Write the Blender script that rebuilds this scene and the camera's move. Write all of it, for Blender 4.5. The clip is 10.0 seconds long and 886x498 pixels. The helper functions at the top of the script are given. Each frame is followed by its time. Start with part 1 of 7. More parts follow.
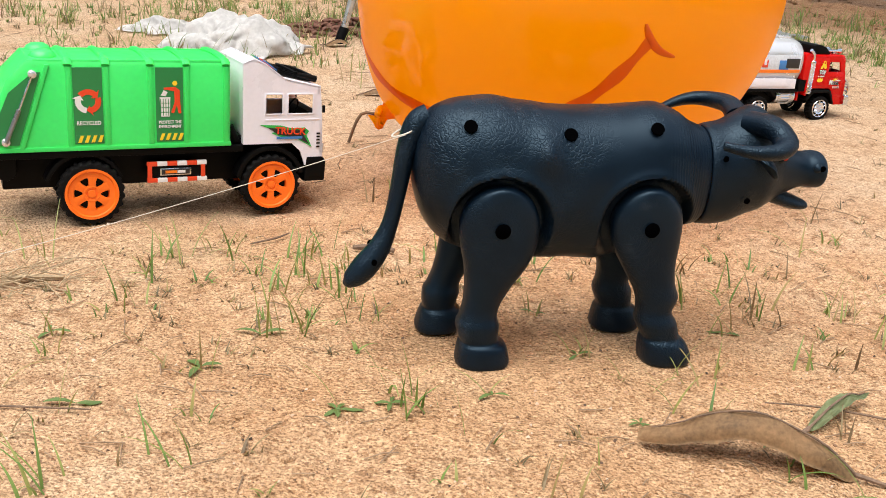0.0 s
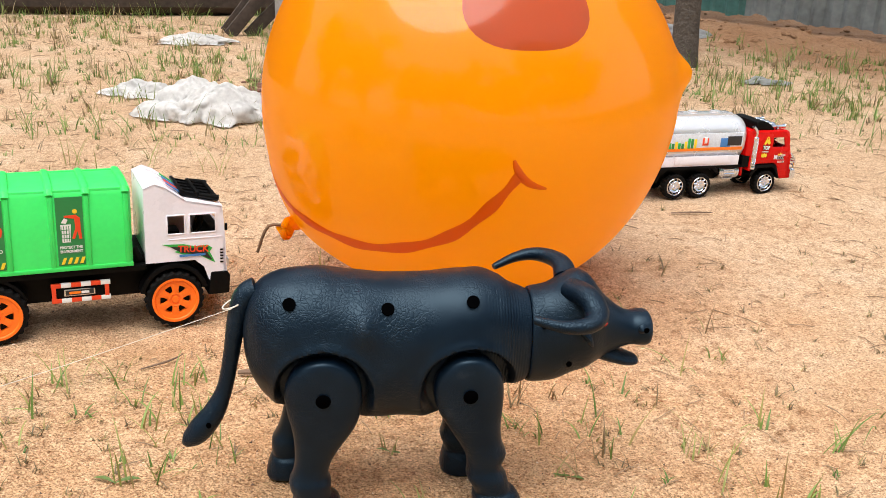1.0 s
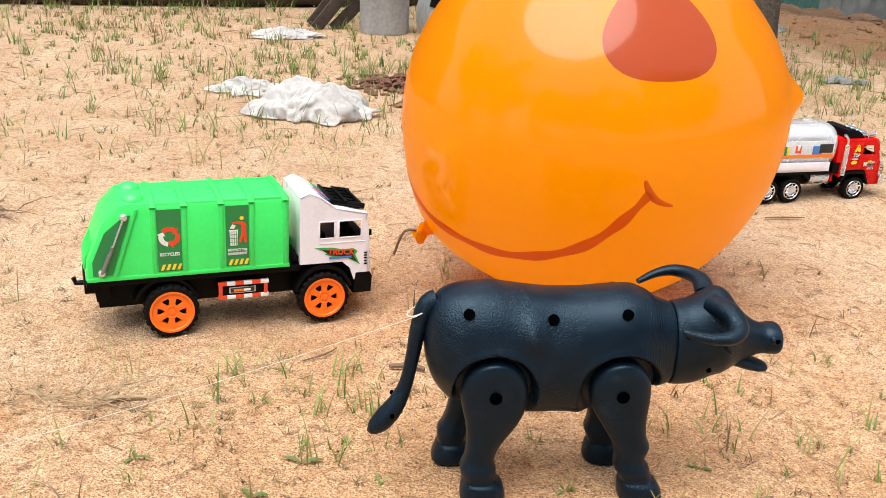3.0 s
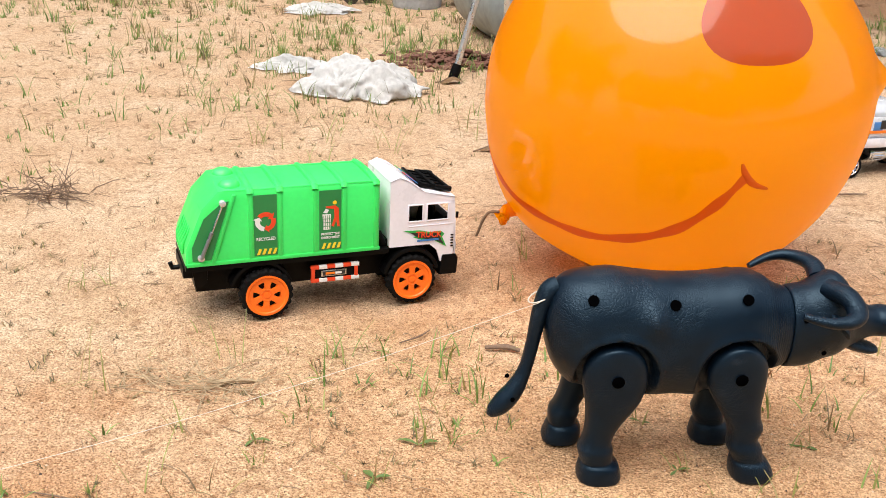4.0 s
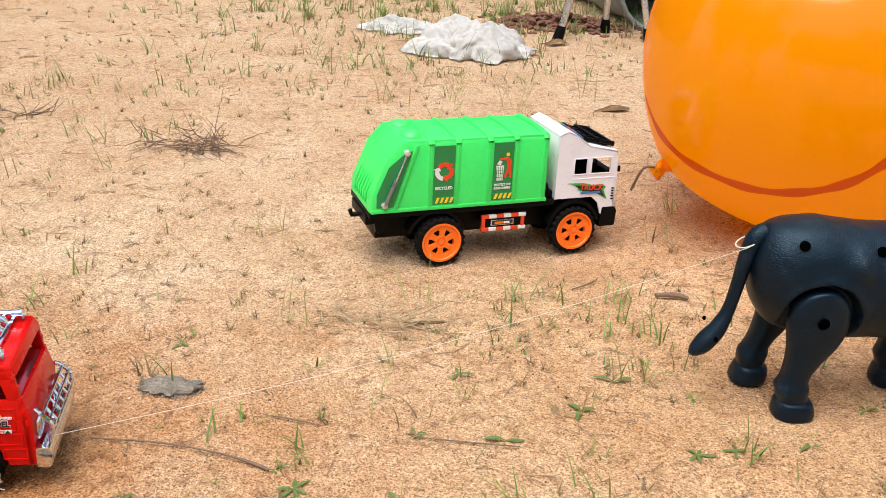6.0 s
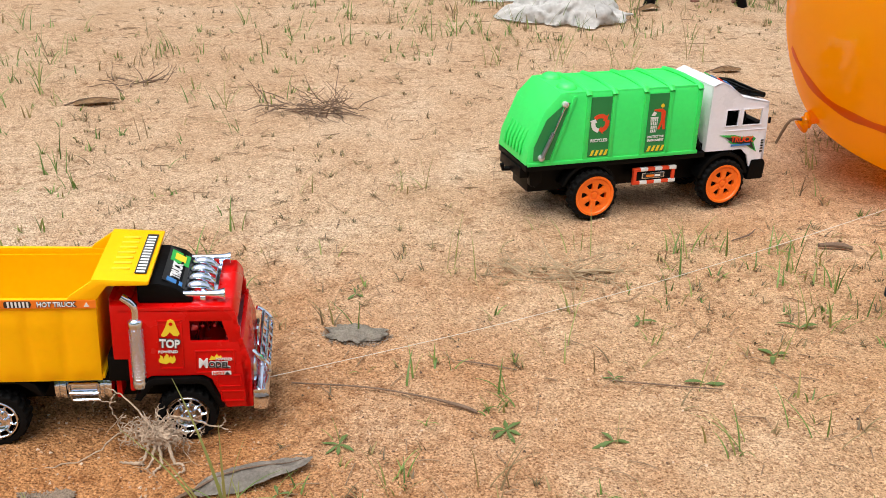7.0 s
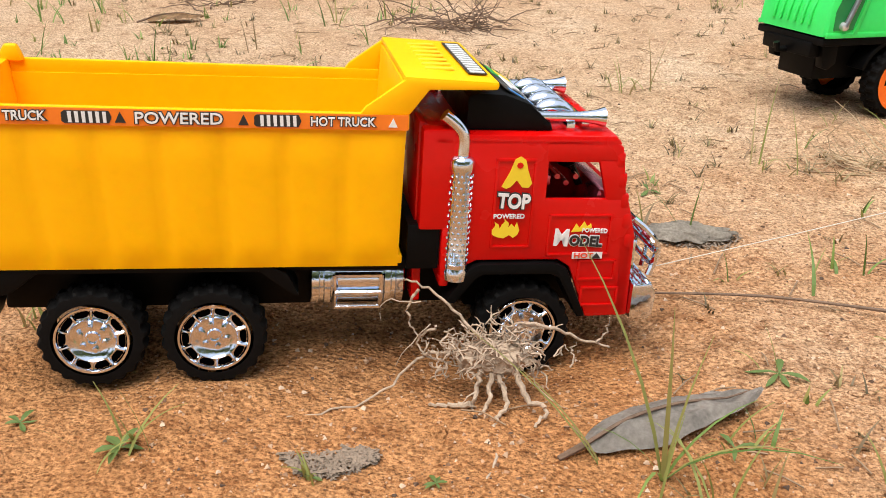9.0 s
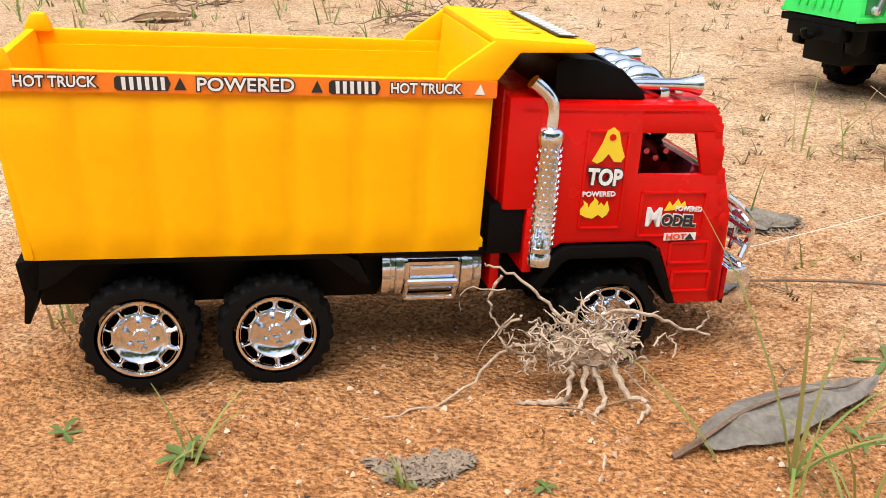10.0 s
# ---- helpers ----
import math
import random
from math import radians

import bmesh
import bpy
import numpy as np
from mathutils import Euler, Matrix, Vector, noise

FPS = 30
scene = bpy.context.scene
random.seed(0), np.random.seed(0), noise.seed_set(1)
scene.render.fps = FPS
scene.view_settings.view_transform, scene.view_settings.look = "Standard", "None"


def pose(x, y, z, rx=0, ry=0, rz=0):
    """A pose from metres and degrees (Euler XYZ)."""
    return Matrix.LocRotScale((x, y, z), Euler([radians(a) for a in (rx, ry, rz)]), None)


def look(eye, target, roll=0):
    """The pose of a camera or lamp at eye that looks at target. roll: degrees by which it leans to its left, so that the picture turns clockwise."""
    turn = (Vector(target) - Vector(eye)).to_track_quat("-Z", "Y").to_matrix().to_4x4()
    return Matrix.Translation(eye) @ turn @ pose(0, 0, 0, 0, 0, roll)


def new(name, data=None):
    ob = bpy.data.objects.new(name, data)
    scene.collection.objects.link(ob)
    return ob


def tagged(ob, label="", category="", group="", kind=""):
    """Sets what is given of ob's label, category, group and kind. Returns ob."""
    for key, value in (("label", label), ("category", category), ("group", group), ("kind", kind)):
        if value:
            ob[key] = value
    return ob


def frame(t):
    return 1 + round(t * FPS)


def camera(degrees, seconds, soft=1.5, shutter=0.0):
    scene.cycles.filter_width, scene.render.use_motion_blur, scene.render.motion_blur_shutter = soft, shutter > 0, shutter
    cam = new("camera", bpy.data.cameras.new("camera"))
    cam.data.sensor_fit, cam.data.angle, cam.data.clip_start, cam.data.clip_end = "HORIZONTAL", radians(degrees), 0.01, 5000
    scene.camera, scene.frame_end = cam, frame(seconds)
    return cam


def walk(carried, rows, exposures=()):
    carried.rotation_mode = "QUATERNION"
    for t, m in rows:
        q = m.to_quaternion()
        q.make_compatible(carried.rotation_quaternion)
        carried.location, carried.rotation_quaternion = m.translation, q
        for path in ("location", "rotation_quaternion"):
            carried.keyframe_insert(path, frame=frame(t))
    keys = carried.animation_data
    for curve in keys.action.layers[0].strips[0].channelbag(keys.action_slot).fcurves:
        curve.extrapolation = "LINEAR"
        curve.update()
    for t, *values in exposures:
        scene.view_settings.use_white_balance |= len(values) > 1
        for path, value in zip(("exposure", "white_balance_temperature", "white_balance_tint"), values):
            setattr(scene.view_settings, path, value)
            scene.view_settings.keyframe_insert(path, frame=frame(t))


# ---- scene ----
cam = camera(49.0, 10.0, 0.9)
PATH = [
    (0, (-0.025, -0.025, 0.290), (0.015, 1.854, -0.393), 3.2),
    (0.5, (0.042, -0.005, 0.337), (0.053, 1.884, -0.319), 2.5),
    (1, (0.109, -0.014, 0.406), (0.068, 1.868, -0.272), 2.2),
    (1.5, (0.112, -0.042, 0.420), (0.045, 1.842, -0.249), 1.4),
    (2, (0.117, -0.092, 0.443), (0.004, 1.787, -0.235), 1.3),
    (2.5, (0.076, -0.109, 0.449), (-0.029, 1.765, -0.240), 1.5),
    (3, (0.027, -0.096, 0.461), (-0.111, 1.765, -0.260), 2.1),
    (4.5, (-0.093, -0.117, 0.489), (-0.237, 1.703, -0.329), 1.5),
    (5, (-0.105, -0.117, 0.504), (-0.276, 1.684, -0.349), 1.6),
    (5.2, (-0.105, -0.139, 0.503), (-0.301, 1.665, -0.337), 1.6),
    (6.5, (-0.291, -0.187, 0.452), (-0.502, 1.613, -0.393), 1.7),
    (7, (-0.337, -0.205, 0.438), (-0.600, 1.576, -0.433), 0.4),
    (7.5, (-0.378, -0.188, 0.406), (-0.680, 1.581, -0.476), -0.1),
    (8, (-0.458, -0.186, 0.365), (-0.763, 1.577, -0.529), -0.2),
    (8.3, (-0.528, -0.145, 0.321), (-0.838, 1.621, -0.566), -0.6),
    (8.5, (-0.564, -0.107, 0.290), (-0.868, 1.670, -0.575), -0.6),
    (9, (-0.602, -0.032, 0.222), (-0.804, 1.788, -0.584), 0.6),
    (9.5, (-0.641, -0.009, 0.197), (-0.743, 1.826, -0.591), 0.8),
    (10, (-0.653, -0.007, 0.195), (-0.775, 1.832, -0.582), 0.6),
]

walk(cam, [(t, look(eye, target, roll)) for t, eye, target, roll in PATH], [(0, 1.04), (2, 1.14), (5, 1.10), (6.5, 0.90), (7.5, 0.72), (8.5, 0.84), (10, 1.10)])

# ---- light: a bright, thinly clouded day ----
world = bpy.data.worlds.new("sky")
scene.world = world
world.use_nodes = True
wn, wl = world.node_tree.nodes, world.node_tree.links
wn.clear()
sky = wn.new("ShaderNodeTexSky")
sky.sky_type, sky.sun_disc = "NISHITA", False
sky.sun_elevation, sky.sun_rotation = radians(70), radians(210)
sky.air_density, sky.dust_density, sky.ozone_density = 1.0, 4.0, 0.6
cloud_mix = wn.new("ShaderNodeMixRGB")
cloud_mix.inputs[0].default_value = 0.65
cloud_mix.inputs[2].default_value = (8.7, 9.2, 10.0, 1)
wbg = wn.new("ShaderNodeBackground")
wbg.inputs[1].default_value = 0.066
wout = wn.new("ShaderNodeOutputWorld")
wl.new(sky.outputs[0], cloud_mix.inputs[1])
wl.new(cloud_mix.outputs[0], wbg.inputs[0])
wl.new(wbg.outputs[0], wout.inputs[0])
sun_data = bpy.data.lights.new("sun", "SUN")
sun_data.energy, sun_data.angle, sun_data.color = 2.35, radians(55), (1.0, 0.96, 0.90)
sun = new("sun", sun_data)
sun.matrix_world = look((-0.6, -0.65, 3.4), (0.0, 0.4, 0.0))


# ---- materials ----
def mat(name, rgb, rough=0.5, metal=0.0, vary=0.12, scale=60.0, bump=0.1, bump_scale=300.0, coat=0.0, spec=0.5, trans=0.0, sss=0.0, dist=0.001):
    m = bpy.data.materials.new(name)
    m.use_nodes = True
    n, l = m.node_tree.nodes, m.node_tree.links
    b = n["Principled BSDF"]
    tc = n.new("ShaderNodeTexCoord")
    if vary:
        t1, t2 = n.new("ShaderNodeTexNoise"), n.new("ShaderNodeTexNoise")
        t1.inputs["Scale"].default_value, t2.inputs["Scale"].default_value = scale, scale * 7.3
        t1.inputs["Detail"].default_value = 4
        add = n.new("ShaderNodeMath"); add.operation = "ADD"
        half = n.new("ShaderNodeMapRange")
        half.inputs["From Min"].default_value, half.inputs["From Max"].default_value = 0.6, 1.4
        half.inputs["To Min"].default_value, half.inputs["To Max"].default_value = 1 - vary, 1 + vary
        mul = n.new("ShaderNodeVectorMath"); mul.operation = "SCALE"
        mul.inputs[0].default_value = rgb
        for t in (t1, t2):
            l.new(tc.outputs["Object"], t.inputs["Vector"])
        l.new(t1.outputs["Fac"], add.inputs[0]); l.new(t2.outputs["Fac"], add.inputs[1])
        l.new(add.outputs[0], half.inputs["Value"]); l.new(half.outputs[0], mul.inputs["Scale"])
        l.new(mul.outputs[0], b.inputs["Base Color"])
        rr = n.new("ShaderNodeMapRange")
        rr.inputs["From Min"].default_value, rr.inputs["From Max"].default_value = 0.3, 0.7
        rr.inputs["To Min"].default_value, rr.inputs["To Max"].default_value = max(0.02, rough - 0.07), min(1, rough + 0.09)
        l.new(t1.outputs["Fac"], rr.inputs["Value"]); l.new(rr.outputs[0], b.inputs["Roughness"])
    else:
        b.inputs["Base Color"].default_value = (*rgb, 1)
        b.inputs["Roughness"].default_value = rough
    b.inputs["Metallic"].default_value = metal
    b.inputs["Specular IOR Level"].default_value = spec
    b.inputs["Coat Weight"].default_value = coat
    b.inputs["Coat Roughness"].default_value = 0.08
    b.inputs["Transmission Weight"].default_value = trans
    b.inputs["Subsurface Weight"].default_value = sss
    b.inputs["Subsurface Scale"].default_value = 0.004
    if bump:
        tb = n.new("ShaderNodeTexNoise")
        tb.inputs["Scale"].default_value, tb.inputs["Detail"].default_value = bump_scale, 3
        bp = n.new("ShaderNodeBump")
        bp.inputs["Strength"].default_value, bp.inputs["Distance"].default_value = bump, dist
        l.new(tc.outputs["Object"], tb.inputs["Vector"])
        l.new(tb.outputs["Fac"], bp.inputs["Height"]); l.new(bp.outputs[0], b.inputs["Normal"])
    return m


def ramp_of(n, stops):
    r = n.new("ShaderNodeValToRGB")
    e = r.color_ramp.elements
    while len(e) < len(stops):
        e.new(0.5)
    for k, (p, c) in enumerate(stops):
        e[k].position, e[k].color = p, (*c, 1)
    return r


def soil_material():
    m = bpy.data.materials.new("sandy_soil")
    m.use_nodes = True
    n, l = m.node_tree.nodes, m.node_tree.links
    b = n["Principled BSDF"]
    b.inputs["Roughness"].default_value, b.inputs["Specular IOR Level"].default_value = 0.95, 0.15
    geo = n.new("ShaderNodeNewGeometry")

    def tex(scale, detail=5.0, rough=0.6):
        t = n.new("ShaderNodeTexNoise")
        t.inputs["Scale"].default_value, t.inputs["Detail"].default_value, t.inputs["Roughness"].default_value = scale, detail, rough
        l.new(geo.outputs["Position"], t.inputs["Vector"])
        return t
    broad, mid, fine, grain = tex(1.1), tex(9.0), tex(70.0), tex(650.0, 2.0)
    base = ramp_of(n, [(0.3, (0.48, 0.305, 0.18)), (0.5, (0.585, 0.41, 0.268)), (0.70, (0.66, 0.51, 0.368))])
    mixed = n.new("ShaderNodeMath"); mixed.operation = "MULTIPLY_ADD"; mixed.inputs[1].default_value = 0.55
    l.new(mid.outputs["Fac"], mixed.inputs[0])
    sc = n.new("ShaderNodeMath"); sc.operation = "MULTIPLY"; sc.inputs[1].default_value = 0.45
    l.new(broad.outputs["Fac"], sc.inputs[0]); l.new(sc.outputs[0], mixed.inputs[2])
    l.new(mixed.outputs[0], base.inputs["Fac"])
    # damp, redder patches
    dark = ramp_of(n, [(0.33, (0.50, 0.40, 0.33)), (0.49, (0.98, 0.97, 0.96)), (0.66, (1.1, 1.1, 1.1))])
    l.new(fine.outputs["Fac"], dark.inputs["Fac"])
    m1 = n.new("ShaderNodeMixRGB"); m1.blend_type = "MULTIPLY"; m1.inputs[0].default_value = 0.75
    patch = n.new("ShaderNodeMapRange")
    for key, val in (("From Min", 0.40), ("From Max", 0.66), ("To Min", 0.15), ("To Max", 1.0)):
        patch.inputs[key].default_value = val
    uneven = tex(4.3, 6.0, 0.7)
    l.new(uneven.outputs["Fac"], patch.inputs["Value"]); l.new(patch.outputs[0], m1.inputs[0])
    l.new(base.outputs[0], m1.inputs[1]); l.new(dark.outputs[0], m1.inputs[2])
    gr = ramp_of(n, [(0.33, (0.25, 0.20, 0.17)), (0.46, (1, 1, 1)), (0.66, (1.45, 1.47, 1.5))])
    l.new(grain.outputs["Fac"], gr.inputs["Fac"])
    m2 = n.new("ShaderNodeMixRGB"); m2.blend_type = "MULTIPLY"; m2.inputs[0].default_value = 0.62
    l.new(m1.outputs[0], m2.inputs[1]); l.new(gr.outputs[0], m2.inputs[2])
    cells = n.new("ShaderNodeTexVoronoi"); cells.inputs["Scale"].default_value = 560
    l.new(geo.outputs["Position"], cells.inputs["Vector"])
    tone = ramp_of(n, [(0.0, (0.60, 0.52, 0.46)), (0.25, (0.92, 0.90, 0.88)), (0.75, (1.04, 1.04, 1.04)), (1.0, (1.28, 1.30, 1.34))])
    pick = n.new("ShaderNodeSeparateColor")
    l.new(cells.outputs["Color"], pick.inputs[0]); l.new(pick.outputs[0], tone.inputs["Fac"])
    m2a = n.new("ShaderNodeMixRGB"); m2a.blend_type = "MULTIPLY"; m2a.inputs[0].default_value = 1.0
    l.new(m2.outputs[0], m2a.inputs[1]); l.new(tone.outputs[0], m2a.inputs[2])
    m2 = m2a
    # small dark grit and damp specks between the grains
    speck = tex(240.0, 3.0, 0.6)
    sp = ramp_of(n, [(0.36, (0.52, 0.44, 0.38)), (0.47, (1, 1, 1)), (0.68, (1.10, 1.10, 1.10))])
    l.new(speck.outputs["Fac"], sp.inputs["Fac"])
    m2b = n.new("ShaderNodeMixRGB"); m2b.blend_type = "MULTIPLY"; m2b.inputs[0].default_value = 0.32
    l.new(m2.outputs[0], m2b.inputs[1]); l.new(sp.outputs[0], m2b.inputs[2])
    m2 = m2b
    # freshly dug, darker earth along the fence
    dot = n.new("ShaderNodeVectorMath"); dot.operation = "DOT_PRODUCT"; dot.inputs[1].default_value = (0.807, 0.59, 0)
    l.new(geo.outputs["Position"], dot.inputs[0])
    wob = n.new("ShaderNodeMath"); wob.operation = "MULTIPLY_ADD"; wob.inputs[1].default_value = 1.6
    l.new(broad.outputs["Fac"], wob.inputs[0]); l.new(dot.outputs["Value"], wob.inputs[2])
    dug = n.new("ShaderNodeMapRange"); dug.inputs["From Min"].default_value, dug.inputs["From Max"].default_value = 3.1, 3.5
    l.new(wob.outputs[0], dug.inputs["Value"])
    m3 = n.new("ShaderNodeMixRGB"); m3.blend_type = "MULTIPLY"; m3.inputs[2].default_value = (0.56, 0.45, 0.38, 1)
    l.new(dug.outputs[0], m3.inputs[0]); l.new(m2.outputs[0], m3.inputs[1])
    # a more orange stretch round the parked dump truck, its shade darkened in too
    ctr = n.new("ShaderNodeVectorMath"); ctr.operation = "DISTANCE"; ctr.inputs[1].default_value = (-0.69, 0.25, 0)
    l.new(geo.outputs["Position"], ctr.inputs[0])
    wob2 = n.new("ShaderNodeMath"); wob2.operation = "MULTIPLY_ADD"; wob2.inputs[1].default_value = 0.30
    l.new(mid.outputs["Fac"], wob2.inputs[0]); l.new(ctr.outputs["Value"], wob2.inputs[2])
    shade_tint = n.new("ShaderNodeMapRange")
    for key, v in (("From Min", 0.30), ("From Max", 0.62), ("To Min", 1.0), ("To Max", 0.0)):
        shade_tint.inputs[key].default_value = v
    l.new(wob2.outputs[0], shade_tint.inputs["Value"])
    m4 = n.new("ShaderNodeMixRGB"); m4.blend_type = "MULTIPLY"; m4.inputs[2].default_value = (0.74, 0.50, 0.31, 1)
    l.new(shade_tint.outputs[0], m4.inputs[0]); l.new(m3.outputs[0], m4.inputs[1])
    # and a weaker orange tint where the buffalo and the balloon stand
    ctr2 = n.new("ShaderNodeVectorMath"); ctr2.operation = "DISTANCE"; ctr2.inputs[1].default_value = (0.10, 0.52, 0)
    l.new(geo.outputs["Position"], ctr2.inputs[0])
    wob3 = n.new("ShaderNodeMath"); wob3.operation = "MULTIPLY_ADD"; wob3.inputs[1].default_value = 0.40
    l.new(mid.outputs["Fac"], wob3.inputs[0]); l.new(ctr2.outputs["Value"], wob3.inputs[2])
    toy_tint = n.new("ShaderNodeMapRange")
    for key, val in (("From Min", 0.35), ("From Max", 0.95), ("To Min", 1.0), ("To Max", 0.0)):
        toy_tint.inputs[key].default_value = val
    l.new(wob3.outputs[0], toy_tint.inputs["Value"])
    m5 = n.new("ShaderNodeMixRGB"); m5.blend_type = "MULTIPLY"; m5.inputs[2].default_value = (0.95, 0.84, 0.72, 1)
    l.new(toy_tint.outputs[0], m5.inputs[0]); l.new(m4.outputs[0], m5.inputs[1])
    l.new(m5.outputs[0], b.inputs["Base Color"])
    vo = n.new("ShaderNodeTexVoronoi"); vo.inputs["Scale"].default_value = 380
    l.new(geo.outputs["Position"], vo.inputs["Vector"])
    h1 = n.new("ShaderNodeMath"); h1.operation = "MULTIPLY_ADD"; h1.inputs[1].default_value = 1.0
    l.new(fine.outputs["Fac"], h1.inputs[0]); l.new(grain.outputs["Fac"], h1.inputs[2])
    h2 = n.new("ShaderNodeMath"); h2.operation = "SUBTRACT"
    l.new(h1.outputs[0], h2.inputs[0]); l.new(vo.outputs["Distance"], h2.inputs[1])
    bp = n.new("ShaderNodeBump"); bp.inputs["Strength"].default_value, bp.inputs["Distance"].default_value = 0.9, 0.003
    l.new(h2.outputs[0], bp.inputs["Height"]); l.new(bp.outputs[0], b.inputs["Normal"])
    return m


SOIL = soil_material()
GREEN = mat("green_plastic", (0.045, 0.72, 0.135), 0.38, vary=0.05, scale=30, bump=0.05, bump_scale=120, sss=0.15)
GREEN_DARK = mat("dark_green_sticker", (0.02, 0.22, 0.06), 0.4, vary=0.05)
WHITE = mat("white_plastic", (0.80, 0.80, 0.88), 0.3, vary=0.04, scale=40, bump=0.03)
BLACK = mat("black_plastic", (0.0028, 0.0028, 0.003), 0.42, vary=0.25, scale=50, bump=0.12, spec=0.10)
TYRE = mat("tyre_rubber", (0.004, 0.0037, 0.0037), 0.7, vary=0.4, scale=90, bump=0.2, spec=0.13)
ORANGE_RIM = mat("orange_plastic", (0.95, 0.17, 0.01), 0.35, vary=0.05)
RED = mat("red_plastic", (0.60, 0.0025, 0.002), 0.24, vary=0.06, scale=30, bump=0.03, coat=0.12, spec=0.25)
YELLOW = mat("yellow_plastic", (1.0, 0.48, 0.0002), 0.42, spec=0.18, vary=0.04, scale=25, bump=0.04, bump_scale=90, sss=0.1)
CHROME = mat("chrome", (0.74, 0.81, 0.92), 0.09, metal=1.0, vary=0.05, bump=0.06, bump_scale=500)
SILVER = mat("silver_paint", (0.72, 0.73, 0.75), 0.22, metal=0.6, vary=0.04, bump=0.03)
RUBBER = mat("matt_black_rubber", (0.017, 0.022, 0.030), 0.6, vary=0.3, scale=40, bump=0.25, bump_scale=260, spec=0.45)
# flat black that stands in for the shade inside holes
HOLE_SHADE = mat("painted_hole_shade", (0.0008, 0.0008, 0.001), 0.95, vary=0.1, spec=0.0)
INK_RED = mat("red_sticker", (0.75, 0.06, 0.015), 0.4, vary=0.04)
INK_ORANGE = mat("orange_sticker", (0.88, 0.20, 0.01), 0.4, vary=0.04)
INK_WHITE = mat("white_sticker", (0.78, 0.78, 0.78), 0.4, vary=0.04)
INK_YELLOW = mat("yellow_sticker", (0.85, 0.62, 0.03), 0.4, vary=0.04)
INK_BLACK = mat("black_sticker", (0.02, 0.02, 0.02), 0.4, vary=0.1)
INK_GREEN = mat("green_sticker", (0.03, 0.40, 0.07), 0.4, vary=0.04)
INK_BLUE = mat("blue_sticker", (0.05, 0.2, 0.5), 0.4, vary=0.04)
GLASSY = mat("dark_interior", (0.02, 0.02, 0.022), 0.3, vary=0.2)


# ---- mesh helpers ----
def to_mesh(bm, smooth=True, angle=40):
    me = bpy.data.meshes.new("m")
    bmesh.ops.recalc_face_normals(bm, faces=bm.faces)
    if smooth:
        lim = radians(angle)
        for f in bm.faces:
            f.smooth = True
        for e in bm.edges:
            if len(e.link_faces) == 2 and e.calc_face_angle(0) > lim:
                e.smooth = False
    bm.to_mesh(me)
    bm.free()
    return me


def part(name, bm, material, parent=None, label="", smooth=True, angle=40):
    me = to_mesh(bm, smooth, angle)
    me.materials.append(material)
    ob = new(name, me)
    if parent:
        ob.parent = parent
    if label:
        tagged(ob, label)
    return ob


def thing(name, m, label, category, group="", kind=""):
    ob = new(name)
    ob.empty_display_size = 0.02
    ob.matrix_world = m
    return tagged(ob, label, category, group, kind)


def bevel(bm, w, seg=2):
    if w > 0:
        es = [e for e in bm.edges if len(e.link_faces) == 2 and e.calc_face_angle(0) > 0.5]
        bmesh.ops.bevel(bm, geom=es, offset=w, segments=seg, affect="EDGES", profile=0.6)
    return bm


def box(x0, x1, y0, y1, z0, z1, w=0.001, bm=None):
    b = bmesh.new()
    bmesh.ops.create_cube(b, size=1)
    for v in b.verts:
        v.co = Vector((x0 + (v.co.x + 0.5) * (x1 - x0), y0 + (v.co.y + 0.5) * (y1 - y0), z0 + (v.co.z + 0.5) * (z1 - z0)))
    bevel(b, w)
    return join(bm, b) if bm else b


def join(bm, other):
    me = bpy.data.meshes.new("t")
    other.to_mesh(me)
    other.free()
    bm.from_mesh(me)
    bpy.data.meshes.remove(me)
    return bm


def prism(pts, y0, y1, w=0.001, bm=None, shrink=None):
    """A side outline of (x, z) points, drawn out from y0 to y1."""
    b = bmesh.new()
    a = [b.verts.new((x, y0, z)) for x, z in pts]
    c = [b.verts.new((x, y1, z)) for x, z in pts]
    b.faces.new(a)
    b.faces.new(c[::-1])
    for k in range(len(pts)):
        b.faces.new((a[k - 1], c[k - 1], c[k], a[k]))
    bmesh.ops.recalc_face_normals(b, faces=b.faces)
    bevel(b, w)
    return join(bm, b) if bm else b


def tube(pts, radii, seg=10, bm=None, flat=1.0):
    """A round bar along the points, with a radius at each."""
    b = bm or bmesh.new()
    pts = [Vector(p) for p in pts]
    if isinstance(radii, (int, float)):
        radii = [radii] * len(pts)
    rings, up = [], Vector((0.13, 0.31, 0.94)).normalized()
    for k, p in enumerate(pts):
        d = (pts[min(k + 1, len(pts) - 1)] - pts[max(k - 1, 0)]).normalized()
        u = d.cross(up)
        if u.length < 0.05:
            u = d.cross(Vector((1, 0, 0)))
        u.normalize()
        v = u.cross(d)
        rings.append([b.verts.new(p + radii[k] * (u * math.cos(a) + v * math.sin(a) * flat)) for a in (2 * math.pi * i / seg for i in range(seg))])
    for r, s in zip(rings, rings[1:]):
        for i in range(seg):
            b.faces.new((r[i - 1], r[i], s[i], s[i - 1]))
    b.faces.new(rings[0])
    b.faces.new(rings[-1][::-1])
    return b


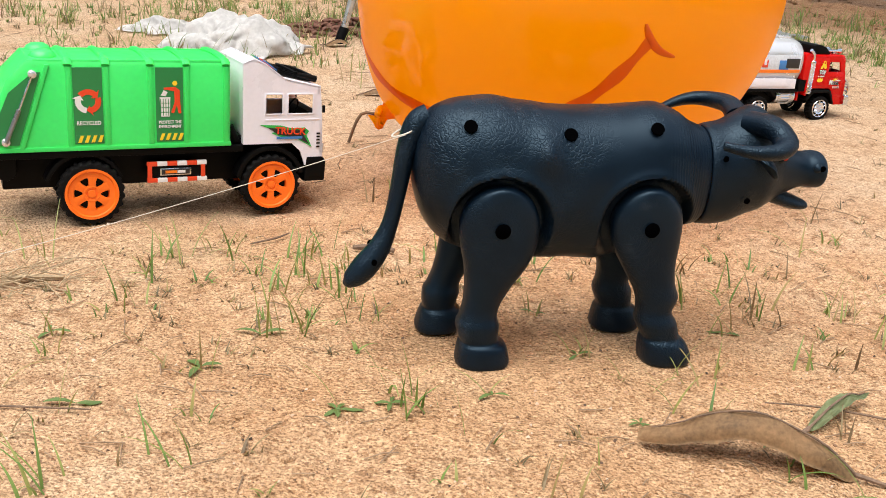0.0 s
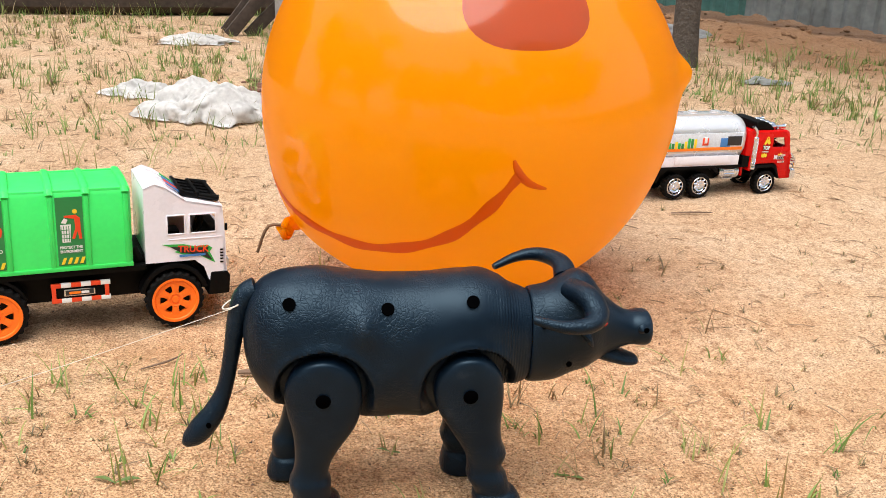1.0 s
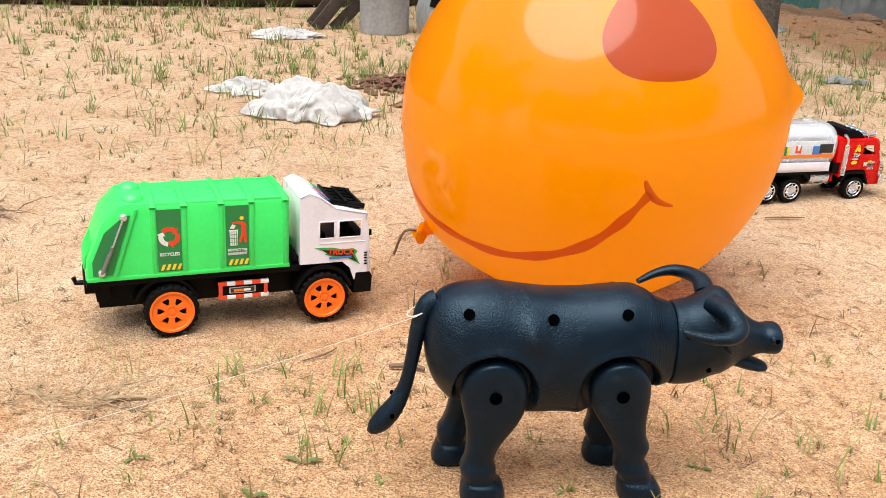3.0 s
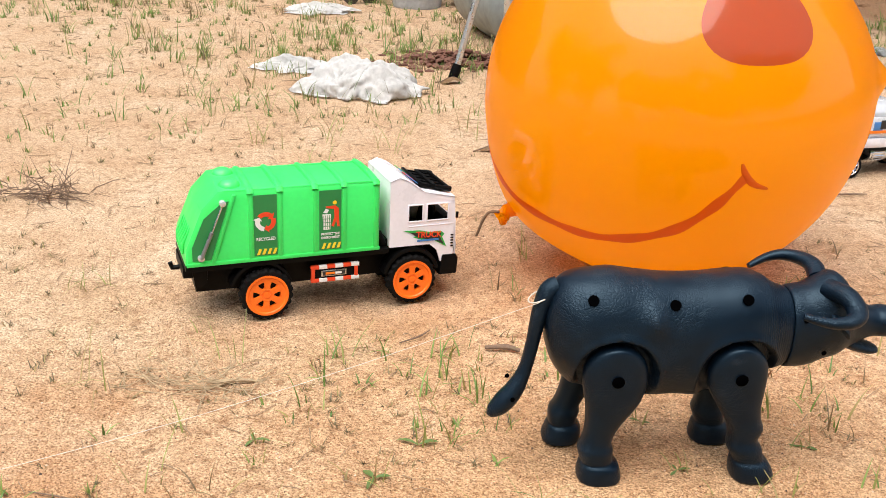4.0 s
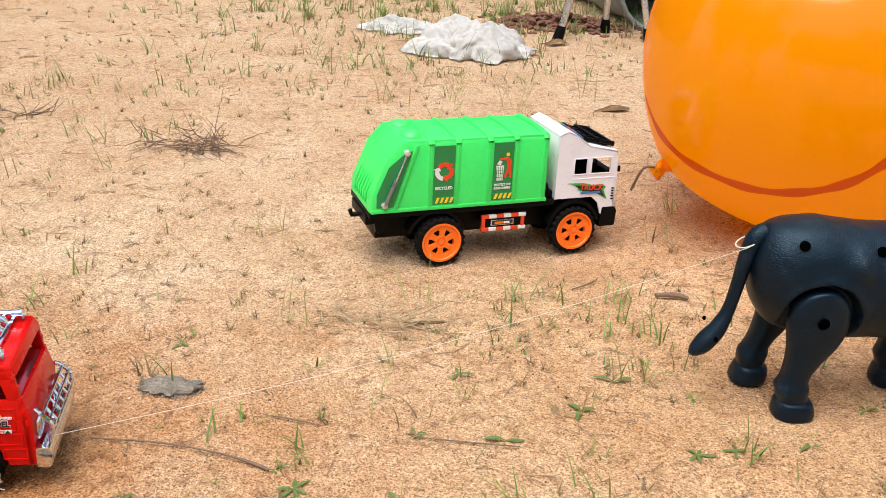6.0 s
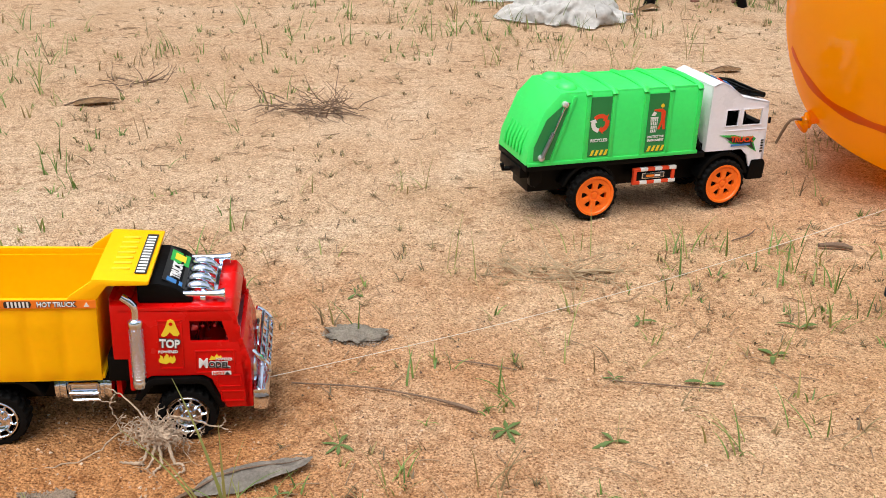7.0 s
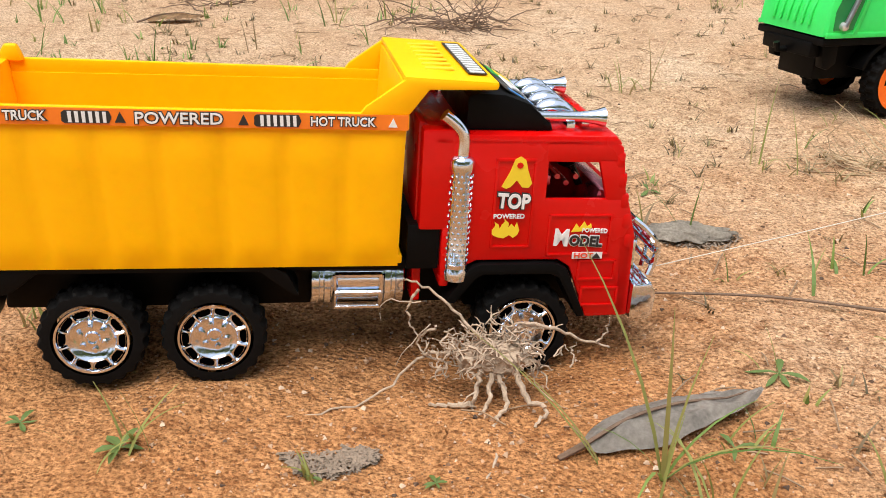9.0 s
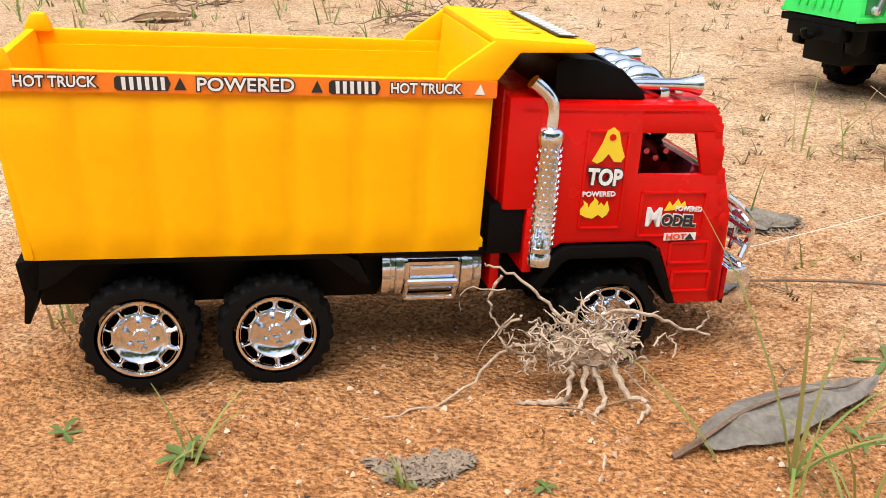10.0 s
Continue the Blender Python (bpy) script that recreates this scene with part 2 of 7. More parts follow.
def turned(profile, seg=32, axis="y", at=(0, 0, 0), bm=None, caps=(True, True)):
    """A turned body: (distance along the axis, radius) rows."""
    b = bm or bmesh.new()
    at, rings = Vector(at), []
    for h, r in profile:
        ring = []
        for i in range(seg):
            a = 2 * math.pi * i / seg
            c, s = r * math.cos(a), r * math.sin(a)
            ring.append(b.verts.new(at + Vector({"y": (c, h, s), "x": (h, c, s), "z": (c, s, h)}[axis])))
        rings.append(ring)
    for r, s in zip(rings, rings[1:]):
        for i in range(seg):
            b.faces.new((r[i - 1], r[i], s[i], s[i - 1]))
    if caps[0]:
        b.faces.new(rings[0])
    if caps[1]:
        b.faces.new(rings[-1][::-1])
    return b


def smooth_line(pts, n=8):
    """More points along a soft curve through pts (values of any length)."""
    out = []
    P = [np.array(p, float) for p in pts]
    for k in range(len(P) - 1):
        a, b, c, d = P[max(k - 1, 0)], P[k], P[k + 1], P[min(k + 2, len(P) - 1)]
        for i in range(n):
            t = i / n
            out.append(0.5 * (2 * b + (c - a) * t + (2 * a - 5 * b + 4 * c - d) * t * t + (3 * b - a - 3 * c + d) * t ** 3))
    out.append(P[-1])
    return out


def plate(pts, y, d=0.0004, bm=None):
    """A thin flat sticker: outline of (x, z) points on a side that faces -y."""
    return prism(pts, y - d, y, 0, bm)


def quad(x0, x1, z0, z1):
    return [(x0, z0), (x1, z0), (x1, z1), (x0, z1)]


def lettering(words, size, m, material, parent, squeeze=1.0, bold=0.0, name="lettering"):
    """Raised letters in the xz plane of the pose m, facing -y, centred."""
    cu = bpy.data.curves.new("words", "FONT")
    cu.body, cu.size, cu.extrude, cu.align_x, cu.align_y, cu.offset = words, size, 0.0003, "CENTER", "CENTER", bold
    cu.resolution_u = 3
    tmp = new("words", cu)
    me = bpy.data.meshes.new_from_object(tmp.evaluated_get(bpy.context.evaluated_depsgraph_get()))
    bpy.data.objects.remove(tmp)
    me.transform(m @ pose(0, 0, 0, 90) @ Matrix.Diagonal((squeeze, 1, 1, 1)))
    me.materials.clear()
    me.materials.append(material)
    ob = new(name, me)
    ob.parent = parent
    return ob


# ---- ground ----
def rise(x, y):
    """Height of the soil."""
    z = 0.004 * noise.noise((x * 3.1, y * 3.1, 0.3)) + 0.0030 * noise.noise((x * 14, y * 14, 2.0)) + 0.0026 * noise.noise((x * 38, y * 38, 5.0))
    far = min(1, max(0, (y - 2.0) / 2))
    z += far * 0.02 * noise.noise((x * 0.8, y * 0.8, 7.7))
    # the dug bank along the fence
    s = x * 0.807 + y * 0.59
    bank = min(1, max(0, (s - 2.2) / 0.8)) * min(1, max(0, (x - 0.3) / 0.5))
    z += bank * (0.008 + 0.012 * noise.noise((x * 2.2, y * 2.2, 1.0)) + 0.014 * noise.noise((x * 7, y * 7, 3.0)) + 0.014 * noise.noise((x * 19, y * 19, 4.0)))
    # uneven places under the wheels of the two trucks
    for cx, cy, h in ((-0.338, 0.793, 0.0), (-0.194, 0.890, -0.0105), (-0.771, 0.347, -0.001), (-0.621, 0.390, -0.0065)):
        z += h * math.exp(-((x - cx) ** 2 + (y - cy) ** 2) / 0.0055)
    return z


def spread(a, b, step, far, growth):
    out, s, p = [], step, b
    inner = [a + (b - a) * k / round((b - a) / step) for k in range(round((b - a) / step) + 1)]
    hi = []
    while p < far:
        s *= growth
        p += s
        hi.append(p)
    lo, s, p = [], step, a
    while p > -far:
        s *= growth
        p -= s
        lo.append(p)
    return lo[::-1] + inner + hi


def build_ground():
    xs, ys = spread(-1.3, 1.3, 0.011, 400, 1.09), spread(-0.2, 2.2, 0.011, 400, 1.09)
    verts = [(x, y, rise(x, y)) for y in ys for x in xs]
    w = len(xs)
    faces = [(j * w + i, j * w + i + 1, (j + 1) * w + i + 1, (j + 1) * w + i) for j in range(len(ys) - 1) for i in range(w - 1)]
    me = bpy.data.meshes.new("ground")
    me.from_pydata(verts, [], faces)
    me.polygons.foreach_set("use_smooth", [True] * len(faces))
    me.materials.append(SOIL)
    return tagged(new("ground", me), "bare orange sandy soil with small lumps and sparse weeds", "ground", kind="structure")


build_ground()


# ---- wheels shared by the toy trucks ----
def tyre_mesh(r, w):
    """A tyre whose tread blocks alternate round both shoulders, in one skin."""
    b = bmesh.new()
    seg = 88
    rows = [(-0.5, 0.74, 0), (-0.5, 0.885, 0), (-0.485, 0.93, 0.6), (-0.40, 0.965, 1), (-0.06, 0.975, 1), (0.0, 0.945, 0), (0.06, 0.975, -1), (0.40, 0.965, -1), (0.485, 0.93, -0.6), (0.5, 0.885, 0), (0.5, 0.74, 0)]
    rings = []
    for y, q, lug in rows:
        ring = []
        for i in range(seg):
            up = (i // 2 + (1 if lug < 0 else 0)) % 2
            a = 2 * math.pi * i / seg
            rr = r * (q + abs(lug) * (0.025 if up else -0.035))
            ring.append(b.verts.new((rr * math.cos(a), y * w, rr * math.sin(a))))
        rings.append(ring)
    for p, q in zip(rings, rings[1:]):
        for i in range(seg):
            b.faces.new((p[i - 1], p[i], q[i], q[i - 1]))
    return b


def wheel(parent, x, y, r, w, side, kind, drop=0.0):
    """side -1: its face looks to -y. kind: orange six-spoked or chrome disc rim."""
    hub = part("wheel", tyre_mesh(r, w), TYRE, parent, "black ribbed rubber tyre", angle=30)
    hub.matrix_local = pose(x, y, r + drop, 0, random.uniform(0, 40), 0 if side < 0 else 180)
    if kind == "orange":
        R = r * 0.80
        b = turned([(-w * 0.52, R * 0.98), (-w * 0.55, R), (-w * 0.55, R * 0.90), (-w * 0.46, R * 0.86), (-w * 0.44, R * 0.66), (-w * 0.2, R * 0.63), (-w * 0.2, 0.001)], 48, caps=(False, True))
        part("rim", b, ORANGE_RIM, hub, "bright orange plastic rim")
        part("rim_recess", turned([(-w * 0.25, R * 0.62), (-w * 0.24, R * 0.4), (-w * 0.24, 0.001)], 32), BLACK, hub)
        for k in range(6):
            a = 2 * math.pi * k / 6
            m = pose(0, 0, 0, 0, math.degrees(a), 0)
            s = prism([(R * 0.2, -R * 0.13), (R * 0.5, -R * 0.14), (R * 0.68, -R * 0.20), (R * 0.68, R * 0.20), (R * 0.5, R * 0.14), (R * 0.2, R * 0.13)], -w * 0.45, -w * 0.26, 0.0006)
            bmesh.ops.transform(s, matrix=m, verts=s.verts)
            part("spoke", s, ORANGE_RIM, hub)
        part("hub_cap", turned([(-w * 0.2, R * 0.34), (-w * 0.45, R * 0.33), (-w * 0.47, R * 0.28), (-w * 0.40, R * 0.25), (-w * 0.40, R * 0.16), (-w * 0.47, R * 0.14), (-w * 0.48, 0.001)], 24), ORANGE_RIM, hub)
        for k in range(8):
            a = 2 * math.pi * (k + 0.3) / 8
            s = box(-0.0028, 0.0028, -w * 0.545, -w * 0.50, -0.0014, 0.0014, 0.0003)
            bmesh.ops.transform(s, matrix=pose(0, 0, 0, 0, math.degrees(a), 0) @ Matrix.Translation((0, 0, R * 0.97)), verts=s.verts)
            part("rim_notch", s, BLACK, hub)
    else:
        R = r * 0.68
        b = turned([(-w * 0.50, R * 1.02), (-w * 0.53, R), (-w * 0.52, R * 0.94), (-w * 0.45, R * 0.90), (-w * 0.44, R * 0.70), (-w * 0.46, R * 0.66), (-w * 0.40, R * 0.60), (-w * 0.33, R * 0.44), (-w * 0.33, R * 0.22), (-w * 0.40, R * 0.19), (-w * 0.40, R * 0.15), (-w * 0.34, R * 0.14), (-w * 0.35, 0.001)], 48, caps=(False, True))
        part("rim", b, CHROME, hub, "shiny chromed plastic rim")
        # openings as black plates on the rim, their inner shade put in as colour
        for k in range(10):
            a = 2 * math.pi * (k + 0.5) / 10
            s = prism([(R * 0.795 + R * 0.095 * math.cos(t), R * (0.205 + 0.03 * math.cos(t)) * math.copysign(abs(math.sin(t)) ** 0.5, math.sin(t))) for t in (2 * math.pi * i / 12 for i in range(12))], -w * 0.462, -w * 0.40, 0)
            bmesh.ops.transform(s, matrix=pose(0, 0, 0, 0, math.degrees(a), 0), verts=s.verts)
            part("rim_opening", s, HOLE_SHADE, hub)
            rib = tube([(R * 0.90, -w * 0.47, 0), (R * 0.78, -w * 0.50, 0), (R * 0.66, -w * 0.46, 0)], [0.0007, 0.0006, 0.0008], 6)
            bmesh.ops.transform(rib, matrix=pose(0, 0, 0, 0, 36 * k, 0), verts=rib.verts)
            part("rim_spoke", rib, CHROME, hub)
        for k in range(6):
            a = 2 * math.pi * k / 6
            s = turned([(-w * 0.44, 0.0002), (-w * 0.43, 0.0011), (-w * 0.32, 0.0013)], 8, at=(R * 0.34 * math.cos(a), 0, R * 0.34 * math.sin(a)))
            part("wheel_nut", s, CHROME, hub)
    return hub


def ring_arrows(cx, cz, r, y, parent):
    for k, material in enumerate((INK_RED, INK_WHITE, INK_RED)):
        a0 = math.radians(90 + 120 * k + 50)
        pts = []
        n = 6
        arc = [a0 - math.radians(92) * i / n for i in range(n + 1)]
        pts += [(cx + r * math.cos(a), cz + r * math.sin(a)) for a in arc]
        head = arc[-1]
        pts += [(cx + r * 1.25 * math.cos(head), cz + r * 1.25 * math.sin(head)), (cx + r * 0.75 * math.cos(head - 0.5), cz + r * 0.75 * math.sin(head - 0.5)), (cx + r * 0.35 * math.cos(head), cz + r * 0.35 * math.sin(head))]
        pts += [(cx + r * 0.55 * math.cos(a), cz + r * 0.55 * math.sin(a)) for a in arc[::-1]]
        part("arrow_mark", plate(pts, y, 0.0003), material, parent)


# ---- green garbage truck ----
def garbage_truck():
    T = thing("garbage_truck", pose(-0.3420, 0.830, -0.0015, -1.5, 1.6, 26.3), "toy garbage truck, green box, white cab, orange wheels, on sand", "toy truck")
    h = 0.042
    # chassis
    part("chassis", box(-0.07, 0.225, -0.022, 0.022, 0.03, 0.062, 0.002), BLACK, T, "black plastic chassis frame")
    part("deck", box(-0.082, 0.15, -0.041, 0.041, 0.0605, 0.0665, 0.001), BLACK, T)
    part("rear_bumper", box(-0.084, -0.06, -0.03, 0.03, 0.05, 0.062, 0.0015), BLACK, T)
    for s in (-1, 1):
        part("rear_bracket", prism([(-0.075, 0.062), (-0.058, 0.062), (-0.058, 0.045), (-0.066, 0.04), (-0.072, 0.042)], s * 0.03 - 0.004, s * 0.03 + 0.004, 0.0008), BLACK, T)
        # mudguard over the rear wheel
        pts = [(0.0335 * math.cos(a), 0.028 + 0.0335 * math.sin(a)) for a in np.linspace(0.35, math.pi - 0.35, 12)] + [(0.037 * math.cos(a), 0.028 + 0.037 * math.sin(a)) for a in np.linspace(math.pi - 0.35, 0.35, 12)]
        part("mudguard", prism(pts, s * 0.031 - 0.009, s * 0.031 + 0.009, 0.0004), BLACK, T)
        for x in (0.005, 0.178):
            wheel(T, x, s * 0.0375, 0.0285, 0.017, s, "orange")
    part("tow_hook", tube([(-0.084, 0, 0.052), (-0.092, 0, 0.052), (-0.094, 0, 0.058)], 0.0028, 8), BLACK, T)
    # side tank with barrier stripes
    for s in (-1, 1):
        y = s * 0.034
        part("side_tank", box(0.06, 0.109, y - 0.004, y + 0.004, 0.036, 0.052, 0.0012), BLACK, T, "black side tank with red and white rails")
        for z in (0.0365, 0.0515):
            for k in range(6):
                part("rail_stripe", box(0.057 + k * 0.0095, 0.0665 + k * 0.0095, y + s * 0.004 - 0.0022, y + s * 0.004 + 0.0022, z - 0.0019, z + 0.0019, 0.0004), INK_WHITE if k % 2 else INK_RED, T)
        for x in (0.0575, 0.1085):
            part("rail_post", box(x, x + 0.004, y + s * 0.004 - 0.0021, y + s * 0.004 + 0.0021, 0.0365, 0.0515, 0.0004), INK_RED, T)
        part("tank_cap", box(0.069, 0.099, y + s * 0.0042 - 0.001, y + s * 0.0042 + 0.001, 0.0405, 0.0475, 0.0006), CHROME, T)
        part("tank_badge", box(0.0705, 0.0975, y + s * 0.0054 - 0.0005, y + s * 0.0054 + 0.0005, 0.0415, 0.0465, 0.0003), INK_BLACK, T)
        if s < 0:
            part("tank_badge_bar", plate(quad(0.074, 0.085, 0.0428, 0.0452), y - 0.0059), INK_ORANGE, T)
            part("tank_badge_bar", plate(quad(0.0855, 0.093, 0.0428, 0.0452), y - 0.0059), INK_WHITE, T)
    # box body: slanted tail, slightly crowned and ribbed roof
    prof = [(-0.082, 0.068), (0.1375, 0.068), (0.1375, 0.1485), (-0.044, 0.1495), (-0.062, 0.130), (-0.080, 0.088)]
    b = bmesh.new()
    ys = [-h, -h + 0.0025, -h * 0.6, 0, h * 0.6, h - 0.0025, h]
    crown = [0.0, 0.0032, 0.0045, 0.0055, 0.0045, 0.0032, 0.0]
    inset = [0.0022, 0, 0, 0, 0, 0, 0.0022]
    rows = []
    for y, c, i in zip(ys, crown, inset):
        rows.append([b.verts.new((x + (i if x < 0 else -i), y, z + (c if z > 0.12 else 0) + (i if z < 0.08 else -i))) for x, z in prof])
    for p, q in zip(rows, rows[1:]):
        for k in range(len(prof)):
            b.faces.new((p[k - 1], q[k - 1], q[k], p[k]))
    b.faces.new(rows[0]); b.faces.new(rows[-1][::-1])
    bevel(b, 0.0012)
    body = part("box_body", b, GREEN, T, "bright green plastic refuse box with ribs")
    for x in (-0.0105, 0.022, 0.0615, 0.095, 0.1325):
        for s in (-1, 1):
            part("side_rib", box(x - 0.0025, x + 0.0025, s * h - 0.0013, s * h + 0.0013, 0.071, 0.1475, 0.0011), GREEN, body)
        r = tube([(x, y, 0.1495 + c * 1.0) for y, c in zip(ys, [-0.001, 0.003, 0.0045, 0.0055, 0.0045, 0.003, -0.001])], 0.0042, 8, flat=0.75)
        part("roof_rib", r, GREEN, body)
    for s in (-1, 1):
        part("roof_edge_rib", box(-0.04, 0.136, s * (h - 0.004) - 0.002, s * (h - 0.004) + 0.002, 0.1485, 0.1535, 0.0015), GREEN, body)
        part("bottom_edge_rib", box(-0.081, 0.1375, s * h - 0.0014, s * h + 0.0014, 0.067, 0.0715, 0.0008), GREEN, body)
        part("roof_bump", turned([(0.149, 0.0125), (0.1545, 0.0120), (0.158, 0.0098), (0.1602, 0.0060), (0.1608, 0.0005)], 24, "z", (-0.029, s * 0.021, 0)), GREEN, body)
        # sloping frame and ram beside the tailgate
        part("tail_frame", prism([(-0.03, 0.149), (-0.026, 0.149), (-0.0505, 0.07), (-0.0545, 0.07)], s * h - 0.0017, s * h + 0.0017, 0.0008), GREEN, body)
        part("tail_sticker", plate([(-0.0395, 0.142), (-0.0335, 0.142), (-0.0545, 0.074), (-0.0745, 0.074), (-0.0745, 0.09), (-0.061, 0.123)], (-h - 0.0003) if s < 0 else h + 0.0007), GREEN_DARK, body, "dark green sticker behind the ram")
        ram = part("hydraulic_ram", tube([(-0.0405, s * (h + 0.0035), 0.1405), (-0.053, s * (h + 0.0035), 0.108)], 0.0013, 8), CHROME, T, "grey hydraulic ram with round ends")
        part("ram_cylinder", tube([(-0.053, s * (h + 0.0035), 0.108), (-0.0655, s * (h + 0.0035), 0.0775)], 0.0022, 10), mat("dark_grey_metal", (0.26, 0.27, 0.29), 0.3, metal=0.7), ram)
        for x, z in ((-0.0405, 0.1405), (-0.0655, 0.0775)):
            part("ram_end", turned([(s * h, 0.0038), (s * (h + 0.004), 0.0036), (s * (h + 0.005), 0.002), (s * (h + 0.005), 0.0004)], 16, at=(x, 0, z)), SILVER, ram)
    # tailgate hopper ribs
    for k in range(6):
        y = -0.022 + k * 0.0088
        part("tail_rib", tube([(-0.0735, y, 0.106), (-0.0815, y, 0.088), (-0.0825, y, 0.076)], [0.0006, 0.0020, 0.0012], 8), GREEN, body)
    part("tail_panel", prism([(-0.0475, 0.149), (-0.043, 0.151), (-0.059, 0.131), (-0.0635, 0.1315)], -0.03, 0.03, 0.0008), GREEN, body)
    # side stickers
    y = -h - 0.0002
    for x0, x1 in ((-0.0072, 0.0185), (0.066, 0.0915)):
        part("side_sticker", plate(quad(x0, x1, 0.0735, 0.1465), y), GREEN_DARK, body, "dark green sticker with recycling sign")
        part("hazard_strip", plate(quad(x0 + 0.001, x1 - 0.001, 0.0745, 0.0822), y - 0.0004), GREEN_DARK, body)
        for k in range(4):
            q = x0 + 0.0025 + k * 0.0058
            part("hazard_bar", plate([(q, 0.075), (q + 0.003, 0.075), (q + 0.0055, 0.0817), (q + 0.0025, 0.0817)], y - 0.0008), INK_YELLOW, body)
    ring_arrows(0.0056, 0.1145, 0.0115, y - 0.0004, body)
    lettering("RECYCLED", 0.0052, pose(0.0056, y - 0.0006, 0.0935), INK_WHITE, body, 0.85, 0.00008)
    lettering("PROTECT THE", 0.0040, pose(0.0788, y - 0.0006, 0.0928), INK_WHITE, body, 0.82, 0.00008)
    lettering("ENVIRONMENT", 0.0040, pose(0.0788, y - 0.0006, 0.0884), INK_WHITE, body, 0.76, 0.00008)
    # bin sign and plain orange shape
    part("bin_sign", plate([(0.0695, 0.1175), (0.0795, 0.1175), (0.0785, 0.0985), (0.0708, 0.0985)], y - 0.0004), INK_WHITE, body)
    for k in range(4):
        part("bin_slot", plate(quad(0.0700 + k * 0.0024, 0.0706 + k * 0.0024, 0.0995, 0.116), y - 0.0007, 0.0003), GREEN_DARK, body)
    for k in range(3):
        part("bin_slot", plate(quad(0.0705, 0.0787, 0.1025 + k * 0.0045, 0.1031 + k * 0.0045), y - 0.0007, 0.0003), GREEN_DARK, body)
    part("paper_sign", plate([(0.0705, 0.1195), (0.075, 0.1185), (0.077, 0.1225), (0.0735, 0.1245)], y - 0.0004), INK_WHITE, body)
    part("orange_sign", plate([(0.0735, 0.127), (0.0845, 0.1275), (0.0885, 0.124), (0.0885, 0.113), (0.0895, 0.1015), (0.0868, 0.1015), (0.0855, 0.11), (0.0825, 0.1015), (0.08, 0.1025), (0.0835, 0.113), (0.083, 0.1235), (0.0735, 0.1252)], y - 0.0004), INK_RED, body)
    part("yellow_sign", plate([(0.0838 + 0.0024 * math.cos(a), 0.1312 + 0.0024 * math.sin(a)) for a in np.linspace(0, 5.6, 10)], y - 0.0004), INK_YELLOW, body)
    # cab: hollow shell of plates, so that the windows are real openings
    cab = part("cab", box(0.150, 0.154, -0.0405, 0.0405, 0.067, 0.149, 0.001), WHITE, T, "white plastic cab with pale green back")
    for s in (-1, 1):
        ya, yb = s * 0.041, s * 0.0385
        y0, y1 = min(ya, yb), max(ya, yb)
        for piece, pts in (("cab_side", [(0.150, 0.067), (0.1725, 0.067), (0.1725, 0.1495), (0.161, 0.1545), (0.150, 0.1500)]),
                           ("cab_side", [(0.1725, 0.067), (0.200, 0.067), (0.200, 0.0980), (0.1725, 0.0980)]),
                           ("cab_side", [(0.200, 0.067), (0.2095, 0.059), (0.2125, 0.0980), (0.200, 0.0980)]),
                           ("cab_side", [(0.2095, 0.059), (0.2145, 0.045), (0.2328, 0.043), (0.2318, 0.0980), (0.2125, 0.0980)]),
                           ("window_frame_top", [(0.1725, 0.1190), (0.2306, 0.1180), (0.2296, 0.1262), (0.1920, 0.1345), (0.1725, 0.1495)]),
                           ("door_pillar", [(0.1905, 0.0980), (0.1955, 0.0980), (0.1955, 0.1190), (0.1905, 0.1190)]),
                           ("front_pillar", [(0.2225, 0.0980), (0.2318, 0.0980), (0.2306, 0.1185), (0.2225, 0.1185)])):
            part(piece, prism(pts, y0, y1, 0), WHITE, cab, smooth=False)
        for x0, x1 in ((0.1725, 0.1905), (0.1955, 0.2225)):
            for q in (box(x0, x1, ya - 0.0008, ya + 0.0008, 0.0973, 0.0987, 0.0004), box(x0, x1, ya - 0.0008, ya + 0.0008, 0.1183, 0.1197, 0.0004), box(x0 - 0.0007, x0 + 0.0007, ya - 0.0008, ya + 0.0008, 0.098, 0.119, 0.0004), box(x1 - 0.0007, x1 + 0.0007, ya - 0.0008, ya + 0.0008, 0.098, 0.119, 0.0004)):
                part("window_lip", q, WHITE, cab)
        part("door_line", box(0.1730, 0.2290, ya - 0.0006, ya + 0.0006, 0.0915, 0.0925, 0.0003), WHITE, cab)
        part("fender", prism([(0.178 + 0.036 * math.cos(a), 0.0285 + 0.0365 * math.sin(a)) for a in np.linspace(0.28, 2.9, 14)] + [(0.178 + 0.0315 * math.cos(a), 0.0285 + 0.032 * math.sin(a)) for a in np.linspace(2.9, 0.28, 14)], min(s * 0.026, s * 0.0425), max(s * 0.026, s * 0.0425), 0.0005), BLACK, T)
        part("mirror", box(0.2315, 0.2345, s * 0.0425 - 0.0012, s * 0.0425 + 0.0012, 0.099, 0.107, 0.0008), BLACK, cab)
    ridge = [(0.150, 0.1505), (0.161, 0.1553), (0.1725, 0.1503), (0.192, 0.1353), (0.2300, 0.1270)]
    for p, q in zip(ridge, ridge[1:]):
        part("cab_roof", prism([p, q, (q[0], q[1] - 0.003), (p[0], p[1] - 0.003)], -0.041, 0.041, 0.0004), WHITE, cab)
    part("cab_front", prism([(0.2285, 0.098), (0.2325, 0.098), (0.234, 0.05), (0.2295, 0.05)], -0.041, 0.041, 0.001), WHITE, cab)
    part("windscreen_header", prism([(0.226, 0.1175), (0.2308, 0.1175), (0.2298, 0.1258), (0.226, 0.1258)], -0.041, 0.041, 0.001), WHITE, cab)
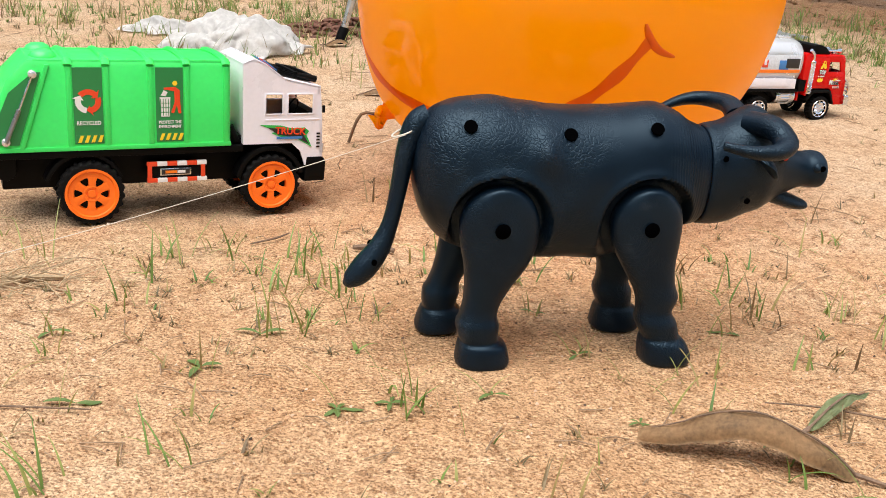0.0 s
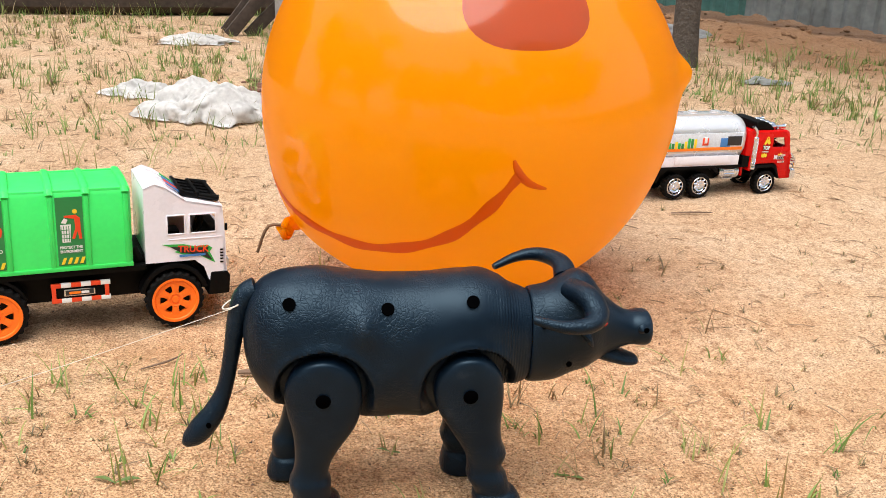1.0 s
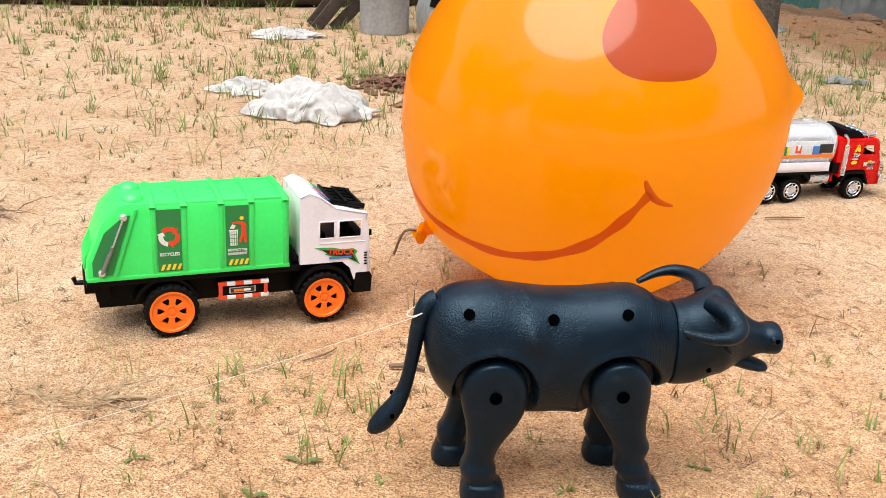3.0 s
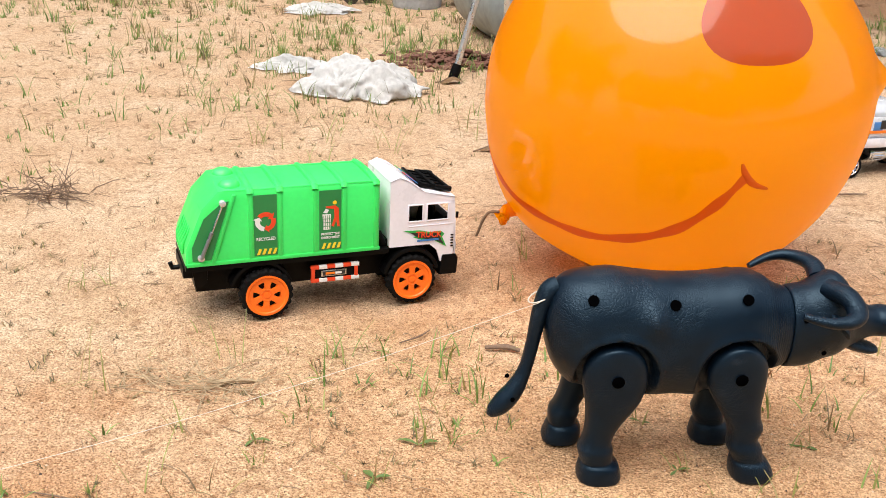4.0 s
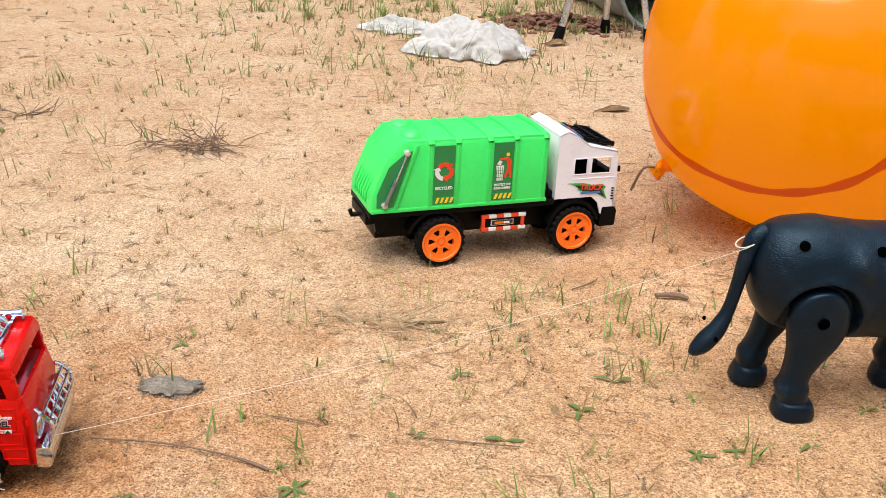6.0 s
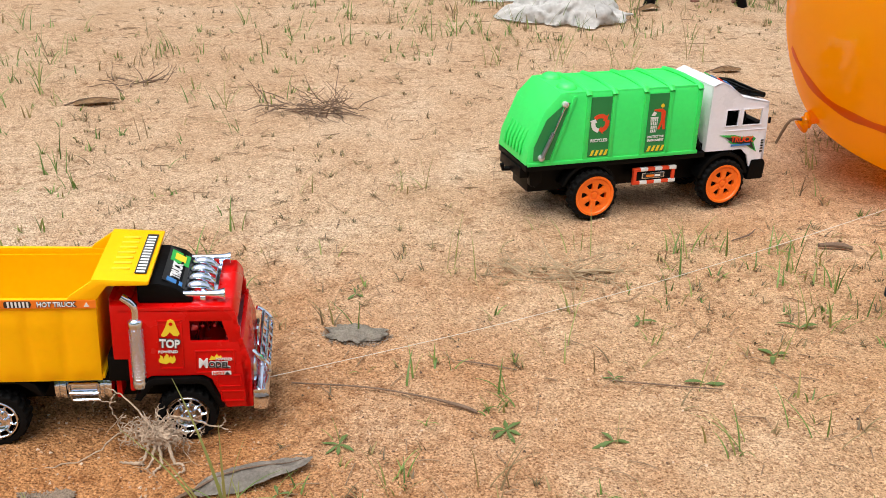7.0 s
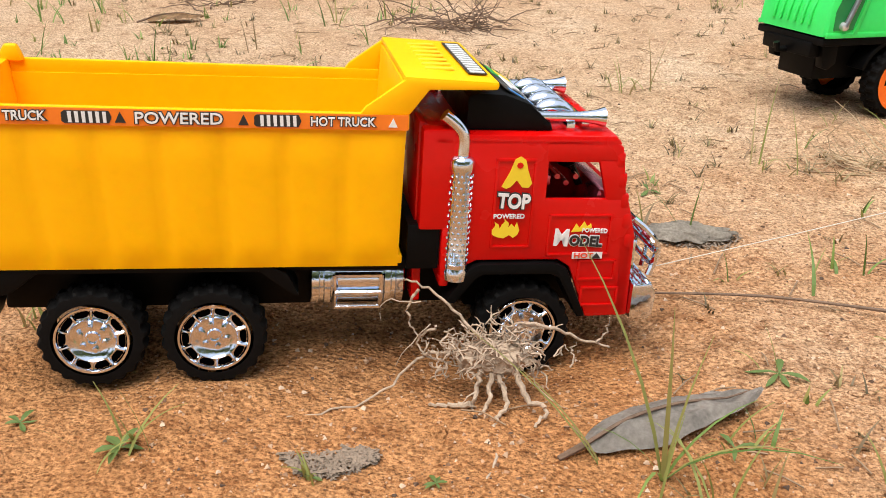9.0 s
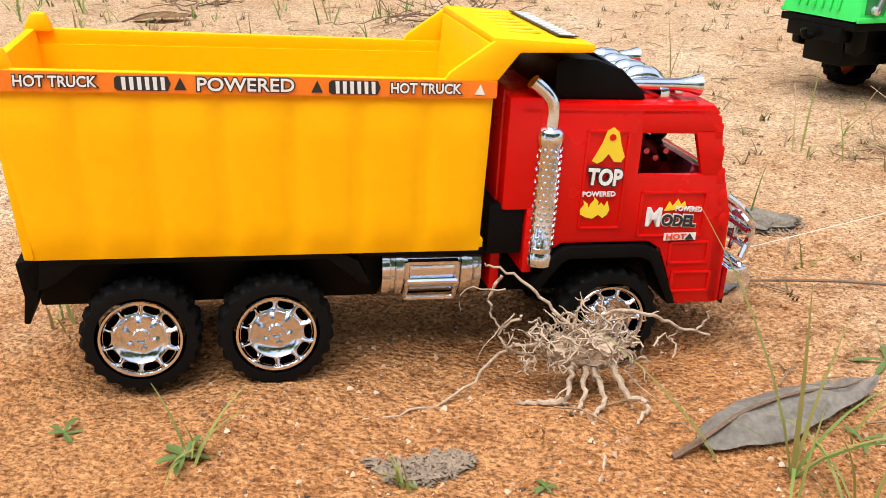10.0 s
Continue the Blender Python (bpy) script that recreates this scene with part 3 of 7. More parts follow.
    part("cab_floor", box(0.158, 0.229, -0.038, 0.038, 0.066, 0.07, 0), BLACK, cab)
    for yy in (-0.018, 0.018):
        seat = part("seat", box(0.166, 0.194, yy - 0.012, yy + 0.012, 0.07, 0.086, 0.003), BLACK, cab)
        part("seat_back", box(0.166, 0.174, yy - 0.012, yy + 0.012, 0.084, 0.114, 0.003), BLACK, seat)
    part("dashboard", prism([(0.212, 0.07), (0.229, 0.07), (0.229, 0.1), (0.218, 0.1)], -0.037, 0.037, 0.002), BLACK, cab)
    part("steering_wheel", tube([(0.209 + 0.004 * math.sin(a), -0.017 + 0.0105 * math.cos(a), 0.1 + 0.009 * math.sin(a)) for a in np.linspace(0, 2 * math.pi, 17)], 0.0011, 6), BLACK, cab)
    part("front_bumper", prism([(0.213, 0.029), (0.236, 0.029), (0.2372, 0.048), (0.234, 0.053), (0.2165, 0.053)], -0.0425, 0.0425, 0.002), BLACK, T, "black plastic front bumper")
    for s in (-1, 1):
        part("headlight", box(0.2345, 0.2372, s * 0.028 - 0.007, s * 0.028 + 0.007, 0.055, 0.064, 0.001), SILVER, T)
    for k in range(4):
        part("grille_bar", box(0.2335, 0.236, -0.018, 0.018, 0.056 + k * 0.0055, 0.0585 + k * 0.0055, 0.0006), BLACK, T)
    for k in range(5):
        part("side_vent", box(0.2265, 0.230, -0.0418, -0.0405, 0.062 + k * 0.0035, 0.0635 + k * 0.0035, 0.0002), BLACK, cab)
    part("exhaust_block", box(0.139, 0.151, -0.034, 0.034, 0.066, 0.076, 0.002), BLACK, T)
    part("filter_can", tube([(0.145, -0.032, 0.07), (0.139, -0.032, 0.085)], 0.004, 12), BLACK, T)
    rack = part("roof_rack", prism([(0.1885, 0.1372), (0.2255, 0.1292), (0.2262, 0.1322), (0.1892, 0.1408)], -0.029, 0.029, 0.0008), BLACK, T, "black plastic roof rack with lamps")
    for yy in (-0.027, -0.0135, 0, 0.0135, 0.027):
        part("rack_bar", prism([(0.189, 0.1405), (0.2258, 0.1320), (0.2262, 0.1336), (0.1894, 0.1424)], yy - 0.001, yy + 0.001, 0.0003), BLACK, rack)
    for x, z in ((0.190, 0.1400), (0.207, 0.1362), (0.225, 0.1322)):
        part("rack_cross", box(x - 0.0018, x + 0.0018, -0.030, 0.030, z, z + 0.0040, 0.0008), BLACK, rack)
    for yy in (-0.0305, 0.0305):
        part("roof_horn", tube([(0.208, yy, 0.1375), (0.228, yy, 0.1325)], [0.0022, 0.0036], 12), BLACK, rack)
    # cab stickers
    y = -0.0412
    part("flash_sticker", plate([(0.1665, 0.0872), (0.188, 0.0862), (0.2, 0.083), (0.2135, 0.0835), (0.2185, 0.0795), (0.2155, 0.0755), (0.2215, 0.0625), (0.206, 0.0715), (0.188, 0.0745), (0.179, 0.078), (0.185, 0.0802)], y), INK_GREEN, cab, "green and black flash sticker")
    part("flash_sticker", plate([(0.1745, 0.0845), (0.196, 0.0815), (0.2145, 0.0805), (0.2125, 0.0755), (0.2185, 0.0655), (0.205, 0.073), (0.186, 0.0765)], y - 0.0003, 0.0003), INK_BLACK, cab)
    lettering("TRUCK", 0.0092, pose(0.1985, y - 0.0009, 0.0785, 0, 3), INK_RED, cab, 1.05, 0.0002)
    part("sticker_line", plate(quad(0.184, 0.211, 0.0712, 0.0735), y - 0.0007, 0.0003), INK_BLUE, cab)
    # roof sticker on the slope behind the rack
    for k, (yy, m) in enumerate(((-0.024, INK_BLUE), (-0.012, INK_RED), (0.002, INK_BLUE), (0.015, INK_GREEN))):
        part("roof_sticker", prism([(0.1755, 0.1482), (0.1885, 0.1382), (0.1889, 0.1388), (0.1759, 0.1488)], yy - 0.004, yy + 0.004, 0), m, cab)
    # the body is a little shorter and lower than drawn above; the wheels stay round
    low = lambda z: z if z < 0.066 else 0.066 + (z - 0.066) * 0.90
    for ob in T.children_recursive:
        if ob.name.startswith("wheel"):
            ob.location.x *= 0.935
        elif not ob.parent.name.startswith("wheel"):
            ob.data.transform(Matrix.Diagonal((0.935, 1.0, 1.0, 1)))
            own = ob.matrix_local.copy()
            back = own.inverted()
            for v in ob.data.vertices:
                q = own @ v.co
                v.co = back @ Vector((q.x, q.y, low(q.z)))
    return T


garbage_truck()


# ---- red cab and chassis shared by the dump truck and the tanker ----
RUBY = mat("metallic_red_interior", (0.55, 0.10, 0.14), 0.18, metal=0.9, vary=0.2)


def cab_truck(T, stickers=True):
    h = 0.040
    part("chassis", box(-0.035, 0.215, -0.018, 0.018, 0.026, 0.05, 0.002), BLACK, T, "black plastic chassis frame")
    part("deck", box(-0.03, 0.14, -0.036, 0.036, 0.050, 0.0545, 0.001), BLACK, T)
    for s in (-1, 1):
        for x in (0.003, 0.0525, 0.1865):
            wheel(T, x, s * 0.0325, 0.0222, 0.0155, s, "chrome", -0.001)
        ya, yb = sorted((s * 0.022, s * 0.0405))
        part("rear_mudguard", prism([(-0.036, 0.0505), (-0.022, 0.0555), (0.073, 0.0555), (0.083, 0.0505), (0.088, 0.0405), (0.0855, 0.0405), (0.0715, 0.0515), (-0.016, 0.0515), (-0.026, 0.0435), (-0.0335, 0.041)], ya, yb, 0.0006), BLACK, T, "angular black plastic mudguard")
        part("mud_flap", prism([(-0.0375, 0.0525), (-0.0285, 0.0555), (-0.0305, 0.041), (-0.0345, 0.029), (-0.0365, 0.0295), (-0.0355, 0.04)], ya, yb, 0.0005), BLACK, T)
        part("front_mudguard", prism([(0.150, 0.037), (0.1605, 0.0525), (0.165, 0.0545), (0.198, 0.0545), (0.2035, 0.052), (0.214, 0.029), (0.2105, 0.0285), (0.2005, 0.0475), (0.1965, 0.0495), (0.1665, 0.0495), (0.1635, 0.048), (0.1545, 0.036)], *sorted((s * 0.024, s * 0.0425)), 0.0008), BLACK, T, "angular black plastic front mudguard")
        # side tank
        ta = s * 0.0200
        tank = part("fuel_tank", turned([(0.0925, 0.011), (0.0935, 0.0135), (0.0965, 0.0137), (0.097, 0.0128), (0.0985, 0.0128), (0.099, 0.0138), (0.1015, 0.0138), (0.102, 0.012), (0.1245, 0.012), (0.125, 0.0138), (0.1275, 0.0138), (0.128, 0.0128), (0.1295, 0.0128), (0.13, 0.0137), (0.133, 0.0135), (0.134, 0.011)], 32, "x", (0, ta, 0.0415)), CHROME, T, "chromed side fuel tank")
        for drop, out in ((-0.0125, 0.0075), (-0.0035, 0.0128), (0.0045, 0.0122)):
            part("tank_rib", tube([(0.1035, ta + s * out, 0.0415 + drop), (0.1235, ta + s * out, 0.0415 + drop)], 0.0013, 8), CHROME, tank)
        for x in (0.1035, 0.1235):
            part("tank_strap", tube([(x, ta + s * 0.0072, 0.029), (x, ta + s * 0.0125, 0.0375), (x, ta + s * 0.0122, 0.046)], 0.0012, 8), CHROME, tank)
        # exhaust stack
        sx, sy = 0.1545, s * 0.0385
        stack = part("exhaust_stack", turned([(0.046, 0.003), (0.0475, 0.0052), (0.052, 0.0056), (0.053, 0.005), (0.0975, 0.005), (0.0985, 0.0056), (0.103, 0.0056), (0.1045, 0.0046), (0.105, 0.003)], 24, "z", (sx, sy, 0)), CHROME, T, "chromed perforated exhaust stack")
        part("exhaust_pipe", tube(smooth_line([(sx, sy, 0.104), (sx, sy, 0.113), (sx - 0.003, sy, 0.118), (sx - 0.0085, sy, 0.1225)], 5), 0.0029, 12), CHROME, stack)
        part("stack_collar", turned([(0.0535, 0.0054), (0.0555, 0.0054)], 20, "z", (sx, sy, 0)), CHROME, stack)
        dots = bmesh.new()
        for j in range(16):
            for i in range(13):
                a = 2 * math.pi * (i + 0.5 * (j % 2)) / 13
                q = turned([(0.0046, 0.0009), (0.0052, 0.0008), (0.0056, 0.0002)], 6, "x")
                bmesh.ops.transform(q, matrix=pose(sx, sy, 0.0572 + j * 0.0026, 0, 0, math.degrees(a)), verts=q.verts)
                join(dots, q)
        tagged(part("perforation", dots, CHROME, stack), kind="stuff")
    # shell of the cab with open windows
    cab = part("cab", prism([(0.1365, 0.034), (0.1405, 0.034), (0.1405, 0.117), (0.1365, 0.1185)], -0.033, 0.033, 0.001), RED, T, "glossy red plastic cab with stickers")
    for s in (-1, 1):
        y0, y1 = sorted((s * h, s * (h - 0.003)))
        part("cab_side", prism([(0.150, 0.044), (0.1565, 0.0525), (0.163, 0.0565), (0.1995, 0.0565), (0.205, 0.053), (0.215, 0.0275), (0.2335, 0.028), (0.2325, 0.068), (0.226, 0.0855), (0.1915, 0.0855), (0.1915, 0.1035), (0.1905, 0.1125), (0.1505, 0.1125)], y0, y1, 0.0009), RED, cab)
        part("window_header", prism([(0.190, 0.1025), (0.2245, 0.1022), (0.2235, 0.1095), (0.218, 0.1125), (0.190, 0.1125)], y0, y1, 0.0008), RED, cab)
        part("front_pillar", prism([(0.2185, 0.0845), (0.2275, 0.0845), (0.2245, 0.1045), (0.213, 0.1045)], y0, y1, 0.0008), RED, cab)
        for x0, x1, z0, z1 in ((0.1685, 0.1865, 0.0625, 0.104), (0.1935, 0.2225, 0.0585, 0.0785), (0.2085, 0.2265, 0.046, 0.0565), (0.211, 0.229, 0.033, 0.043)):
            yy = s * h
            for q in (box(x0, x1, yy - 0.0007, yy + 0.0007, z0, z0 + 0.0014, 0.0005), box(x0, x1, yy - 0.0007, yy + 0.0007, z1 - 0.0014, z1, 0.0005), box(x0, x0 + 0.0014, yy - 0.0007, yy + 0.0007, z0, z1, 0.0005), box(x1 - 0.0014, x1, yy - 0.0007, yy + 0.0007, z0, z1, 0.0005)):
                part("door_moulding", q, RED, cab)
        for k in range(5):
            part("corner_step", box(0.2210 + 0.0019 * k, 0.2248 + 0.0019 * k, s * 0.0382 - 0.0022, s * 0.0382 + 0.0022, 0.1 - 0.0095 * k, 0.107 - 0.0095 * k, 0.0014), RED, cab)
    part("cab_roof", prism([(0.1415, 0.1085), (0.219, 0.1085), (0.2235, 0.1105), (0.220, 0.1145), (0.1415, 0.1145)], -h, h, 0.002), RED, cab)
    part("cab_back", box(0.1375, 0.1515, -h, h, 0.071, 0.1165, 0.0015), RED, cab)
    part("cab_back_foot", box(0.1475, 0.1515, -h, h, 0.044, 0.0725, 0.001), RED, cab)
    part("hinge_block", box(0.1330, 0.1470, -0.0385, 0.0385, 0.051, 0.0715, 0.001), BLACK, T, "black plastic block behind cab")
    part("cab_front", prism([(0.2285, 0.0275), (0.2345, 0.028), (0.2335, 0.068), (0.2285, 0.0855), (0.2245, 0.0855)], -h, h, 0.001), RED, cab)
    part("windscreen_header", prism([(0.219, 0.1045), (0.2255, 0.1045), (0.222, 0.1125), (0.219, 0.1125)], -h + 0.003, h - 0.003, 0.001), RED, cab)
    part("cab_floor", box(0.151, 0.2285, -0.036, 0.036, 0.056, 0.0585, 0), RED, cab)
    # chromed seats and steering wheel inside
    for yy in (-0.017, 0.017):
        seat = part("seat", box(0.172, 0.196, yy - 0.012, yy + 0.012, 0.0585, 0.082, 0.003), RUBY, cab, "chromed plastic seat")
        part("seat_back", prism([(0.176, 0.076), (0.192, 0.078), (0.197, 0.0925), (0.190, 0.095)], yy - 0.012, yy + 0.012, 0.002), RUBY, seat)
        for k in range(4):
            part("seat_roll", tube([(0.195 + k * 0.0042, yy - 0.011, 0.089 + 0.003 * (k % 2)), (0.195 + k * 0.0042, yy + 0.011, 0.089 + 0.003 * (k % 2))], 0.0013, 8), RUBY, seat)
    part("dashboard", prism([(0.211, 0.0585), (0.226, 0.0585), (0.226, 0.086), (0.216, 0.089)], -0.035, 0.035, 0.002), RUBY, cab)
    part("steering_wheel", tube([(0.206 + 0.003 * math.sin(a), -0.017 + 0.0095 * math.cos(a), 0.0985 + 0.003 * math.sin(a)) for a in np.linspace(0, 2 * math.pi, 17)], 0.0013, 6), BLACK, cab)
    part("steering_column", tube([(0.206, -0.017, 0.0985), (0.213, -0.017, 0.085)], 0.0018, 6), BLACK, cab)
    # roof furniture
    air = part("air_deflector", prism([(0.156, 0.1145), (0.194, 0.1145), (0.1925, 0.118), (0.183, 0.1265), (0.172, 0.1305), (0.160, 0.131), (0.156, 0.129)], -0.034, 0.034, 0.002), BLACK, T, "black roof deflector with a sticker")
    if stickers:
        sl = math.atan2(0.1305 - 0.119, 0.1915 - 0.172)
        cs, sn = math.cos(sl), math.sin(sl)
        def patch(u0, u1, y0, y1, lift, material):
            """A sticker on the sloping front of the deflector."""
            o = Vector((0.1725, 0, 0.1312))
            pts = []
            for u, t in ((u0, lift), (u1, lift), (u1, lift + 0.0003), (u0, lift + 0.0003)):
                q = o + Vector((cs, 0, -sn)) * u + Vector((sn, 0, cs)) * t
                pts.append((q.x, q.z))
            part("roof_sticker", prism(pts, y0, y1, 0), material, air)
        patch(0.0, 0.0175, -0.028, 0.028, 0.0004, INK_BLACK)
        patch(0.003, 0.015, -0.027, -0.021, 0.0008, INK_BLUE)
        patch(0.002, 0.0165, 0.006, 0.024, 0.0008, INK_GREEN)
        patch(0.005, 0.0135, 0.010, 0.020, 0.0012, INK_YELLOW)
        mm = Matrix(((0, -cs, sn, 0.1725 + cs * 0.0088 + sn * 0.0016), (1, 0, 0, -0.0075), (0, sn, cs, 0.1312 - sn * 0.0088 + cs * 0.0016), (0, 0, 0, 1)))
        lettering("TRUCK", 0.0105, mm @ pose(0, 0, 0, -90), INK_WHITE, air, 0.72, 0.0002)
    horns = part("roof_horns", box(0.199, 0.203, -0.034, 0.034, 0.1145, 0.119, 0.001), CHROME, T, "row of chromed air horns on roof")
    part("horn_bar", box(0.186, 0.1895, -0.03, 0.03, 0.1175, 0.1205, 0.0008), CHROME, horns)
    for yy, l in ((-0.031, 0.026), (0.031, 0.026)):
        x1 = 0.19 + l
        part("horn", turned([(0.182, 0.0018), (0.184, 0.003), (0.188, 0.0022), (x1 - 0.01, 0.0024), (x1 - 0.004, 0.0032), (x1, 0.0045), (x1 - 0.001, 0.0034), (x1 - 0.004, 0.001)], 16, "x", (0, yy, 0.1205)), CHROME, horns)
    part("horn_bar", box(0.207, 0.2105, -0.03, 0.03, 0.1155, 0.1185, 0.0008), CHROME, horns)
    for yy in (-0.0205, -0.007, 0.007, 0.0205):
        part("horn_dome", tube(smooth_line([(0.188, yy, 0.118), (0.193, yy, 0.1215), (0.2, yy, 0.1215), (0.207, yy, 0.1165)], 3), [0.0015, 0.0026, 0.0034, 0.0040, 0.0042, 0.0042, 0.004, 0.0036, 0.003, 0.002], 12), CHROME, horns)
    # chromed bumper and bull bar
    bump = part("front_bumper", prism([(0.2345, 0.0275), (0.243, 0.0265), (0.2455, 0.029), (0.2462, 0.039), (0.2435, 0.045), (0.2345, 0.044)], -0.043, 0.043, 0.0015), CHROME, T, "chromed front bumper")
    bar = part("bull_bar", tube(smooth_line([(0.2345, -0.034, 0.072), (0.2395, -0.036, 0.068), (0.2465, -0.036, 0.059), (0.244, -0.036, 0.046)], 5), 0.0016, 8), CHROME, T, "chromed grille guard of bars")
    part("bull_bar_leg", tube(smooth_line([(0.2345, 0.034, 0.072), (0.2395, 0.036, 0.068), (0.2465, 0.036, 0.059), (0.244, 0.036, 0.046)], 5), 0.0016, 8), CHROME, bar)
    for x, z in ((0.2395, 0.068), (0.2435, 0.0625), (0.2462, 0.057), (0.2455, 0.0505)):
        part("guard_bar", tube([(x, -0.036, z), (x, 0.036, z)], 0.0013, 8), CHROME, bar)
    for yy in (-0.025, -0.012, 0, 0.012, 0.025):
        part("guard_upright", tube([(0.2395, yy, 0.068), (0.2465, yy, 0.058), (0.2445, yy, 0.046)], 0.0012, 8), CHROME, bar)
    for s in (-1, 1):
        part("headlight", box(0.2335, 0.237, s * 0.026 - 0.009, s * 0.026 + 0.009, 0.047, 0.062, 0.0015), CHROME, T)
    # side stickers
    y = -h - 0.0006
    part("arch_mark", plate([(0.1715, 0.0915), (0.1735, 0.0905), (0.1755, 0.0915), (0.1778, 0.0945), (0.1803, 0.0912), (0.1832, 0.091), (0.1845, 0.0932), (0.1825, 0.0985), (0.1812, 0.1035), (0.1788, 0.1052), (0.1765, 0.1038), (0.1748, 0.0985)], y), INK_YELLOW, cab)
    part("arch_hole", plate([(0.1787 + 0.0014 * math.cos(a), 0.1012 + 0.0014 * math.sin(a)) for a in np.linspace(0, 5.5, 8)], y - 0.0004, 0.0003), RED, cab)
    lettering("TOP", 0.0092, pose(0.1772, y - 0.0003, 0.0846, 0, 3), INK_BLACK, cab, 0.78, 0.0009)
    lettering("TOP", 0.0092, pose(0.1772, y - 0.0008, 0.0846, 0, 3), INK_WHITE, cab, 0.78, 0.0003)
    lettering("POWERED", 0.0029, pose(0.1758, y - 0.0003, 0.0777), INK_WHITE, cab, 1.0, 0.00004)
    part("flame_mark", plate([(0.1712, 0.0680), (0.1690, 0.0692), (0.1688, 0.0712), (0.1702, 0.0732), (0.1698, 0.0752), (0.1716, 0.0738), (0.1722, 0.0718), (0.1730, 0.0738), (0.1742, 0.0752), (0.1740, 0.0766), (0.1760, 0.0746), (0.1758, 0.0722), (0.1772, 0.0742), (0.1786, 0.0726), (0.1796, 0.0748), (0.1808, 0.0712), (0.1800, 0.0690), (0.1782, 0.0676), (0.1764, 0.0690), (0.1740, 0.0674)], y), INK_YELLOW, cab)
    lettering("M", 0.0108, pose(0.1998, y - 0.0003, 0.0672, 0, 3), INK_WHITE, cab, 0.82, 0.0004)
    lettering("ODEL", 0.0066, pose(0.2109, y + 0.0001, 0.0656, 0, 3), INK_WHITE, cab, 0.88, 0.0006)
    lettering("ODEL", 0.0066, pose(0.2109, y - 0.0003, 0.0656, 0, 3), INK_BLACK, cab, 0.88, 0.00025)
    lettering("POWERED", 0.0029, pose(0.2145, y - 0.0003, 0.0708, 0, 3), INK_WHITE, cab, 0.85, 0.00004)
    part("flame_mark", plate([(0.204, 0.0702), (0.206, 0.0742), (0.2075, 0.0722), (0.2095, 0.0752), (0.211, 0.0728), (0.2125, 0.0742), (0.213, 0.0722), (0.208, 0.0705)], y), INK_YELLOW, cab)
    part("hot_label", plate(quad(0.2055, 0.2192, 0.0572, 0.0604), y), INK_WHITE, cab)
    lettering("HOT", 0.0034, pose(0.2105, y - 0.0006, 0.0588), INK_RED, cab, 1.2, 0.00006)
    part("hot_mark", plate([(0.2145, 0.0574), (0.2185, 0.0574), (0.2165, 0.0602)], y - 0.0004, 0.0003), INK_BLACK, cab)
    return cab


def panel_wall(x_bot0, x_bot1, x_top0, x_top1, z0, z1, y_bot, y_top, th, n=7):
    """A leaning side wall with shallow upright waves between ribs."""
    b = bmesh.new()
    cols, rows = n * 8, 14
    def grid(off):
        g = []
        for j in range(rows + 1):
            v = j / rows
            z = z0 + (z1 - z0) * v
            line = []
            for i in range(cols + 1):
                u = i / cols
                x = (x_bot0 + (x_bot1 - x_bot0) * u) * (1 - v) + (x_top0 + (x_top1 - x_top0) * u) * v
                s = 1 if y_top > 0 else -1
                wave = 0.0020 * (abs(math.sin(math.pi * u * n)) ** 0.45) * min(1, v * 8) * min(1, (1 - v) * 5)
                y = y_bot + (y_top - y_bot) * v + s * (wave if off == 0 else -th)
                line.append(b.verts.new((x, y, z)))
            g.append(line)
        return g
    A, C = grid(0), grid(1)
    for j in range(rows):
        for i in range(cols):
            b.faces.new((A[j][i], A[j][i + 1], A[j + 1][i + 1], A[j + 1][i]))
            b.faces.new((C[j][i], C[j + 1][i], C[j + 1][i + 1], C[j][i + 1]))
    for j in range(rows):
        for k in (0, cols):
            b.faces.new((A[j][k], A[j + 1][k], C[j + 1][k], C[j][k]))
    for i in range(cols):
        for j in (0, rows):
            b.faces.new((A[j][i], A[j][i + 1], C[j][i + 1], C[j][i]))
    return b


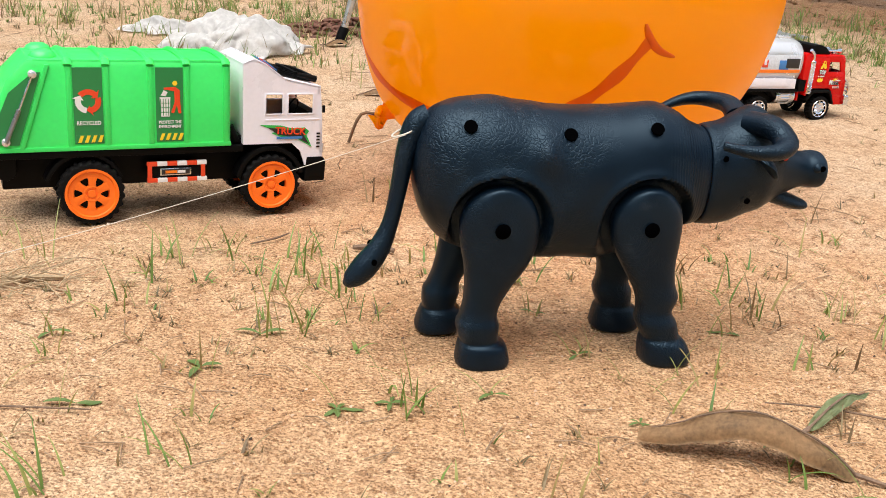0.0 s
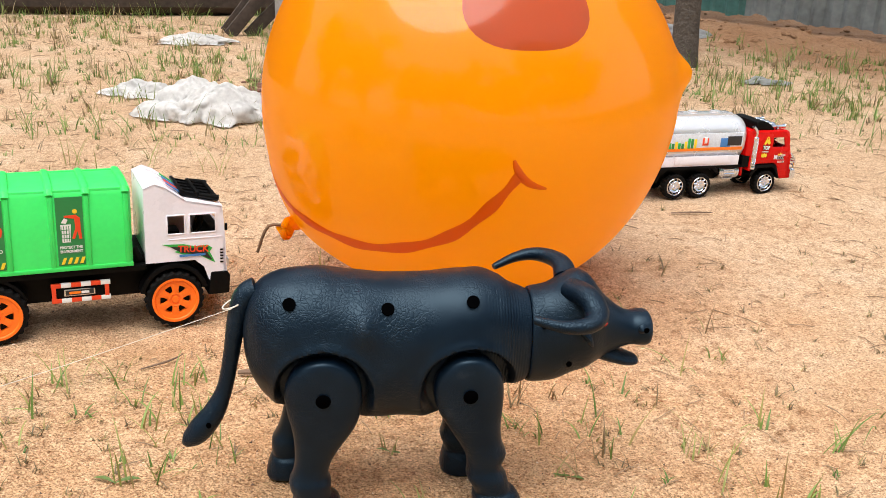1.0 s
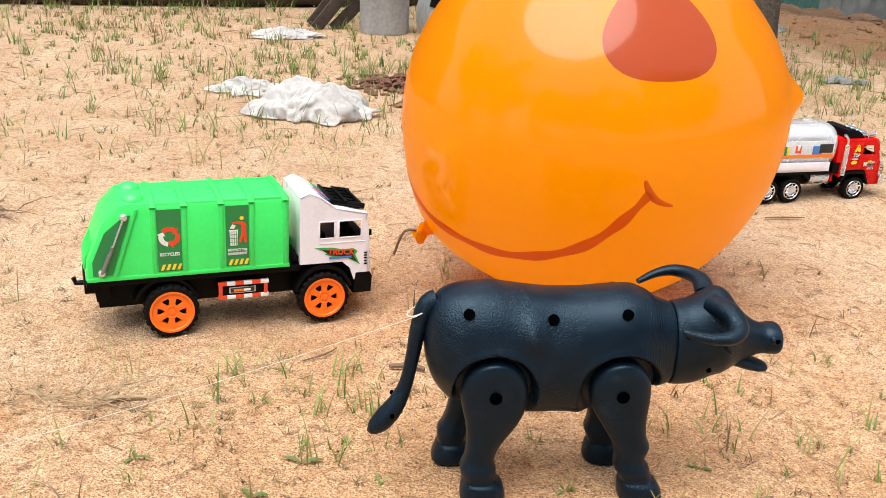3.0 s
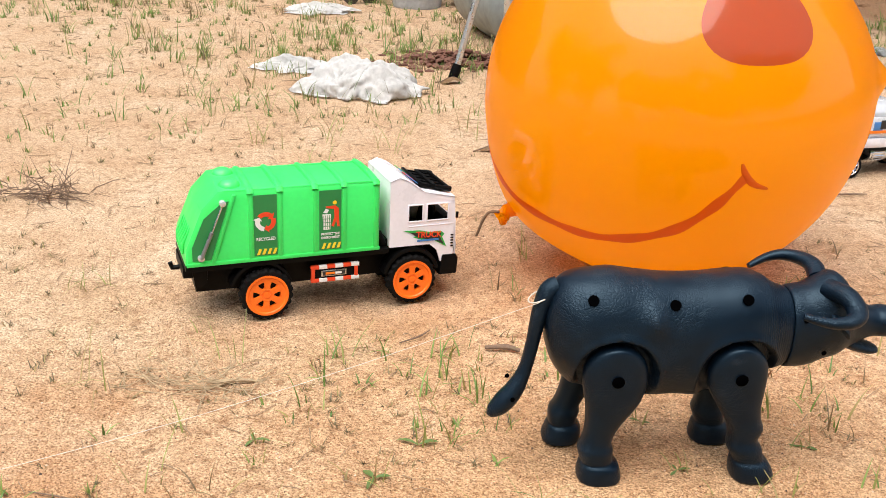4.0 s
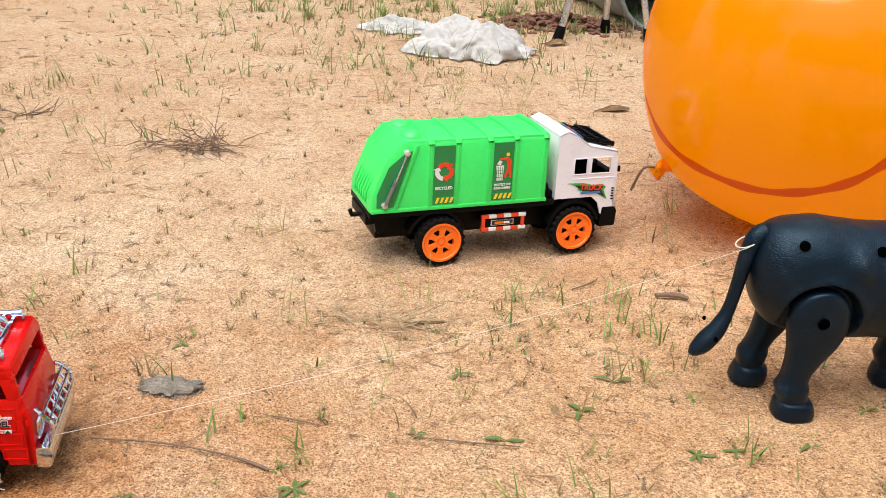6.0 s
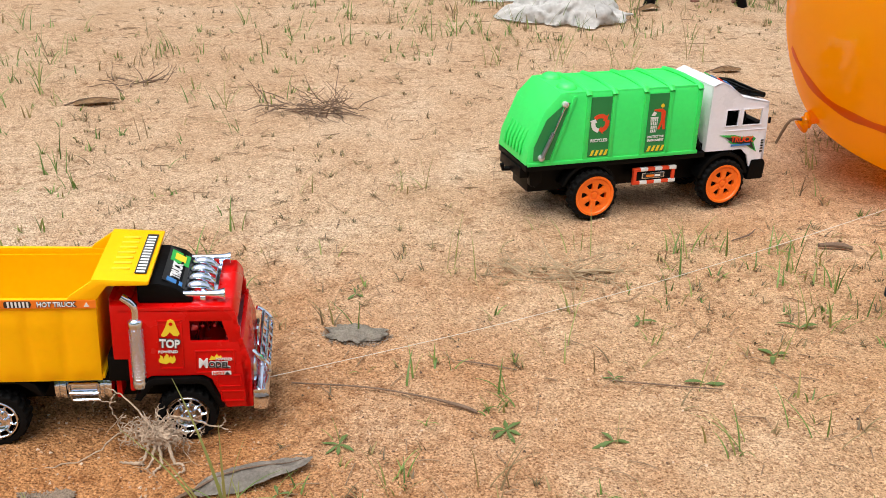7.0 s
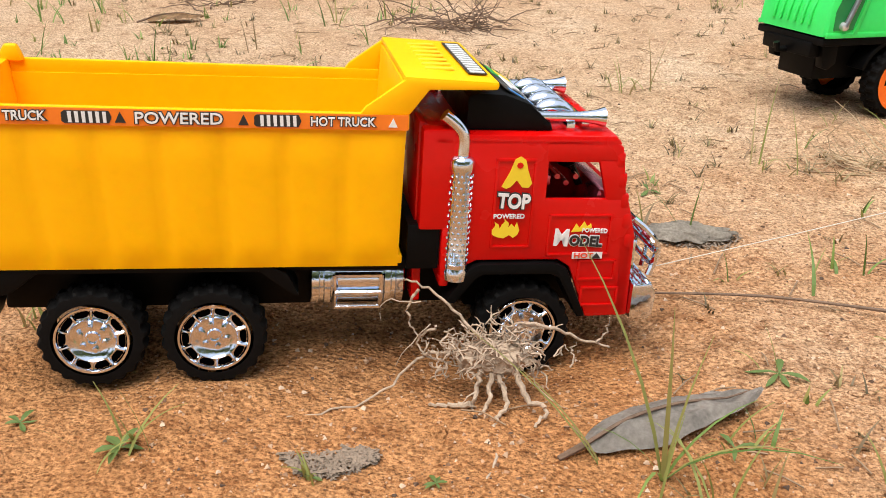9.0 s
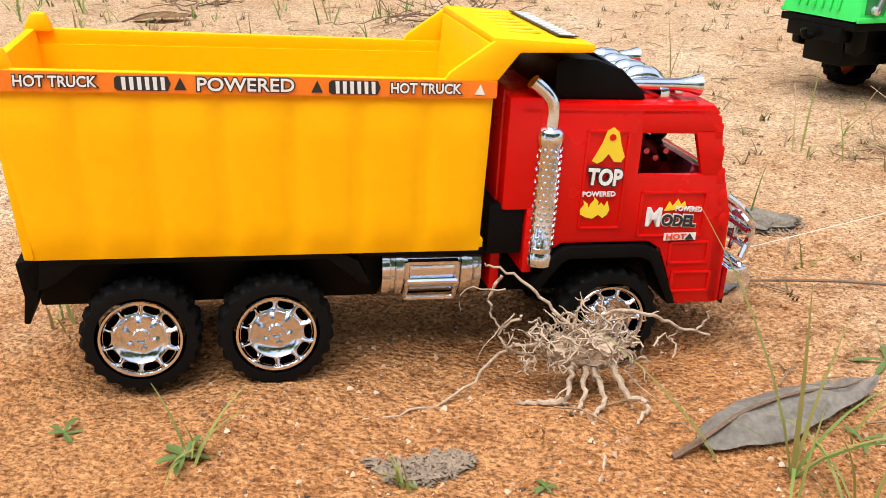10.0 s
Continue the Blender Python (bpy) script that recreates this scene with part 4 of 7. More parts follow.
def dump_truck():
    T = thing("dump_truck", pose(-0.7999, 0.3393, 0.0015, -1.5, 3.0, 15.9), "toy dump truck, red cab, yellow tipper bed, chrome trim, on sand", "toy truck")
    cab_truck(T)
    for ob in T.children:
        if ob.name.split(".")[0] in ("cab", "air_deflector", "roof_horns", "exhaust_stack"):
            ob.matrix_local = pose(0, 0, 0.0275) @ Matrix.Diagonal((1, 1, 0.962, 1)) @ pose(0, 0, -0.0275)
    bed = part("tipper_bed", box(-0.033, 0.131, -0.0405, 0.0405, 0.0545, 0.0585, 0.001), YELLOW, T, "bright yellow plastic tipper bed with stickers")
    for s in (-1, 1):
        w = panel_wall(-0.033, 0.1290, -0.0405, 0.1300, 0.0540, 0.1155, s * 0.0415, s * 0.0432, 0.0026)
        part("bed_side", w, YELLOW, bed, angle=60)
        part("bed_rim", prism([(-0.0415, 0.1145), (0.1310, 0.1135), (0.1310, 0.1202), (-0.0425, 0.1217)], *sorted((s * 0.0415, s * 0.0448)), 0.0009), YELLOW, bed)
        part("wing", prism([(0.1105, 0.1190), (0.1135, 0.1230), (0.1295, 0.1345), (0.166, 0.1330), (0.166, 0.1305), (0.1385, 0.1300), (0.1310, 0.1200)], *sorted((s * 0.0420, s * 0.0448)), 0.0008), YELLOW, bed)
        part("rear_knob", prism([(-0.0430, 0.1205), (-0.0310, 0.1205), (-0.0340, 0.1280), (-0.0395, 0.1280)], *sorted((s * 0.0385, s * 0.0446)), 0.002), YELLOW, bed)
    part("tailgate", prism([(-0.0340, 0.0545), (-0.0305, 0.0545), (-0.038, 0.1217), (-0.0415, 0.1217)], -0.043, 0.043, 0.0008), YELLOW, bed)
    part("bed_front", prism([(0.1245, 0.0560), (0.128, 0.0560), (0.1315, 0.1325), (0.128, 0.1325)], -0.041, 0.041, 0.0008), YELLOW, bed)
    part("canopy", prism([(0.1285, 0.1325), (0.1665, 0.1308), (0.1665, 0.1336), (0.1285, 0.1353)], -0.0446, 0.0446, 0.001), YELLOW, bed)
    for k in range(7):
        part("canopy_slot", box(0.139, 0.151, -0.027 + k * 0.009, -0.0245 + k * 0.009, 0.1345, 0.1354, 0.0003), INK_YELLOW, bed)
    part("canopy_sticker", prism([(0.1555, 0.13475), (0.1635, 0.13445), (0.1635, 0.1348), (0.1555, 0.1351)], -0.034, 0.034, 0), INK_BLACK, bed)
    for k in range(13):
        part("canopy_sticker_bar", prism([(0.1565, 0.1351), (0.1625, 0.13485), (0.1625, 0.1352), (0.1565, 0.13545)], -0.033 + k * 0.005, -0.0305 + k * 0.005, 0), INK_WHITE, bed)
    # orange band with lettering
    y = -0.0450
    part("side_band", plate([(-0.0412, 0.1147), (0.1305, 0.1138), (0.1305, 0.1199), (-0.0418, 0.1213)], y + 0.0001), INK_ORANGE, bed, "orange sticker band with white lettering")
    z = lambda x: 0.1179 - 0.0011 * (x + 0.03) / 0.16
    for words, x, size, sq in (("HOT TRUCK", -0.0185, 0.0050, 0.90), ("POWERED", 0.0425, 0.0062, 1.12), ("HOT TRUCK", 0.1045, 0.0049, 0.90)):
        lettering(words, size, pose(x, y - 0.0004, z(x)), INK_BLACK, bed, sq, 0.00045)
        lettering(words, size, pose(x, y - 0.0009, z(x)), INK_WHITE, bed, sq, 0.00008)
    for x, d in ((0.0085, 1), (0.079, -1)):
        part("hazard_pill", plate([(x - 0.0085, z(x) - 0.0016), (x - 0.0075, z(x) - 0.0024), (x + 0.0085, z(x) - 0.0024), (x + 0.0095, z(x)), (x + 0.0085, z(x) + 0.0024), (x - 0.0075, z(x) + 0.0024), (x - 0.0085, z(x) + 0.0016)], y - 0.0003, 0.0003), INK_BLACK, bed)
        for k in range(6):
            q = x - 0.006 + k * 0.0025
            part("hazard_bar", plate([(q, z(x) - 0.0021), (q + 0.0012, z(x) - 0.0021), (q + 0.0021 * 0.5, z(x) + 0.0021), (q - 0.0003, z(x) + 0.0021)], y - 0.0006, 0.0003), INK_WHITE, bed)
        q = x + d * 0.0125
        part("triangle_mark", plate([(q - 0.002, z(q) - 0.002), (q + 0.002, z(q) - 0.002), (q, z(q) + 0.0022)], y - 0.0003, 0.0003), INK_BLACK, bed)
    part("triangle_mark", plate([(0.1225, 0.1151), (0.1262, 0.1151), (0.1244, 0.1187)], y - 0.0003, 0.0003), INK_WHITE, bed)
    return T


dump_truck()


# ---- tanker truck ----
def tanker_truck():
    T = thing("tanker_truck", pose(0.4015, 1.406, 0.001, 0, 1.0, 21.1) @ Matrix.Diagonal((0.86, 0.86, 0.86, 1)), "toy tanker truck, red cab, silver white tank, on sand", "toy truck")
    cab_truck(T, False)
    b = bmesh.new()
    rings = []
    rows = [(-0.052, 0.75), (-0.050, 0.9), (-0.046, 0.98), (-0.038, 1.0), (0.12, 1.0), (0.129, 0.98), (0.134, 0.92), (0.137, 0.78)]
    for x, s in rows:
        ring = []
        for i in range(40):
            a = 2 * math.pi * i / 40
            c, d = math.cos(a), math.sin(a)
            ring.append(b.verts.new((x, 0.041 * s * math.copysign(abs(c) ** 0.8, c), 0.099 + 0.0395 * s * math.copysign(abs(d) ** 0.8, d))))
        rings.append(ring)
    for p, q in zip(rings, rings[1:]):
        for i in range(40):
            b.faces.new((p[i - 1], p[i], q[i], q[i - 1]))
    b.faces.new(rings[0]); b.faces.new(rings[-1][::-1])
    tank = part("tank", b, SILVER, T, "silver white tank with picture stickers")
    part("tank_skirt", box(-0.035, 0.125, -0.0395, 0.0395, 0.056, 0.073, 0.0015), WHITE, tank)
    for s in (-1, 1):
        part("tank_locker", box(-0.005, 0.11, *sorted((s * 0.038, s * 0.0415)), 0.06, 0.074, 0.001), WHITE, tank)
        y = s * 0.0418
        part("picture_band", box(-0.025, 0.125, y - 0.0006, y + 0.0006, 0.084, 0.114, 0.0003), mat("sky_sticker", (0.62, 0.68, 0.75), 0.3, vary=0.2, scale=50), tank, "sticker with trees and sky")
        y = s * 0.0424
        part("picture_ground", box(-0.025, 0.125, y - 0.0004, y + 0.0004, 0.084, 0.0895, 0.0002), INK_ORANGE, tank)
        rng = random.Random(4)
        for k in range(9):
            x = -0.022 + k * 0.0062
            part("picture_tree", box(x, x + 0.005, y - 0.0006, y + 0.0006, 0.0885, 0.095 + rng.uniform(0.002, 0.012), 0.0004), (INK_GREEN, GREEN_DARK, INK_YELLOW)[k % 3], tank)
        part("picture_mark", box(0.044, 0.056, y - 0.0007, y + 0.0007, 0.093, 0.106, 0.0004), INK_RED, tank)
        part("picture_mark", box(0.0475, 0.0525, y - 0.0012, y + 0.0012, 0.097, 0.107, 0.0003), INK_WHITE, tank)
        part("picture_house", box(0.08, 0.1, y - 0.0007, y + 0.0007, 0.0895, 0.105, 0.0004), INK_BLUE, tank)
        part("picture_house", box(0.094, 0.122, y - 0.0011, y + 0.0011, 0.092, 0.108, 0.0004), INK_BLACK, tank)
    part("top_walk", box(-0.04, 0.12, -0.012, 0.012, 0.137, 0.1415, 0.001), SILVER, tank)
    for x in (0.0, 0.045, 0.09):
        part("tank_lid", turned([(0.139, 0.009), (0.1435, 0.009), (0.1445, 0.007), (0.1445, 0.001)], 20, "z", (x, 0, 0)), SILVER, tank)
    ladder = part("ladder", tube(smooth_line([(-0.056, -0.03, 0.055), (-0.056, -0.03, 0.13), (-0.052, -0.03, 0.1405), (-0.038, -0.03, 0.1405)], 5), 0.002, 8), BLACK, T, "black plastic ladder on the tank")
    part("ladder_rail", tube(smooth_line([(-0.056, -0.008, 0.055), (-0.056, -0.008, 0.13), (-0.052, -0.008, 0.1405), (-0.038, -0.008, 0.1405)], 5), 0.002, 8), BLACK, ladder)
    for k in range(6):
        part("ladder_rung", tube([(-0.056, -0.03, 0.062 + k * 0.0135), (-0.056, -0.008, 0.062 + k * 0.0135)], 0.0014, 8), BLACK, ladder)
    part("grab_rail", tube(smooth_line([(-0.046, -0.042, 0.06), (-0.042, -0.0445, 0.07), (-0.042, -0.0445, 0.118), (-0.037, -0.0435, 0.124), (-0.018, -0.0425, 0.124)], 5), 0.0024, 8), BLACK, T)
    rear = part("rear_bumper", box(-0.058, -0.038, -0.04, 0.04, 0.042, 0.055, 0.0015), BLACK, T)
    for yy in (-0.03, 0.03):
        part("tail_light", box(-0.0595, -0.0575, yy - 0.008, yy + 0.008, 0.045, 0.052, 0.0006), INK_RED, rear)
    for k in range(6):
        part("rear_stripe", box(-0.0592, -0.0578, -0.019 + k * 0.0065, -0.0155 + k * 0.0065, 0.046, 0.051, 0.0003), INK_WHITE if k % 2 else INK_RED, rear)
    return T


tanker_truck()


# ---- buffalo figures ----
def hide_material():
    m = bpy.data.materials.new("cracked_black_rubber")
    m.use_nodes = True
    n, l = m.node_tree.nodes, m.node_tree.links
    b = n["Principled BSDF"]
    tc = n.new("ShaderNodeTexCoord")
    t = n.new("ShaderNodeTexNoise"); t.inputs["Scale"].default_value = 45; t.inputs["Detail"].default_value = 6
    l.new(tc.outputs["Object"], t.inputs["Vector"])
    r = ramp_of(n, [(0.3, (0.0012, 0.004, 0.010)), (0.62, (0.002, 0.007, 0.015)), (0.8, (0.020, 0.027, 0.038))])
    l.new(t.outputs["Fac"], r.inputs["Fac"]); l.new(r.outputs[0], b.inputs["Base Color"])
    rr = n.new("ShaderNodeMapRange"); rr.inputs["To Min"].default_value, rr.inputs["To Max"].default_value = 0.30, 0.50
    l.new(t.outputs["Fac"], rr.inputs["Value"]); l.new(rr.outputs[0], b.inputs["Roughness"])
    b.inputs["Specular IOR Level"].default_value = 0.36
    # bluish sheen of the sky put into the highlight colour of the rubber
    b.inputs["Specular Tint"].default_value = (0.52, 0.78, 1.0, 1)
    # fine cracks, as in old hide
    wob = n.new("ShaderNodeTexNoise"); wob.inputs["Scale"].default_value = 120
    add = n.new("ShaderNodeMixRGB"); add.blend_type = "ADD"; add.inputs[0].default_value = 0.012
    l.new(tc.outputs["Object"], wob.inputs["Vector"]); l.new(tc.outputs["Object"], add.inputs[1]); l.new(wob.outputs["Color"], add.inputs[2])
    v = n.new("ShaderNodeTexVoronoi"); v.feature = "DISTANCE_TO_EDGE"; v.inputs["Scale"].default_value = 330
    l.new(add.outputs[0], v.inputs["Vector"])
    cr = n.new("ShaderNodeMapRange"); cr.inputs["From Max"].default_value = 0.16
    l.new(v.outputs["Distance"], cr.inputs["Value"])
    big = n.new("ShaderNodeTexNoise"); big.inputs["Scale"].default_value = 22
    l.new(tc.outputs["Object"], big.inputs["Vector"])
    gate = n.new("ShaderNodeMapRange"); gate.inputs["From Min"].default_value, gate.inputs["From Max"].default_value = 0.40, 0.62
    l.new(big.outputs["Fac"], gate.inputs["Value"])
    mul = n.new("ShaderNodeMath"); mul.operation = "MULTIPLY"
    l.new(cr.outputs[0], mul.inputs[0]); l.new(gate.outputs[0], mul.inputs[1])
    bp = n.new("ShaderNodeBump"); bp.inputs["Strength"].default_value, bp.inputs["Distance"].default_value = 0.45, 0.0005
    l.new(mul.outputs[0], bp.inputs["Height"]); l.new(bp.outputs[0], b.inputs["Normal"])
    return m


HIDE = hide_material()
EYE_RED = mat("red_lamp_eye", (0.5, 0.01, 0.01), 0.2, vary=0.1)


def loft(b, rows, seg=40, power=1.0):
    """Closed body through elliptic rings: centre, two half axes as vectors."""
    rings = []
    for c, u, v in rows:
        c, u, v = Vector(c), Vector(u), Vector(v)
        ring = []
        for i in range(seg):
            a = 2 * math.pi * i / seg
            p, q = math.cos(a), math.sin(a)
            ring.append(b.verts.new(c + u * math.copysign(abs(p) ** power, p) + v * math.copysign(abs(q) ** power, q)))
        rings.append(ring)
    for r, s in zip(rings, rings[1:]):
        for i in range(seg):
            b.faces.new((r[i - 1], r[i], s[i], s[i - 1]))
    b.faces.new(rings[0]); b.faces.new(rings[-1][::-1])


def buffalo_mesh():
    b = bmesh.new()
    hips = [(-0.0086, 0.0966), (0.0878, 0.0972)]
    # trunk of the body: x, middle z, half height, half width
    rows = smooth_line([(-0.0675, 0.128, 0.004, 0.004), (-0.065, 0.1275, 0.018, 0.016), (-0.057, 0.1265, 0.034, 0.028), (-0.042, 0.1235, 0.0450, 0.0355), (-0.016, 0.1205, 0.0517, 0.0395), (0.01, 0.1180, 0.0515, 0.0395), (0.039, 0.1168, 0.0502, 0.0385), (0.068, 0.1175, 0.0510, 0.039), (0.093, 0.1205, 0.0500, 0.038), (0.108, 0.1232, 0.0433, 0.034), (0.118, 0.1245, 0.0358, 0.0295), (0.127, 0.123, 0.0332, 0.0265), (0.1305, 0.123, 0.0318, 0.025)], 20)
    torso = bmesh.new()
    loft(torso, [((x, 0, z), (0, ry, 0), (0, 0, rz)) for x, z, rz, ry in rows], 200, 0.92)
    for v in torso.verts:
        x, y, z = v.co
        for hx, hz in hips:
            d = math.hypot(x - hx, (z - hz) if z > hz else (z - hz) * 0.6)
            k = min(1, max(0, (0.0335 - d) / (0.0045 if z > 0.095 else 0.0045 + 0.25 * (0.095 - z))))
            k = k * k * (3 - 2 * k)
            v.co.y -= math.copysign(min(abs(y) * 0.36, 0.011) * k, y)
            lip = math.exp(-((d - 0.034) / 0.0035) ** 2) * (1 if z > 0.082 else 0.2)
            v.co.y += math.copysign(0.0014 * lip, y) if abs(y) > 0.01 else 0
        # hip bone and ribs
        v.co.y += math.copysign(0.005 * math.exp(-((x - 0.018) / 0.008) ** 2 - ((z - 0.146) / 0.012) ** 2), y) if abs(y) > 0.01 else 0
        v.co += Vector((0, 0.0006, 0.0007)) * noise.noise((x * 60, y * 60, z * 60))
        wr = math.exp(-((x - 0.112) / 0.012) ** 2) * 0.0006 * math.sin(x * 1500)
        v.co.y += math.copysign(wr, y)
    join(b, torso)
    # neck, head and muzzle
    rows = smooth_line([(0.1315, 0.1228, 0.0300, 0.0235), (0.1322, 0.1232, 0.0335, 0.0265), (0.145, 0.1245, 0.0352, 0.0262), (0.155, 0.1285, 0.0372, 0.0262), (0.165, 0.133, 0.0372, 0.0262), (0.175, 0.1325, 0.0335, 0.0245), (0.187, 0.1290, 0.0230, 0.0180), (0.199, 0.1275, 0.0150, 0.0140), (0.207, 0.1272, 0.0120, 0.0130), (0.2135, 0.1275, 0.0124, 0.0142), (0.2195, 0.1272, 0.0122, 0.0142), (0.2222, 0.127, 0.0098, 0.0118), (0.2230, 0.1278, 0.004, 0.005)], 6)
    loft(b, [((x, 0, z), (0, ry, 0), (0, 0, rz)) for x, z, rz, ry in rows], 48, 0.94)
    loft(b, [((x, 0, z), (0, ry, 0), (0, 0, rz)) for x, z, rz, ry in smooth_line([(0.180, 0.1135, 0.007, 0.012), (0.195, 0.1075, 0.0058, 0.0112), (0.207, 0.1038, 0.0046, 0.0102), (0.2145, 0.1025, 0.0030, 0.007), (0.217, 0.1022, 0.001, 0.002)], 4)], 24)
    for s in (-1, 1):
        # legs: x, z, half length, half thickness, middle y
        near = s < 0
        rear = [(-0.0086, 0.1228, 0.002, 0.007, 0.0315), (-0.0086, 0.1215, 0.009, 0.0095, 0.0315), (-0.0086, 0.117, 0.0165, 0.0105, 0.0315), (-0.0086, 0.108, 0.0232, 0.011, 0.0315), (-0.0086, 0.0966, 0.0257, 0.011, 0.0315), (-0.0082, 0.083, 0.0243, 0.0115, 0.031), (-0.0090, 0.070, 0.0205, 0.012, 0.030), (-0.0128, 0.056, 0.0152, 0.0118, 0.029), (-0.0160, 0.044, 0.0122, 0.0112, 0.0285), (-0.0178, 0.035, 0.0122, 0.0115, 0.0285), (-0.0180, 0.0290, 0.0142, 0.0130, 0.0285), (-0.0170, 0.0205, 0.0132, 0.0125, 0.0285), (-0.0158, 0.0175, 0.0128, 0.0122, 0.0285), (-0.0142, 0.0145, 0.0158, 0.0148, 0.0285), (-0.0135, 0.006, 0.0178, 0.016, 0.0285), (-0.0132, 0.001, 0.0172, 0.0155, 0.0285), (-0.0132, -0.001, 0.012, 0.011, 0.0285)]
        front = [(0.0878, 0.1228, 0.002, 0.006, 0.031), (0.0878, 0.1215, 0.0085, 0.009, 0.031), (0.0878, 0.117, 0.0155, 0.010, 0.031), (0.0878, 0.108, 0.0218, 0.0105, 0.031), (0.0878, 0.0972, 0.0238, 0.0105, 0.031), (0.0895, 0.083, 0.0222, 0.011, 0.030), (0.0930, 0.070, 0.0182, 0.0115, 0.029), (0.0978, 0.057, 0.0150, 0.0115, 0.0285), (0.1022, 0.047, 0.0142, 0.012, 0.028), (0.1015, 0.037, 0.0118, 0.0110, 0.028), (0.1035, 0.0295, 0.0140, 0.0130, 0.028), (0.1068, 0.0215, 0.0130, 0.0125, 0.028), (0.1082, 0.0180, 0.0128, 0.0122, 0.028), (0.1100, 0.0150, 0.0155, 0.0145, 0.028), (0.1125, 0.007, 0.0178, 0.016, 0.028), (0.1132, 0.001, 0.0172, 0.0155, 0.028), (0.1132, -0.001, 0.012, 0.011, 0.028)]
        for path, swing in ((rear, 0 if near else -0.024), (front, 0 if near else -0.018)):
            fine = smooth_line(path, 3)
            loft(b, [((x + swing * max(0, (0.0966 - z) / 0.0966) ** 1.0, s * y, z), (rx, 0, 0), (0, ry, 0)) for x, z, rx, ry, y in fine], 32, 0.8)
        # horns and ears
        if near:
            curve = [(0.160, -0.010, 0.160), (0.1675, -0.028, 0.1610), (0.1700, -0.041, 0.1555), (0.163, -0.0495, 0.1515), (0.146, -0.0505, 0.1505), (0.1265, -0.044, 0.1530)]
        else:
            curve = [(0.160, 0.010, 0.160), (0.161, 0.026, 0.1645), (0.154, 0.039, 0.1655), (0.142, 0.046, 0.1650), (0.128, 0.046, 0.1620), (0.113, 0.041, 0.1570)]
        tube(smooth_line(curve, 6), [(0.0102 if near else 0.0085) * (1 - (k / 30) ** 1.5 * 0.68) for k in range(31)], 16, b, 0.8)
        tube(smooth_line([(0.1625, s * 0.022, 0.143), (0.166, s * 0.033, 0.138), (0.1705, s * 0.037, 0.130)], 5), [0.004, 0.0048, 0.0055, 0.0062, 0.0065, 0.0064, 0.006, 0.0052, 0.004, 0.0028, 0.001], 10, b, 0.5)
        turned([(-0.0035, 0.0006), (-0.003, 0.003), (0, 0.0045), (0.003, 0.003)], 12, "y", (0.181, s * 0.0215, 0.141), b)
        turned([(-0.003, 0.0008), (0.0, 0.0035), (0.003, 0.0025)], 12, "y", (0.2135, s * 0.0135, 0.131), b)
    # tail
    pts = smooth_line([(-0.056, 0, 0.158), (-0.066, -0.001, 0.152), (-0.0725, -0.003, 0.136), (-0.0775, -0.005, 0.112), (-0.0835, -0.007, 0.089), (-0.0925, -0.009, 0.072), (-0.105, -0.010, 0.059), (-0.1155, -0.011, 0.052), (-0.1195, -0.011, 0.0505)], 5)
    rad = [float(v) for (v,) in smooth_line([(0.0085,), (0.009,), (0.0078,), (0.0066,), (0.0065,), (0.0085,), (0.0092,), (0.0055,), (0.001,)], 5)]
    tube(pts, rad, 16, b)
    n_hide = len(b.faces)
    # screw holes: dark discs on the skin, the shade inside put in as black
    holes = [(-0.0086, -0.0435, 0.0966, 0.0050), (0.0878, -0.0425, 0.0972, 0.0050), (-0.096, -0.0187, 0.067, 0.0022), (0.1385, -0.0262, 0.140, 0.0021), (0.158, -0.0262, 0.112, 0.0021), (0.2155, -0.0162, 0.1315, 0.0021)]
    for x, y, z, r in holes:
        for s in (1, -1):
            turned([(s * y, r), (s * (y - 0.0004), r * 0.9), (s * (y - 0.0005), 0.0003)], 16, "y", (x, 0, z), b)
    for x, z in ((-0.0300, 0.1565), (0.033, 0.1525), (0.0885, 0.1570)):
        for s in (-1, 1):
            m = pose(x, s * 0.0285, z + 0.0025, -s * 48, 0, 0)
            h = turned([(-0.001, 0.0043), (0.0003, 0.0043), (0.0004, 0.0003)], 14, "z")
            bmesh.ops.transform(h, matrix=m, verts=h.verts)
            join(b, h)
    n_dark = len(b.faces)
    for s in (-1, 1):
        turned([(s * 0.0245, 0.0022), (s * 0.0262, 0.0012), (s * 0.0264, 0.0002)], 10, "y", (0.1815, 0, 0.141), b)
    b.faces.ensure_lookup_table()
    for k, f in enumerate(b.faces):
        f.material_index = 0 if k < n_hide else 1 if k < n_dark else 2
    for v in b.verts:
        if v.co.x < -0.036:
            v.co.x = -0.036 + (v.co.x + 0.036) * 0.82
        elif v.co.x > 0.118:
            v.co.x = 0.118 + (v.co.x - 0.118) * 0.96
    me = to_mesh(b, angle=55)
    for m in (HIDE, HOLE_SHADE, EYE_RED):
        me.materials.append(m)
    return me


buffalo = tagged(new("buffalo_figure", buffalo_mesh()), "matt black cracked rubber buffalo walking, string on tail", "toy buffalo")
buffalo.matrix_world = pose(0.0257, 0.5846, 0.001, 0, 0, 8.3)


